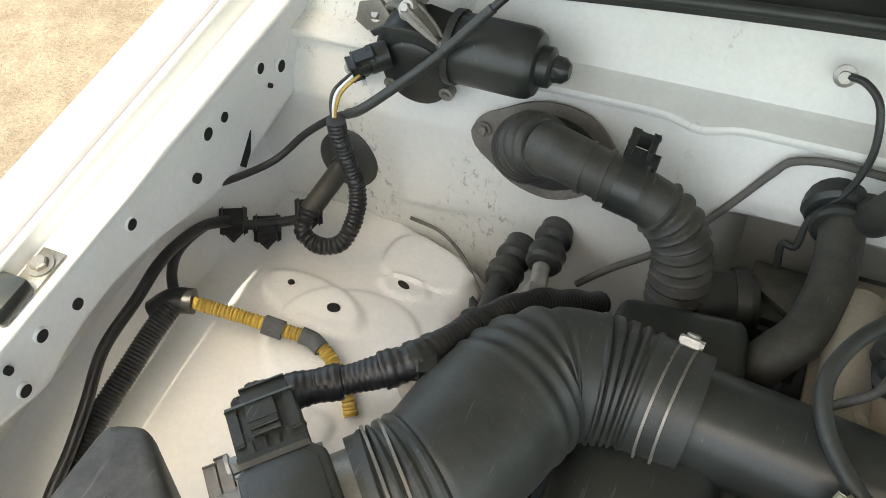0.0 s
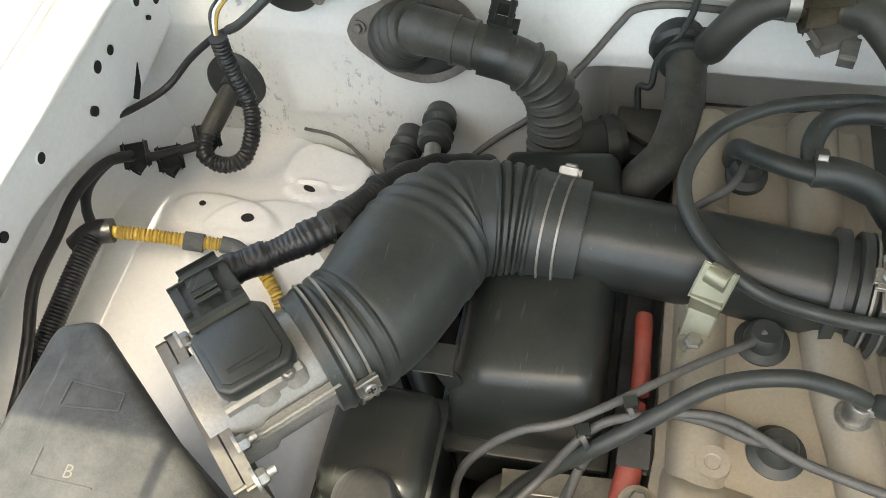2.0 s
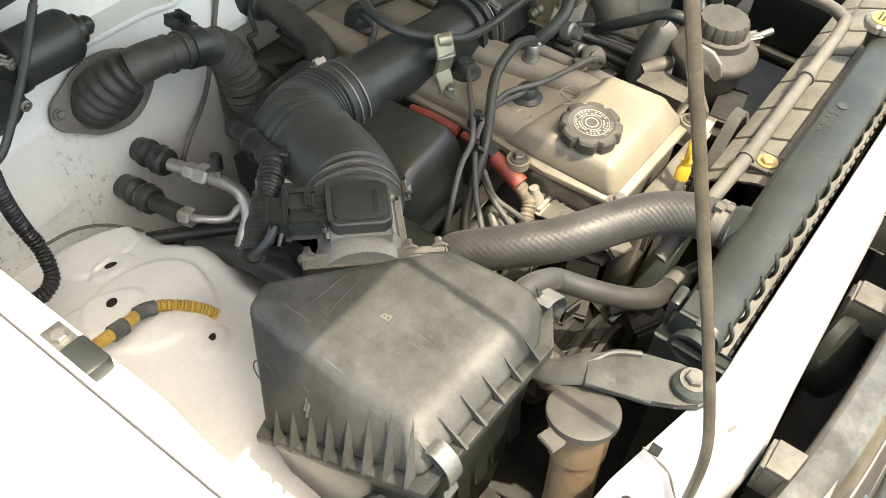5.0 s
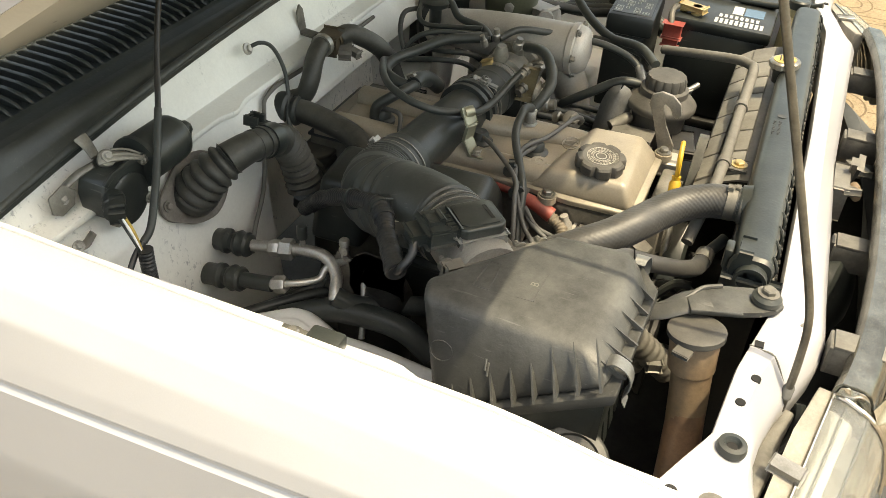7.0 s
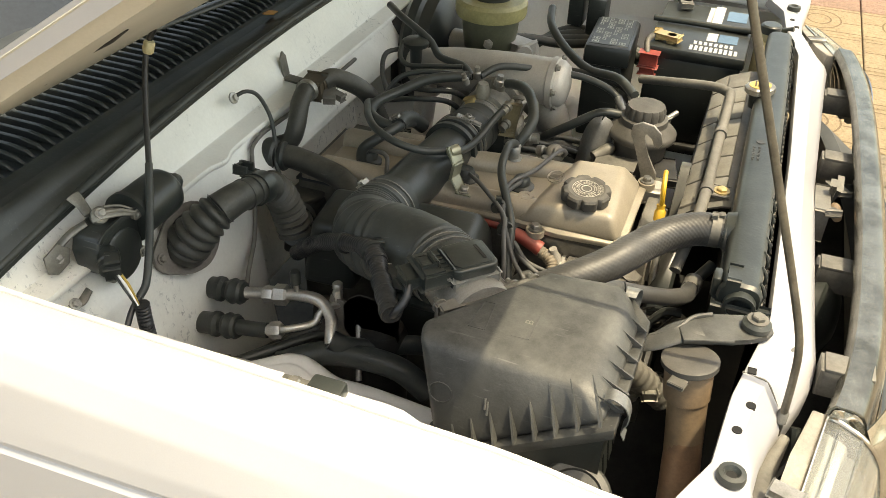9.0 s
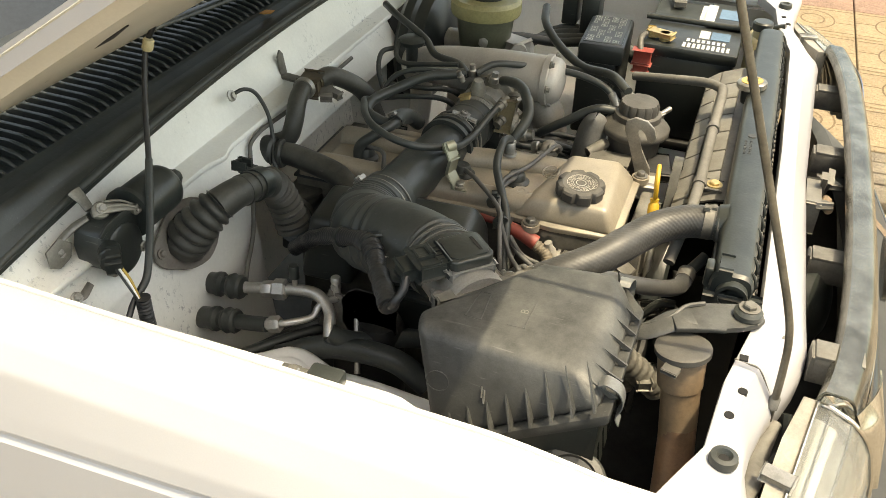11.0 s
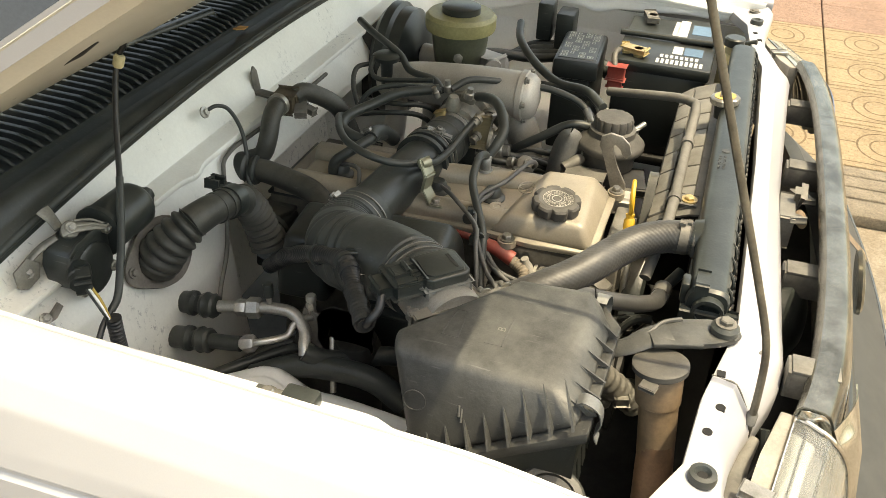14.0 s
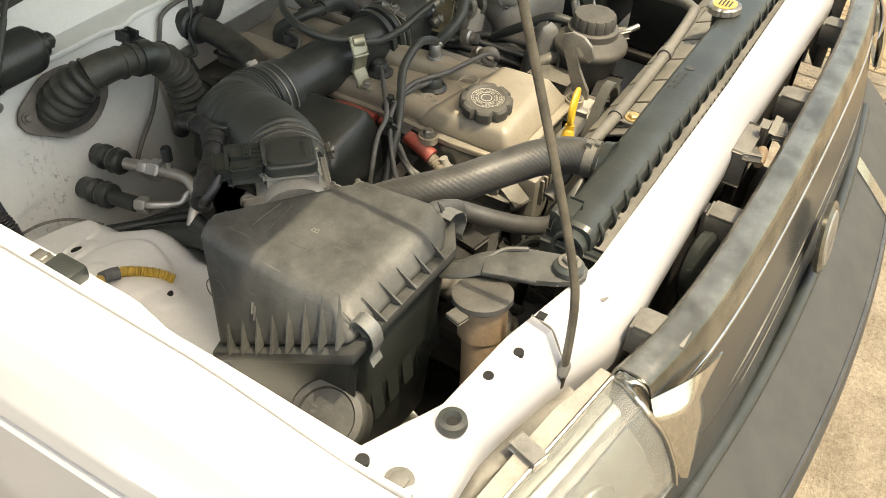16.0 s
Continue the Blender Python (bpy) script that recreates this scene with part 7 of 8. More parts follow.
cable("sleeve", [(0.489, 0.110, 0.771), (0.487, 0.135, 0.773), (0.485, 0.158, 0.776)], 0.011, RUBBER, "", parent=ac, sides=16)
cable("liquid_pipe", [(0.485, 0.160, 0.777), (0.483, 0.186, 0.786), (0.462, 0.216, 0.789), (0.449, 0.221, 0.799), (0.440, 0.230, 0.806), (0.426, 0.240, 0.804)], 0.005, ALU, "", parent=ac, sides=12, n=8)
cable("drier_pipe", [(0.420, 0.243, 0.802), (0.414, 0.256, 0.798), (0.423, 0.267, 0.782), (0.446, 0.278, 0.749), (0.47, 0.288, 0.715)], 0.0045, ALU, "", parent=ac, sides=12, n=8)
for p, d, r, h in (((0.445, 0.134, 0.804), (-0.17, 1, 0.1), 0.0125, 0.012), ((0.442, 0.150, 0.806), (-0.17, 1, 0.1), 0.0155, 0.015), ((0.486, 0.150, 0.776), (-0.1, 1, 0.2), 0.0085, 0.010), ((0.485, 0.164, 0.778), (-0.1, 1, 0.3), 0.0125, 0.014), ((0.422, 0.237, 0.803), (0.1, 0, 1), 0.007, 0.022)):
    bm = B()
    lathe(bm, [(r * 0.8, -0.003), (r, 0), (r, h), (r * 0.8, h + 0.003)], p, d, 6)
    part("union_nut", bm, ALU, ac)
bm = B()
lathe(bm, [(0.004, 0), (0.004, 0.010), (0.0055, 0.012), (0.0055, 0.016)], (0.437, 0.180, 0.818), (0, 0, 1), 12)
part("valve_stem", bm, ALU, ac)
bm = B()
lathe(bm, [(0.0075, 0), (0.0075, 0.018), (0.006, 0.020)], (0.437, 0.180, 0.832), (0, 0, 1), 14)
part("valve_cap", bm, BLACK, ac)
bm = B()
lathe(bm, [(0.007, 0), (0.007, 0.004), (0.0055, 0.006), (0.0075, 0.010), (0.0075, 0.016), (0.006, 0.018)], (0.422, 0.237, 0.820), (0, 0, 1), 14)
part("valve_cap", bm, ALU, ac)
cable("pipe_sleeve", [(0.472, 0.248, 0.780), (0.465, 0.268, 0.768), (0.44, 0.30, 0.755), (0.41, 0.34, 0.75), (0.39, 0.38, 0.74)], 0.014, RUBBER, "", parent=ac, sides=14)
for k in range(3):
    cable("floor_hose", [(0.55 - 0.02 * k, 0.10, 0.735 - 0.012 * k), (0.50 - 0.02 * k, 0.14, 0.735 - 0.01 * k), (0.44 - 0.02 * k, 0.20, 0.742), (0.40, 0.24, 0.735)], 0.008, RUBBER, "dusty black hose low beside the tower", "hose", "low hoses")
hb = thing("holed_bracket", (0.43, 0.28, 0.66), "brown-dusted sheet bracket with a round hole beside the pipes", "bracket")
bm = B()
ring = [(0.430, 0.290 + 0.0175 * math.cos(a), 0.788 + 0.0195 * math.sin(a)) for a in [i * math.pi / 8 for i in range(16)]]
rim_ = [(0.430, 0.290 + k * math.cos(a), 0.788 + k * math.sin(a) * 1.05) for a, k in [(i * math.pi / 8, 0.046 if i % 4 else 0.040) for i in range(16)]]
for dx, order in ((0.0, 1), (-0.003, -1)):
    va, vb = [bm.verts.new((p[0] + dx, p[1], p[2])) for p in ring], [bm.verts.new((p[0] + dx, p[1], p[2])) for p in rim_]
    for i in range(16):
        bm.faces.new((va[i], va[(i + 1) % 16], vb[(i + 1) % 16], vb[i])[::order])
bmesh.ops.bridge_loops(bm, edges=[e for e in bm.edges if e.is_boundary])
part("plate", bm, RUST, hb)
bm = B()
obox(bm, (0.428, 0.235, 0.760), (0, 0.3, 1), (0.110, 0.045, 0.003), 0.001, up=(1, 0, 0))
obox(bm, (0.424, 0.262, 0.700), (0, 0, 1), (0.120, 0.070, 0.003), 0.001, up=(1, 0, 0))
part("leg", bm, RUST, hb)
cable("low_pipe", [(0.50, 0.18, 0.735), (0.475, 0.235, 0.752), (0.468, 0.290, 0.758), (0.462, 0.345, 0.750), (0.46, 0.39, 0.72)], 0.017, RUBBER, "thick dusty black hose behind the air conditioning pipes", "hose", sides=16)
drier = thing("receiver_drier", (0.44, 0.31, 0.65), "grimy dark cylinder behind the pipes", "receiver drier")
bm = B()
lathe(bm, [(0.034, 0.62), (0.036, 0.64), (0.036, 0.76), (0.030, 0.775), (0.012, 0.778)], (0.415, 0.30, 0), sides=28)
part("canister", bm, DARK, drier)

# ---------------------------------------------------------------- wing wiring
cable("wing_cable", [(0.735, 0.52, 0.775), (0.745, 0.473, 0.800), (0.748, 0.430, 0.815), (0.750, 0.395, 0.832), (0.757, 0.350, 0.850), (0.755, 0.300, 0.858), (0.756, 0.262, 0.862), (0.761, 0.225, 0.850), (0.764, 0.190, 0.832), (0.758, 0.165, 0.812)], 0.0055, LOOMBLACK, "black cable along the inner wing", "cable", sides=10)
cable("wing_loom", [(0.735, 0.54, 0.755), (0.745, 0.46, 0.785), (0.752, 0.405, 0.802), (0.752, 0.370, 0.808), (0.750, 0.340, 0.814), (0.748, 0.310, 0.820), (0.744, 0.286, 0.826), (0.742, 0.274, 0.828)], 0.0105, LOOMBLACK, "thick black corrugated loom along the inner wing", "wiring loom", sides=12, step=0.0012, wave=loom(0.0036, 0.0005))
cable("wing_branch", [(0.742, 0.274, 0.828), (0.757, 0.253, 0.838), (0.765, 0.226, 0.840), (0.765, 0.186, 0.828), (0.758, 0.162, 0.810), (0.745, 0.154, 0.800), (0.728, 0.138, 0.792), (0.708, 0.122, 0.788), (0.697, 0.114, 0.794)], 0.0052, LOOMBLACK, "black taped wiring branch with clips", "wiring loom", sides=10)
for at in ((0.757, 0.160, 0.808), (0.733, 0.143, 0.787), (0.698, 0.114, 0.795)):
    bm = B()
    obox(bm, at, (1, 0.6, 0.2), (0.020, 0.014, 0.014), 0.004)
    obox(bm, Vector(at) + Vector((-0.004, 0.006, -0.008)), (0.4, 1, -0.3), (0.016, 0.008, 0.006), 0.002)
    tagged(part("tape_knot", bm, LOOMBLACK), "black tape knot on the wiring", "tape")
bm = B()
sweep(bm, [(0.760, 0.288, 0.820), (0.745, 0.275, 0.828), (0.726, 0.268, 0.827)], 0.012, sides=12)
tagged(part("loom_junction", bm, LOOMBLACK), "black taped junction of the wing looms", "wiring loom")
yl = thing("yellow_loom", (0.65, 0.255, 0.79), "yellow corrugated loom with grey tape wraps over the tower", "wiring loom")
YP = [(0.730, 0.270, 0.827), (0.712, 0.266, 0.822), (0.682, 0.260, 0.813), (0.646, 0.255, 0.804)] + [(x, y, tower_z(x, y) + 0.0055 + h) for x, y, h in ((0.616, 0.252, 0.006), (0.592, 0.262, 0.001), (0.570, 0.282, 0.0), (0.560, 0.296, -0.001))]
cable("tube", YP, 0.0062, YELLOW, "", parent=yl, sides=12, step=0.0014, wave=loom(0.0036, 0.0007))
GREYTAPE = material("grey_cloth_tape", (0.13, 0.14, 0.15), 0.9, dark=0.6, grain=400, blotch=60, bump=0.5)
cable("tape_wrap", [(0.663, 0.2575, 0.808), (0.653, 0.256, 0.805), (0.645, 0.255, 0.8025)], 0.0092, GREYTAPE, "", parent=yl, sides=10)
cable("tape_wrap", [(0.628, 0.2530, 0.8025), (0.616, 0.252, tower_z(0.616, 0.252) + 0.0115), (0.606, 0.256, tower_z(0.606, 0.256) + 0.009)], 0.0082, GREYTAPE, "", parent=yl, sides=10)
cable("hose_sleeve", [(0.640, 0.0915, 0.928), (0.624, 0.091, 0.938), (0.595, 0.078, 0.960), (0.561, 0.060, 0.987), (0.517, 0.035, 1.03)], 0.0047, RUBBER, "black rubber sleeve over the washer hose", "hose sleeve", sides=12)
cable("washer_tube", [(0.778, 0.216, 0.884), (0.764, 0.205, 0.888), (0.750, 0.186, 0.886), (0.735, 0.150, 0.872), (0.715, 0.118, 0.870), (0.690, 0.098, 0.892), (0.665, 0.092, 0.912), (0.651, 0.090, 0.921), (0.624, 0.091, 0.938), (0.595, 0.078, 0.960), (0.561, 0.060, 0.987), (0.517, 0.035, 1.03), (0.47, 0.005, 1.075), (0.435, -0.008, 1.135), (0.428, 0.004, 1.165), (0.425, 0.022, 1.205)],
      0.0037, LOOMBLACK, "black washer hose from the wing up to the bonnet", "hose", sides=10)
cable("harness_clip_wire", [(0.612, 0.058, 0.757), (0.573, 0.066, 0.758), (0.540, 0.085, 0.752), (0.512, 0.110, 0.735)], 0.002, TAN, "thin rusty wire along the tower seam", "wire")
bm = B()
lathe(bm, [(0.0058, -0.008), (0.0072, -0.006), (0.0072, 0.006), (0.0058, 0.008)], (0.433, -0.004, 1.143), (-0.1, 0.3, 1), 14)
sweep(bm, [(0.433, -0.004, 1.143), (0.424, -0.010, 1.146)], 0.0035, sides=8, n=3)
tagged(part("hose_joiner", bm, CREAM), "small cream plastic joiner in the washer hose", "hose joiner")

# added loom bundle that darkens the pale left inner wing
for k in range(4):
    o = k * 0.016
    cable("filler_loom", [(-0.46 - o, 0.10, 0.80 + 0.4 * o), (-0.53 - o, 0.20, 0.84 - o), (-0.57 - o, 0.30, 0.83 + 0.3 * o), (-0.58 - o, 0.40, 0.84), (-0.62, 0.47 + o, 0.80)], 0.011, RUBBER, "black taped loom bundle added to darken the inner wing", "wiring loom", "wing harness")

# ---------------------------------------------------------------- front end
rod = thing("bonnet_stay", (0.52, 0.825, 0.93), "thin dull steel rod propping up the bonnet", "stay rod")
bm = B()
sweep(bm, [(0.5390, 0.8120, 0.890), (0.5380, 0.8122, 0.925), (0.5355, 0.8110, 0.960), (0.5325, 0.8080, 0.995), (0.5280, 0.8005, 1.025), (0.5215, 0.7775, 1.0875), (0.5141, 0.7260, 1.223), (0.5108, 0.6750, 1.359), (0.506, 0.600, 1.56), (0.505, 0.592, 1.582)], 0.0042, sides=10)
part("stay_rod", bm, RODSTEEL, rod)
bm = B()
lathe(bm, [(0.0058, -0.006), (0.0060, 0.006), (0.0046, 0.009)], (0.5383, 0.8122, 0.914), (-0.25, 0.05, 1), 16)
part("rod_grommet", bm, TAN, rod)


def hole(at, axis, r, square=False, rim=True, long=1.0):
    """A raised black disc for the shade in a panel hole, with a pressed lip."""
    bm = B()
    lathe(bm, [(r, -0.004), (r, 0.0016)], at, axis, 4 if square else 18)
    part("hole_shade_patch", bm, HOLE, body)
    if rim:
        bm = B()
        band(bm, Vector(at), axis, r, 0.0030, 0.0012 if r < 0.008 else 0.002, 20)
        part("hole_lip", bm, WHITE_BAY, body)


def cross_at(x, y):
    """A point of the crossmember's top and the way up from it."""
    u = (0.76 - x) / 1.52
    v = min(range(20, 280), key=lambda q: abs(cf(u, q / 300)[1] - y)) / 300
    a, b = Vector(cf(u, v - 0.02)), Vector(cf(u, v + 0.02))
    n = Vector((0, a.z - b.z, b.y - a.y)).normalized()
    return Vector(cf(u, v)) + n * 0.0012, n


for x, y in ((0.569, 0.776), (0.609, 0.766), (-0.569, 0.776), (-0.609, 0.766)):
    hole(*cross_at(x, y), 0.0050, rim=False)
at, n = cross_at(0.516, 0.773)
bm = B()
obox(bm, at, (1, 0, 0), (0.009, 0.008, 0.003), 0.0006, up=tuple(n))
part("hole_shade_patch", bm, HOLE, body)
hole((0.746, 0.724, 0.9490), (0, 0, 1), 0.006, rim=False)
# weld seam, and a raised grey oval for the shade of a dent
bm = B()
sweep(bm, [(x, y, cross_z(x, y) + 0.0004) for x, y in ((0.519, 0.764), (0.522, 0.775), (0.526, 0.790), (0.531, 0.806))], 0.0013, sides=6, n=4)
part("seam_line", bm, GRIME, body)
bm = B()
slab(bm, [(0.45 + 0.010 * math.cos(a), 0.812 + 0.004 * math.sin(a), cross_z(0.45, 0.812) + 0.0004 - 0.0018 * math.sin(a)) for a in [i * math.pi / 8 for i in range(16)]], (0, 0, 0.0006))
part("dent_shade", bm, GRIME, body)
# flat black patch for the shade in an opening of the rail
bm = B()
slab(bm, [(0.7425, 0.113, 0.897), (0.7425, 0.142, 0.876), (0.7425, 0.136, 0.868), (0.7425, 0.123, 0.877)], (-0.004, 0, 0))
part("opening_shade_patch", bm, HOLE, body)
WN = (-1, 0, 0)
for y, z, r in ((0.075, 0.942, 0.0055), (0.045, 0.921, 0.0062), (0.067, 0.914, 0.0025), (0.140, 0.938, 0.0050), (0.166, 0.941, 0.0062), (0.196, 0.914, 0.0050), (0.278, 0.943, 0.0052),
                (0.354, 0.933, 0.0050), (0.391, 0.942, 0.0055), (0.425, 0.945, 0.0036), (0.426, 0.918, 0.0055), (0.47, 0.935, 0.005)):
    hole((0.7392, y, z), WN, r, rim=r > 0.0051)


def slot_hole(x, y, a, b, turn):
    """A long black patch for the shade in a hole of the tower's top."""
    bm = B()
    slab(bm, [(x + a * math.cos(w) * math.cos(turn) - b * math.sin(w) * math.sin(turn), y + a * math.cos(w) * math.sin(turn) + b * math.sin(w) * math.cos(turn), tower_z(x, y) - 0.002) for w in [i * math.pi / 10 for i in range(20)]], (0, 0, 0.0034))
    part("hole_shade_patch", bm, HOLE, body)


slot_hole(0.6252, 0.2025, 0.0068, 0.0052, 0.1)
slot_hole(0.5819, 0.1410, 0.0075, 0.0036, -0.35)
slot_hole(0.6836, 0.1860, 0.0036, 0.0032, 0.0)
slot_hole(0.592, 0.325, 0.0055, 0.0035, 0.4)
hole((0.340, 0.002, 0.9412), (0, 0, 1), 0.0065)
# rubber stop and fender bolt, bonnet bump stop
for sx in (1, -1):
    st = thing("bonnet_stop", (sx * 0.673, 0.766, 0.945), "round black rubber bonnet stop", "rubber stop", "bonnet stops")
    bm = B()
    lathe(bm, [(0.0135, 0), (0.014, 0.004), (0.0128, 0.009), (0.008, 0.010), (0.005, 0.005)], (sx * 0.673, 0.766, 0.945), sides=28)
    part("rubber", bm, RUBBER, st)
    bm = B()
    lathe(bm, [(0.005, 0.003), (0.005, 0.0055)], (sx * 0.673, 0.766, 0.945), sides=12)
    part("centre_shade_disc", bm, HOLE, st)
    part("wing_bolt", bolt((sx * 0.746, 0.760, 0.9490), r=0.0085, h=0.004), TAN, body, "rusty wing bolt")
    bs = thing("wing_bumper", (sx * 0.748, 0.381, 0.985), "black rubber bumper block screwed to the wing rail", "rubber bumper", "wing bumpers")
    bm = B()
    box(bm, (sx * 0.749 - 0.013, 0.374, 0.9765), (sx * 0.749 + 0.0125, 0.410, 0.994), 0.004)
    part("block", bm, BLACK, bs)
    bm = B()
    box(bm, (sx * 0.747 - 0.011, 0.340, 0.9765), (sx * 0.747 + 0.011, 0.378, 0.9800), 0.001)
    part("plate", bm, STEEL, bs)
    part("bolt", bolt((sx * 0.747, 0.356, 0.9805), r=0.007, h=0.006), STEEL, bs)

# washer bottle filler
wf_ = thing("washer_filler", (0.54, 0.72, 0.70), "brown stained plastic washer filler neck with a black cap", "filler neck")
AMBER = material("stained_amber_plastic", (0.29, 0.205, 0.130), 0.45, dark=0.6, grain=60, blotch=18, bump=0.15, dust=0.3)
bm = B()
sweep(bm, [(0.575, 0.735, 0.70), (0.548, 0.730, 0.78), (0.530, 0.721, 0.86), (0.521, 0.712, 0.928)], [0.020, 0.0205, 0.0215, 0.0225], sides=24)
lathe(bm, [(0.022, -0.035), (0.0255, -0.032), (0.0265, 0.0), (0.0265, 0.006)], (0.5205, 0.711, 0.928), (-0.1, -0.12, 1), 28)
neck = part("neck", bm, AMBER, wf_)
REDDISH = material("red_brown_wet_plastic", (0.27, 0.160, 0.100), 0.32, dark=0.55, grain=80, blotch=26, bump=0.2, dust=0.25, dust_colour=(0.36, 0.27, 0.19))
bm = B()
sweep(bm, [(0.5760, 0.735, 0.70), (0.5490, 0.730, 0.78), (0.5400, 0.7265, 0.815), (0.5340, 0.7235, 0.845)], [0.0210, 0.0218, 0.0222, 0.0205], sides=24)
part("neck_sleeve", bm, REDDISH, neck, "red-brown stained lower neck")
bm = B()
lathe(bm, [(0.029, 0.0), (0.031, 0.002), (0.031, 0.008), (0.0285, 0.0095), (0.012, 0.009)], (0.5198, 0.7105, 0.936), (-0.1, -0.12, 1), 36)
obox(bm, (0.555, 0.702, 0.938), (1, -0.3, 0), (0.014, 0.016, 0.004), 0.001)
wc = part("cap", bm, DUSTCAP, wf_, "dusty black snap cap")

# inlet duct strap bolted to the crossmember
sp = thing("duct_bracket", (0.44, 0.74, 0.93), "dusty black moulded bracket bolted to the crossmember", "bracket")
bm = B()
slab(bm, [(x, y, 0.9485) for x, y in ((0.483, 0.690), (0.462, 0.700), (0.446, 0.719), (0.434, 0.752), (0.431, 0.774), (0.438, 0.786), (0.452, 0.790), (0.464, 0.784), (0.472, 0.768), (0.486, 0.750), (0.496, 0.718), (0.504, 0.698))], (0, 0, 0.0065), 0.002)
sweep(bm, [(0.474, 0.712, 0.952), (0.486, 0.690, 0.948), (0.497, 0.672, 0.940), (0.500, 0.652, 0.930)], [0.019, 0.017, 0.014, 0.011], sides=16, n=6, flat=0.30)
sweep(bm, [(0.448, 0.722, 0.9555), (0.462, 0.703, 0.956), (0.480, 0.690, 0.951), (0.490, 0.672, 0.943), (0.490, 0.655, 0.934)], 0.0030, sides=8, n=6)
part("arm", bm, BLACK_DUSTY, sp)
bm = B()
lathe(bm, [(0.016, 0), (0.016, 0.006), (0.012, 0.010)], (0.452, 0.770, 0.956), sides=24)
part("rubber_bush", bm, RUBBER, sp)
part("bolt", bolt((0.452, 0.770, 0.966), r=0.008, h=0.007), GRIME, sp)

SATINBLACK = material("satin_dark_grey", (0.030, 0.031, 0.031), 0.24, dark=0.9, grain=400, blotch=5, bump=0.03, dust=0.10, speck=0.05)
# grille
grille = thing("front_grille", (0, 0.93, 0.66), "front grille with a scratched chrome top bar and dark face", "grille")


def bar_y(x):
    return 0.892 - 0.012 * (x / 0.5) ** 2 - 0.022 * abs(x / 0.53) ** 5


bm = B()


def gr(u, v):
    x = 0.522 - u * 1.044
    p = curve_at([(0, (0, -0.002, 0.918)), (0.07, (0, 0.0, 0.9285)), (0.11, (0, 0.003, 0.9310)), (0.48, (0, 0.0235, 0.9295)), (0.56, (0, 0.0285, 0.9265)), (0.64, (0, 0.0325, 0.9200)), (0.84, (0, 0.040, 0.898)), (1, (0, 0.043, 0.874))], v)
    return (x, bar_y(x) + p.y, p.z)


sheet(bm, gr, 60, 18, 0.003)
bar_ = part("chrome_bar", bm, CHROME, grille, "scratched and pitted chrome top bar")
bm = B()
sweep(bm, [tuple(Vector(gr(k / 16, 0.93)) + Vector((0, 0.001, 0))) for k in range(17)], 0.0042, sides=10, n=3)
part("bar_lip", bm, BRIGHT, bar_, "clean bright lower lip")
for sx in (1, -1):
    bm = B()
    slab(bm, [(sx * 0.519, gr(0.003, v / 12)[1], gr(0.003, v / 12)[2] - 0.001) for v in range(13)], (sx * 0.0035, 0, 0), 0.0008)
    part("bar_end", bm, BRIGHT, grille)
bm = B()


def gf2(u, v):
    x = 0.50 - u * 1.0
    p = curve_at([(0, (0, 0.038, 0.890)), (0.35, (0, 0.058, 0.82)), (1, (0, 0.080, 0.715))], v)
    return (x, bar_y(x) + p.y, p.z)


sheet(bm, gf2, 40, 12, 0.003)
part("grille_face", bm, SATINBLACK, grille, "smooth dark grey grille face")
for zz, w, gm in ((0.790, 0.0036, STAINED), (0.774, 0.0055, DARK), (0.758, 0.0036, STAINED)):
    bm = B()
    sweep(bm, [(x, bar_y(x) + 0.059 + 0.02 * (0.82 - zz) / 0.105, zz) for x in (0.47, 0.3, 0.1, -0.1, -0.3, -0.47)], w, sides=8, n=4)
    part("grille_trim", bm, gm, grille)
for sx in (1, -1):
    bm = B()

    def corner(u, v, sx=sx):
        a = curve_at([(0, (0.524, 0.895, 0.912)), (0.25, (0.531, 0.906, 0.894)), (0.5, (0.523, 0.919, 0.868)), (0.8, (0.511, 0.932, 0.822)), (1, (0.499, 0.941, 0.790))], v)
        b = curve_at([(0, (0.400, 0.932, 0.884)), (0.25, (0.462, 0.932, 0.878)), (0.5, (0.457, 0.941, 0.846)), (0.8, (0.468, 0.945, 0.806)), (1, (0.492, 0.944, 0.786))], v)
        p = a.lerp(b, u)
        return (sx * p.x, p.y + 0.008 * math.sin(math.pi * u), p.z + 0.004 * math.sin(math.pi * u))
    sheet(bm, corner, 16, 16, 0.002 * sx)
    part("chrome_corner", bm, BRIGHT, grille, "bright curved corner of the grille")
bm = B()
sweep(bm, [(0.49, 0.955, 0.712), (0.25, 0.978, 0.705), (0, 0.985, 0.703), (-0.25, 0.978, 0.705), (-0.49, 0.955, 0.712)], 0.010, sides=10)
part("lower_bar", bm, BLACK, grille)
bm = B()
lathe(bm, [(0.050, 0), (0.052, 0.006), (0.046, 0.010), (0.030, 0.008)], (0.018, 0.978, 0.785), (0, 1, 0.2), 36)
bd = part("round_badge", bm, CHROME, grille, "plain round chrome badge")
bm = B()
lathe(bm, [(0.040, 0.009), (0.038, 0.0112)], (0.018, 0.978, 0.785), (0, 1, 0.2), 36)
part("badge_field", bm, STEEL, bd)
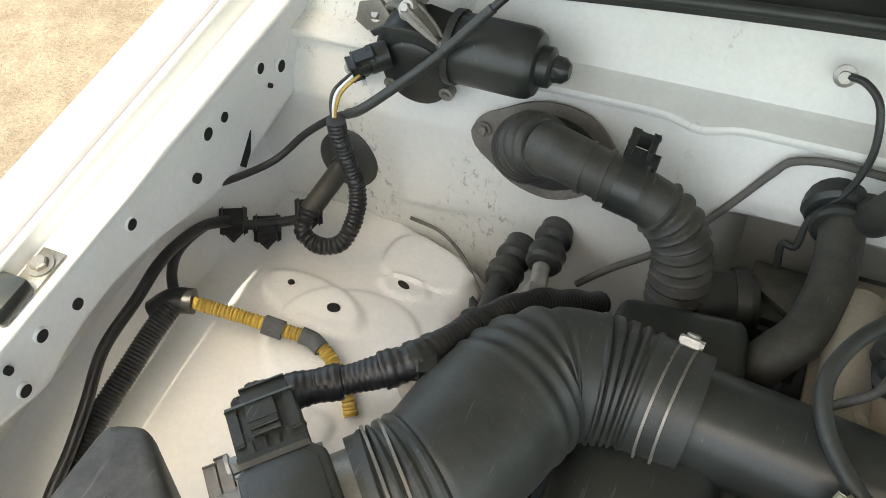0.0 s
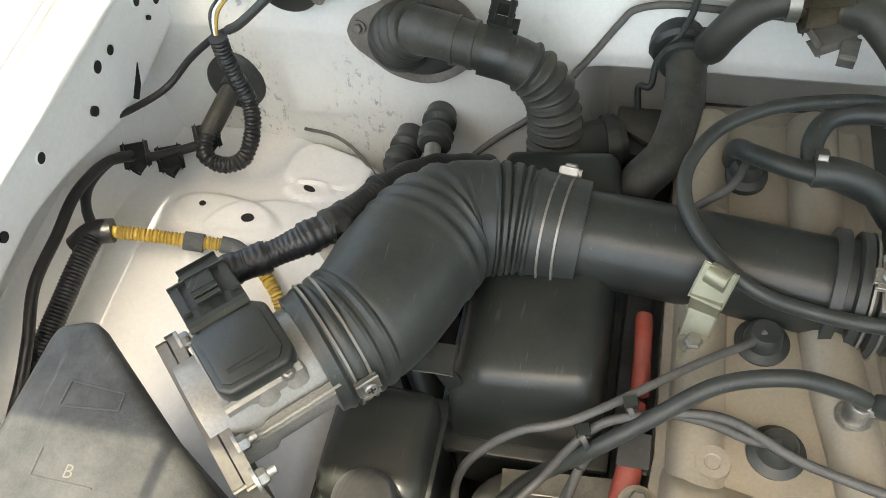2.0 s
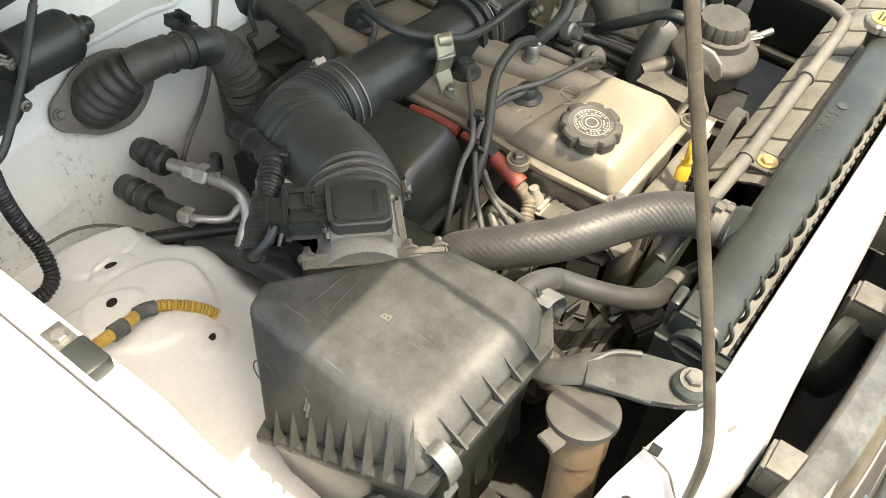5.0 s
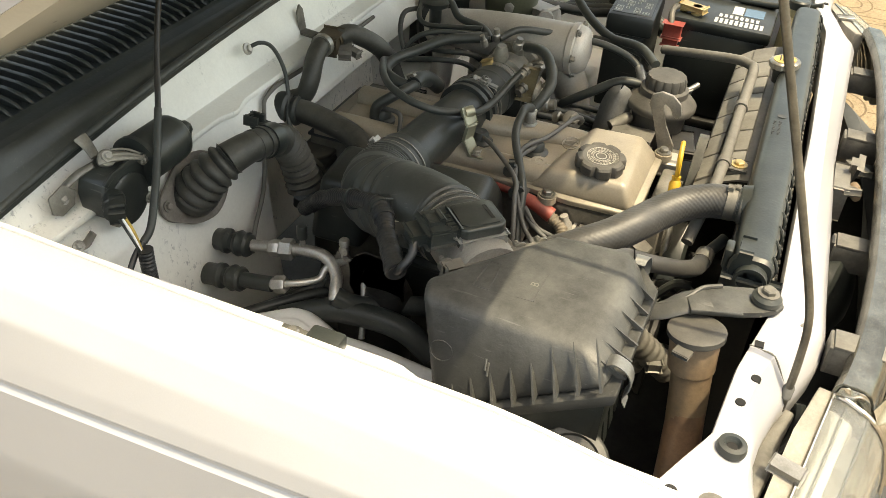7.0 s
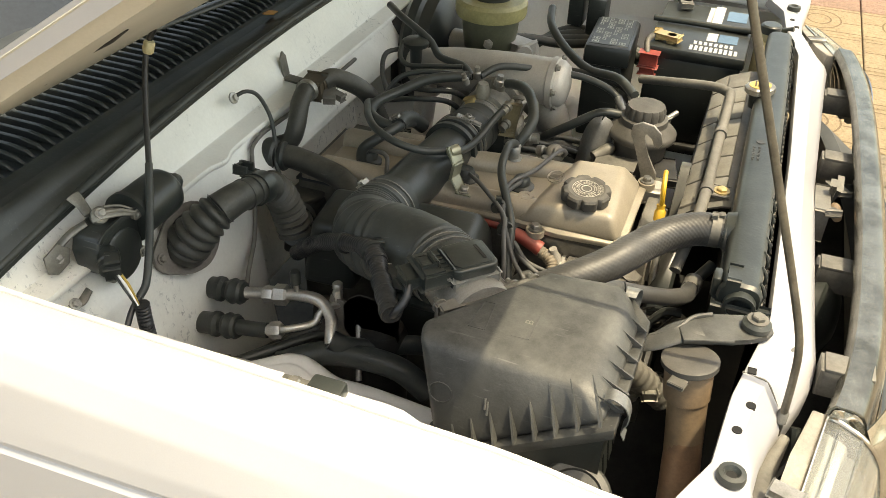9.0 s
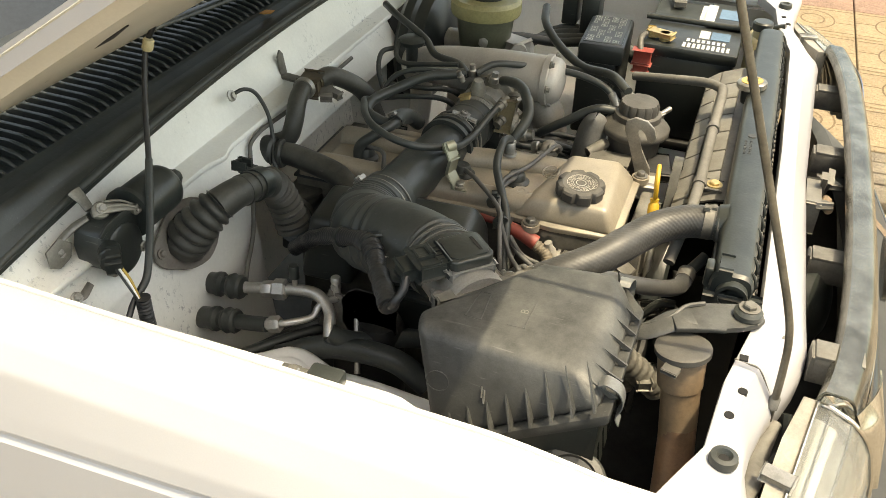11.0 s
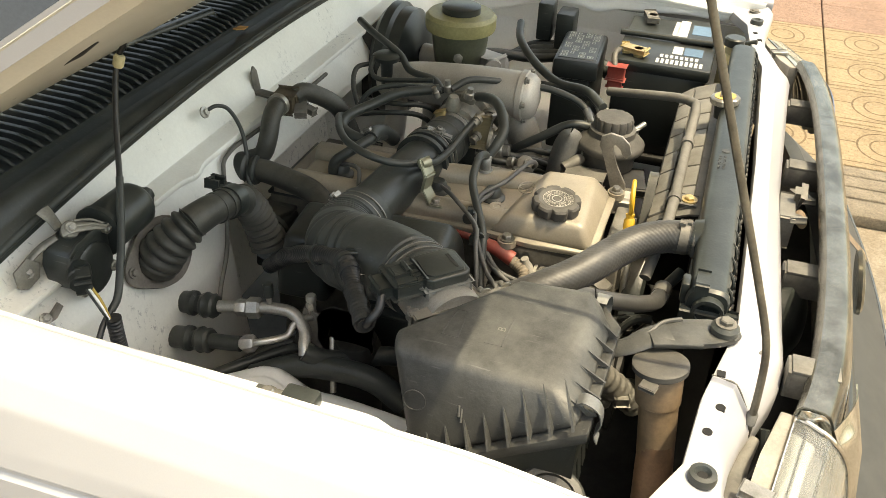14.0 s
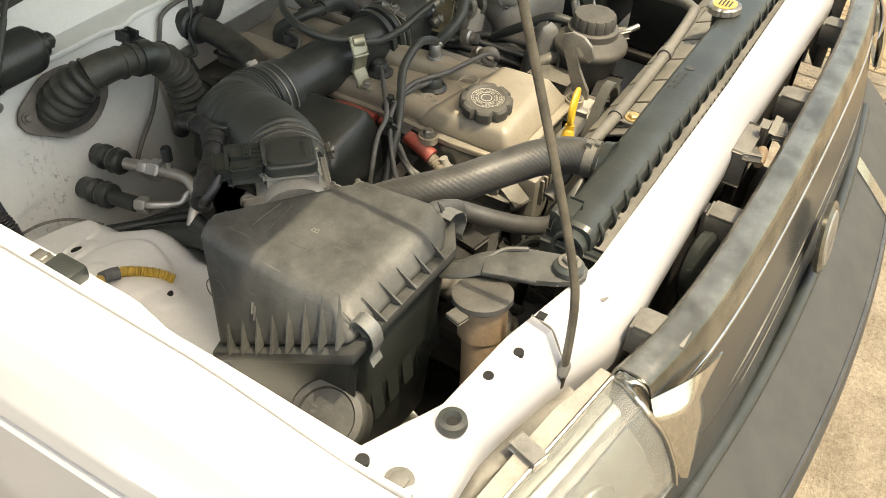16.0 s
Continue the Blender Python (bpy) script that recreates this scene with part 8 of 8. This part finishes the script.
for x in (-0.392, -0.13, 0.191, 0.447):
    bm = B()
    zz = 0.888 + 0.034 * (x > 0.4)
    box(bm, (x - 0.016, 0.850, zz + 0.004), (x + 0.016, 0.902, zz + 0.009), 0.001)
    box(bm, (x - 0.016, 0.850, zz - 0.030), (x - 0.013, 0.902, zz + 0.005), 0.001)
    box(bm, (x + 0.013, 0.850, zz - 0.030), (x + 0.016, 0.902, zz + 0.005), 0.001)
    box(bm, (x - 0.016, 0.846, zz - 0.030), (x + 0.016, 0.851, zz + 0.006), 0.001)
    part("grille_mount", bm, GRIME, grille, "grey plastic grille mount")
# latch, horn and condenser
lt = thing("bonnet_latch", (0.04, 0.85, 0.80), "grimy steel bonnet latch with cable", "latch")
bm = B()
obox(bm, (0.045, 0.846, 0.885), (1, 0, 0), (0.075, 0.016, 0.05), 0.003)
obox(bm, (0.020, 0.858, 0.905), (0.3, 0, 1), (0.05, 0.012, 0.008), 0.002, up=(0, 1, 0))
obox(bm, (0.060, 0.855, 0.900), (1, 0.3, 0.4), (0.05, 0.02, 0.008), 0.002)
part("plate", bm, GRIME, lt)
bm = B()
lathe(bm, [(0.006, -0.018), (0.008, -0.01), (0.008, 0.01), (0.006, 0.018)], (0.052, 0.868, 0.895), (1, 0.1, 0), 16)
part("spring", bm, AMBER, lt)
bm = B()
obox(bm, (-0.005, 0.862, 0.885), (0.3, 0.2, 1), (0.07, 0.03, 0.006), 0.002, up=(0, 1, 0))
obox(bm, (-0.03, 0.872, 0.890), (1, 0.2, 0.3), (0.07, 0.018, 0.006), 0.002)
part("lever", bm, GRIME, lt)
bm = B()
box(bm, (0.02, 0.838, 0.55), (0.07, 0.850, 0.87), 0.003)
part("strut", bm, DARK, lt)
hn = thing("horn", (0.20, 0.87, 0.70), "round black horn behind the grille", "horn", "horns")
bm = B()
lathe(bm, [(0.050, 0), (0.056, 0.006), (0.056, 0.018), (0.035, 0.030), (0.012, 0.034)], (0.20, 0.858, 0.815), (0.3, 1, 0.2), 36)
part("disc", bm, BLACK, hn)
bm = B()
obox(bm, (0.20, 0.845, 0.80), (0, 0, 1), (0.20, 0.02, 0.004), 0.001, up=(0, 1, 0))
part("strap", bm, DARK, hn)
cd = thing("condenser", (0, 0.81, 0.42), "dark finned condenser in front of the radiator", "condenser")
bm = B()
box(bm, (-0.44, 0.800, 0.42), (0.40, 0.822, 0.885), 0.003)
part("core", bm, DARK, cd)

# headlamps
LENS = bpy.data.materials.new("clear_lens")
LENS.use_nodes = True
lb_ = LENS.node_tree.nodes["Principled BSDF"]
lb_.inputs["Base Color"].default_value = (0.64, 0.66, 0.645, 1)
lb_.inputs["Roughness"].default_value = 0.06
lb_.inputs["Transmission Weight"].default_value = 0.90
lb_.inputs["IOR"].default_value = 1.45
for sx in (1, -1):
    hl = thing("headlamp", (sx * 0.65, 0.88, 0.72), "clear headlamp with a chrome reflector and dusty housing", "headlamp", "headlamps")

    def ridge_y(x):
        return 0.857 - 0.185 * (x - 0.522)

    def ridge_z(x):
        return 0.915 - 0.16 * (x - 0.522)

    def lamp(u, v, inward=0.0):
        """The lamp's front: a flat strip, a fold and a face that drops to the bumper."""
        p = curve_at([(0, (0.519, 0.850, 0.913)), (0.18, (0.524, 0.864, 0.9155)), (0.36, (0.535, 0.887, 0.912)), (0.48, (0.531, 0.902, 0.895)), (0.62, (0.524, 0.916, 0.870)), (0.85, (0.511, 0.931, 0.821)), (1, (0.504, 0.938, 0.785))], v)
        q = Vector((p.x + u * 0.28, p.y + 0.005 - u * 0.048 - 0.014 * u * u, p.z - u * 0.045))
        return q + Vector((0.3, -0.75, -0.6)) * inward

    bm = B()

    def hf(u, v, sx=sx):
        q = lamp(u, v)
        return (sx * q.x, q.y, q.z)
    sheet(bm, hf, 24, 30, 0.003 * sx)
    ln = part("lens", bm, LENS, hl, "clear plastic lens")
    ln.visible_shadow = False
    bm = B()

    def rf(u, v, sx=sx):
        uu, vv = 0.05 + u * 0.90, 0.06 + v * 0.90
        deep = 0.008 + 0.020 * math.sin(math.pi * min(1.0, uu * 1.6)) ** 0.5 * ease((vv - 0.30) / 0.12)
        deep += 0.0035 * ((int(uu * 16) % 2) * 2 - 1) * (vv > 0.42)
        q = lamp(uu, vv, deep)
        return (sx * q.x, q.y, q.z)
    sheet(bm, rf, 64, 40, 0.002 * sx)
    part("reflector", bm, SATIN, hl, "faceted chrome reflector")
    for u0, v0, ax in ((0.30, 0.60, (0.2, 0.9, 0.35)), (0.72, 0.60, (0.25, 0.9, 0.3))):
        q = lamp(u0, v0, 0.022)
        bm = B()
        lathe(bm, [(0.012, -0.008), (0.022, 0.004), (0.024, 0.010), (0.022, 0.011), (0.010, -0.004)], (sx * q.x, q.y, q.z), (sx * ax[0], ax[1], ax[2]), 28)
        cup = part("bulb_shield", bm, BRIGHT, hl, "bright round bulb shield")
    # thick edges of the lens and its folds
    bm = B()
    sweep(bm, [tuple(Vector(hf(0.004, v / 12)) + Vector((0, 0.001, 0.001))) for v in range(13)], 0.0030, sides=8, n=3)
    part("lens_edge", bm, BRIGHT, hl)
    bm = B()
    for v0 in (0.20, 0.37):
        sweep(bm, [tuple(Vector(hf(u / 6, v0)) + Vector((0, 0, 0.0004))) for u in range(7)], 0.0012, sides=6, n=3)
    part("lens_crease", bm, LENS, hl)
    bm = B()
    rings = []
    for dz in (0.002, -0.006, -0.17):
        ring = [(sx * x, ridge_y(x) + 0.001, ridge_z(x) + dz) for x in (0.520, 0.58, 0.64, 0.72, 0.80)]
        ring += [(sx * x, ridge_y(x) - w, ridge_z(x) + dz * (1 if dz < -0.1 else 1.0)) for x, w in ((0.80, 0.016), (0.72, 0.020), (0.64, 0.022), (0.58, 0.022), (0.518, 0.016))]
        rings.append(ring)
    loft(bm, rings, bevel=0.0015)
    part("housing", bm, LAMPGREY, hl, "dusty grey lamp housing")
    bm = B()
    sweep(bm, [(sx * x, ridge_y(x) - 0.001, ridge_z(x) + 0.003) for x in (0.520, 0.58, 0.64, 0.72, 0.80)], 0.0022, sides=8, n=3)
    part("lens_rim", bm, BRIGHT, hl)
    bm = B()
    obox(bm, (sx * 0.632, 0.824, 0.902), (sx * 0.3, 1, 0), (0.030, 0.014, 0.010), 0.002)
    part("lens_clip", bm, STEEL, hl)
    bm = B()
    sweep(bm, [(sx * 0.530, 0.822, 0.880), (sx * 0.575, 0.808, 0.872), (sx * 0.615, 0.803, 0.876), (sx * 0.665, 0.795, 0.880), (sx * 0.72, 0.79, 0.86)], [0.007, 0.012, 0.012, 0.010, 0.008], sides=10, flat=0.6)
    part("lamp_bracket", bm, GRIME, hl)
    bm = B()
    sweep(bm, [(sx * 0.500, 0.835, 0.87), (sx * 0.520, 0.838, 0.84), (sx * 0.55, 0.82, 0.82), (sx * 0.60, 0.80, 0.81)], 0.006, sides=8)
    part("lamp_wire", bm, BLACK, hl)

# bumper
bumper = thing("front_bumper", (0, 1.0, 0.35), "smooth dark grey plastic front bumper", "bumper")
BUMP = material("dark_grey_bumper", (0.030, 0.031, 0.030), 0.55, dark=0.9, grain=400, blotch=4, bump=0.04, dust=0.08)
bm = B()


def bpf(u, v):
    x = 0.90 - u * 1.80
    s = abs(x)
    yb = 1.088 - 0.06 * (s / 0.6) ** 2 - 0.75 * max(0.0, s - 0.62) ** 1.5
    p = curve_at([(0, (0, -0.14, 0.700)), (0.10, (0, -0.112, 0.702)), (0.40, (0, -0.060, 0.664)), (0.60, (0, -0.018, 0.630)), (0.66, (0, -0.008, 0.618)), (0.72, (0, -0.003, 0.600)), (0.88, (0, -0.012, 0.45)), (1, (0, -0.08, 0.36))], v)
    return (x, yb + p.y, p.z)


sheet(bm, bpf, 60, 30, 0.003)
part("bumper_shell", bm, BUMP, bumper)
bm = B()
sweep(bm, [tuple(Vector(bpf(0.12 + 0.76 * k / 12, 0.62)) + Vector((0, 0.001, 0))) for k in range(13)], 0.0055, sides=8, n=3)
part("bumper_trim", bm, SATINBLACK, bumper, "thin dark lip along the bumper")
bm = B()
k = (0.90 + 0.335) / 1.80
sheet(bm, lambda u, v: tuple(Vector(bpf(k + 0.022 * (u - 0.5) - 0.020 * (v - 0.5), 0.16 + 0.56 * v)) + Vector((0, 0.002, 0.003))), 4, 14, 0.002)
part("bumper_insert", bm, BRIGHT, bumper, "short bright strip across the bumper")
bm = B()
box(bm, (-0.60, 0.86, 0.45), (0.60, 0.97, 0.58), 0.01)
part("bumper_beam", bm, DARK, bumper)

# ---------------------------------------------------------------- cowl, windscreen, wiper
cowl = thing("cowl_panel", (0, -0.12, 0.98), "black plastic cowl with rows of slats and a rubber seal", "cowl")


def skirt_z(x):
    return 1.004 - 0.050 * (x / 0.75) ** 2


bm = B()


def cp(u, v):
    x = 0.76 - u * 1.52
    bow = 0.010 * (x / 0.75) ** 2
    zb = skirt_z(x)
    p = curve_at([(0, (0, -0.020, zb)), (0.10, (0, -0.022, zb + 0.010)), (0.22, (0, -0.036, zb * 0.4 + 1.008 * 0.6)), (0.26, (0, -0.048, 1.011)), (0.30, (0, -0.062, 1.012)), (0.33, (0, -0.066, 1.006)), (0.45, (0, -0.086, 1.010)), (0.48, (0, -0.090, 1.013)), (0.52, (0, -0.095, 1.007)), (0.9, (0, -0.212, 1.012)), (0.93, (0, -0.216, 1.022)), (1, (0, -0.30, 1.062))], v)
    return (x, p.y + bow - 0.013, p.z + 0.018)


sheet(bm, cp, 50, 60, 0.003)
part("panel", bm, BLACK, cowl)
bm = B()
sweep(bm, [(x, -0.039 + 0.010 * (x / 0.75) ** 2, skirt_z(x) + 0.026) for x in (0.76, 0.6, 0.4, 0.2, 0.0, -0.2, -0.4, -0.6, -0.76)], 0.0060, sides=10)
part("seal", bm, RUBBER, cowl, "black rubber bonnet seal")
bm0 = B()
slab(bm0, [(-0.0022, -0.206, 0.0), (-0.0022, -0.206, 0.012), (-0.0022, -0.190, 0.019), (-0.0022, -0.130, 0.018), (-0.0022, -0.106, 0.010), (-0.0022, -0.098, 0.0)], (0.0044, 0, 0), 0.001, 1)
first = None
for i in range(80):
    x = 0.735 - i * 0.0182
    bow = 0.010 * (x / 0.75) ** 2
    if first is None:
        first = part("slat", bm0, BLACK, cowl)
        s_ob = first
    else:
        s_ob = first.copy()
        scene.collection.objects.link(s_ob)
    s_ob.matrix_basis = Matrix.Translation(-cowl.location) @ pose(x, bow - 0.013, 1.024, 0, 18, 0)
sc = thing("windscreen", (0, -0.4, 1.05), "dark tinted windscreen behind the cowl", "windscreen")
GLASS = material("dark_windscreen", (0.02, 0.025, 0.03), 0.05, dark=0.9, bump=0)
bm = B()


def ws(u, v):
    x = 0.72 - u * 1.44
    return (x * (1 - 0.12 * v), -0.262 - 0.64 * v + 0.05 * (x / 0.72) ** 2 * -1, 1.048 + 0.55 * v)


sheet(bm, ws, 16, 8, 0.005)
part("glass", bm, GLASS, sc)
arm_ = cable("wiper_arm", [(-0.02, -0.160, 1.040), (0.193, -0.205, 1.042), (0.36, -0.235, 1.050), (0.50, -0.265, 1.058)], 0.010, BLACK, "", parent=sc, sides=8)
cable("wiper_blade", [(0.10, -0.250, 1.052), (0.32, -0.268, 1.066), (0.58, -0.290, 1.066)], 0.006, BLACK, "", parent=arm_, sides=8)
bm = B()
lathe(bm, [(0.014, 0), (0.014, 0.016), (0.010, 0.02)], (-0.02, -0.160, 1.020), sides=18)
part("pivot_cap", bm, BLACK, arm_)
LEAF = material("dry_leaf", (0.45, 0.22, 0.06), 0.8, dark=0.7)
bm = B()
slab(bm, [(0.002, -0.075, 1.0335), (0.022, -0.071, 1.036), (0.034, -0.079, 1.038), (0.026, -0.091, 1.035), (0.008, -0.089, 1.0345)], (0, 0.001, 0.002), 0)
tagged(part("dry_leaf", bm, LEAF), "small dry orange leaf on the cowl", "leaf")

# bonnet underside: inner panel with slots
bm = B()


def bi(u, v):
    x = (u * 2 - 1) * (0.738 - 0.022 * min(1.0, max(0.0, (v - 0.55) / 0.2)))
    d = 0.002 + v * 1.026
    dep = (0.036 - 0.008 * math.sin(math.pi * v) * math.cos(x * 9)) * ease((0.742 - abs(x)) / 0.03 + 0.05) * ease(v / 0.03 + 0.05)
    return (x, HINGE.y + d * math.cos(A35) + dep * math.sin(A35), HINGE.z + d * math.sin(A35) - dep * math.cos(A35))


sheet(bm, bi, 60, 50, 0.004)
part("bonnet_lining", bm, LINING, body, "cream bonnet underside with dark strips laid on as slots")
# black strips laid on the lining for the shade in its slots
for x, d, l in ((0.60, 0.16, 0.07), (0.62, 0.30, 0.08), (0.45, 0.20, 0.06), (0.30, 0.24, 0.06), (0.58, 0.45, 0.07)):
    bm = B()
    c = Vector((x, HINGE.y + d * math.cos(A35) + 0.035 * math.sin(A35), HINGE.z + d * math.sin(A35) - 0.035 * math.cos(A35)))
    sweep(bm, [c + Vector((-0.01, -l / 2 * math.cos(A35), -l / 2 * math.sin(A35))), c, c + Vector((0.01, l / 2 * math.cos(A35), l / 2 * math.sin(A35)))], [0.002, 0.007, 0.002], sides=8, flat=0.4)
    part("slot_shade_strip", bm, HOLE, body)

# frame rails, and unseen dark plates added to black out the bay floor
bay = thing("chassis", (0, 0.4, 0.30), "black chassis rails and added dark plates under the engine", "chassis")
bm = B()
box(bm, (-0.76, -0.40, 0.33), (0.76, 0.86, 0.345), 0.002)
part("floor_blackout", bm, DARK, bay)
for sx in (1, -1):
    bm = B()
    box(bm, (sx * 0.42 - 0.04, -0.3, 0.42), (sx * 0.42 + 0.04, 0.95, 0.54), 0.006)
    part("frame_rail", bm, DARK, bay)
    bm = B()
    box(bm, (sx * 0.745 - 0.005, 0.40, 0.345), (sx * 0.745 + 0.005, 0.80, 0.66), 0.002)
    part("side_blackout", bm, DARK, bay)
    bm = B()
    lathe(bm, [(0.20, -0.10), (0.31, -0.10), (0.335, -0.07), (0.335, 0.07), (0.31, 0.10), (0.20, 0.10)], (sx * 0.77, 0.25, 0.336), (1, 0, 0), 40)
    tyre = part("tyre", bm, RUBBER, bay, "black tyre")
    bm = B()
    lathe(bm, [(0.20, -0.05), (0.20, 0.05), (0.12, 0.06), (0.05, 0.07)], (sx * 0.77, 0.25, 0.336), (sx, 0, 0), 32)
    part("rim", bm, STEEL, tyre)
# cabin behind, so that reflections are closed
cab = thing("cabin", (0, -1.6, 0.35), "white cabin of the pickup truck", "cabin")
bm = B()
loft(bm, [[(0.86, -0.78, z0), (0.86, -2.6, z0), (-0.86, -2.6, z0), (-0.86, -0.78, z0)] for z0 in (0.35, 1.03)], bevel=0.03)
part("door_shell", bm, WHITE_DIMMED, cab)
bm = B()
loft(bm, [[(0.74, -0.95, 1.60), (0.70, -2.4, 1.60), (-0.70, -2.4, 1.60), (-0.74, -0.95, 1.60)], [(0.66, -1.05, 1.68), (0.62, -2.3, 1.68), (-0.62, -2.3, 1.68), (-0.66, -1.05, 1.68)]], bevel=0.02)
part("roof", bm, WHITE_DIMMED, cab)
for sx in (1, -1):
    bm = B()
    sweep(bm, [(sx * 0.76, -0.36, 1.04), (sx * 0.72, -0.70, 1.35), (sx * 0.69, -0.98, 1.62)], 0.028, sides=10, flat=0.7)
    sweep(bm, [(sx * 0.78, -2.5, 1.02), (sx * 0.68, -2.35, 1.62)], 0.05, sides=10, flat=0.7)
    part("pillar", bm, WHITE_DIMMED, cab)

# ---------------------------------------------------------------- paving beyond the car
KERB = ground_material("dusty_kerb_concrete", (0.40, 0.33, 0.24), (0.25, 0.205, 0.15), 8.0)
PAVER = ground_material("yellow_paving", (0.47, 0.355, 0.215), (0.38, 0.28, 0.165), 5.0)
PAVER2 = ground_material("red_paving", (0.40, 0.255, 0.185), (0.31, 0.20, 0.145), 5.0)
pv = tagged(new("pavement"), "yellow and red patterned paving slabs beside the yard", "pavement", kind="structure")
bm = B()
box(bm, (-1.72, -8, 0.0), (-1.60, 8, 0.045), 0.008)
part("kerb", bm, KERB, pv)
for x0, x1, h in ((-1.80, -1.725, 0.048), (-1.885, -1.805, 0.050), (-1.965, -1.89, 0.050)):
    bm = B()
    box(bm, (x0, -8, 0.0), (x1, 8, h), 0.006)
    part("edging_strip", bm, KERB, pv)
T = 0.40


def slab_mesh(mat):
    bm = B()
    box(bm, (-T / 2 + 0.003, -T / 2 + 0.003, 0), (T / 2 - 0.003, T / 2 - 0.003, 0.05), 0.004, 1)
    return part("paving_slab", bm, mat, pv)


def groove(bm, pts, w=0.004):
    sweep(bm, pts, w, sides=4, n=1, flat=0.3)


protos = {}
for key, mat in (("y", PAVER), ("r", PAVER2)):
    protos[key] = slab_mesh(mat)
gbm = B()
for r in (0.07, 0.13):
    groove(gbm, [(r * math.cos(a), r * math.sin(a) * 0.8, 0.0505) for a in [i * math.pi / 12 for i in range(25)]])
for sx in (1, -1):
    groove(gbm, [(sx * 0.16, -0.19, 0.0505), (sx * 0.16, 0.19, 0.0505)])
    groove(gbm, [(sx * 0.02, sx * 0.11, 0.0505), (sx * 0.02, sx * 0.19, 0.0505)])
GROOVE = ground_material("slab_groove", (0.26, 0.18, 0.10), (0.20, 0.14, 0.08), 8.0)
gproto = part("slab_pattern", gbm, GROOVE, protos["y"])
for i in range(9):
    for j in range(-3, 9):
        x, y = -1.97 - T / 2 - i * T, -0.2 + j * T
        key = "y" if i < 4 else "r"
        src = protos[key]
        o = src.copy()
        scene.collection.objects.link(o)
        o.matrix_basis = pose(x, y, 0.0, 0, 0, 0)
        if key == "y":
            g = gproto.copy()
            scene.collection.objects.link(g)
            g.parent = o
            g.matrix_basis = Matrix.Identity(4)
bpy.data.objects.remove(gproto)
for k in protos:
    bpy.data.objects.remove(protos[k])

# yellow paint strokes on the crossmember
MARK = material("yellow_paint_mark", (0.55, 0.45, 0.05), 0.6, bump=0, speck=0.1)
for a, b, w in (((-0.082, 0.806), (-0.082, 0.822), 0.0013), ((-0.082, 0.822), (-0.088, 0.822), 0.0013), ((-0.096, 0.807), (-0.101, 0.820), 0.0013), ((-0.101, 0.820), (-0.108, 0.816), 0.0013), ((-0.096, 0.807), (-0.104, 0.805), 0.0013),
                ((0.412, 0.806), (0.386, 0.811), 0.0035), ((0.409, 0.815), (0.392, 0.818), 0.002)):
    bm = B()
    d = Vector((b[0] - a[0], b[1] - a[1], 0)).normalized()
    n_ = Vector((-d.y, d.x, 0)) * w
    slab(bm, [Vector((p[0], p[1], 0)) + k * n_ + Vector((0, 0, cross_z(p[0], p[1] + k * n_.y) + 0.0005)) for p, k in ((a, 1), (a, -1), (b, -1), (b, 1))], (0, 0, 0.0007))
    part("paint_stroke", bm, MARK, body)
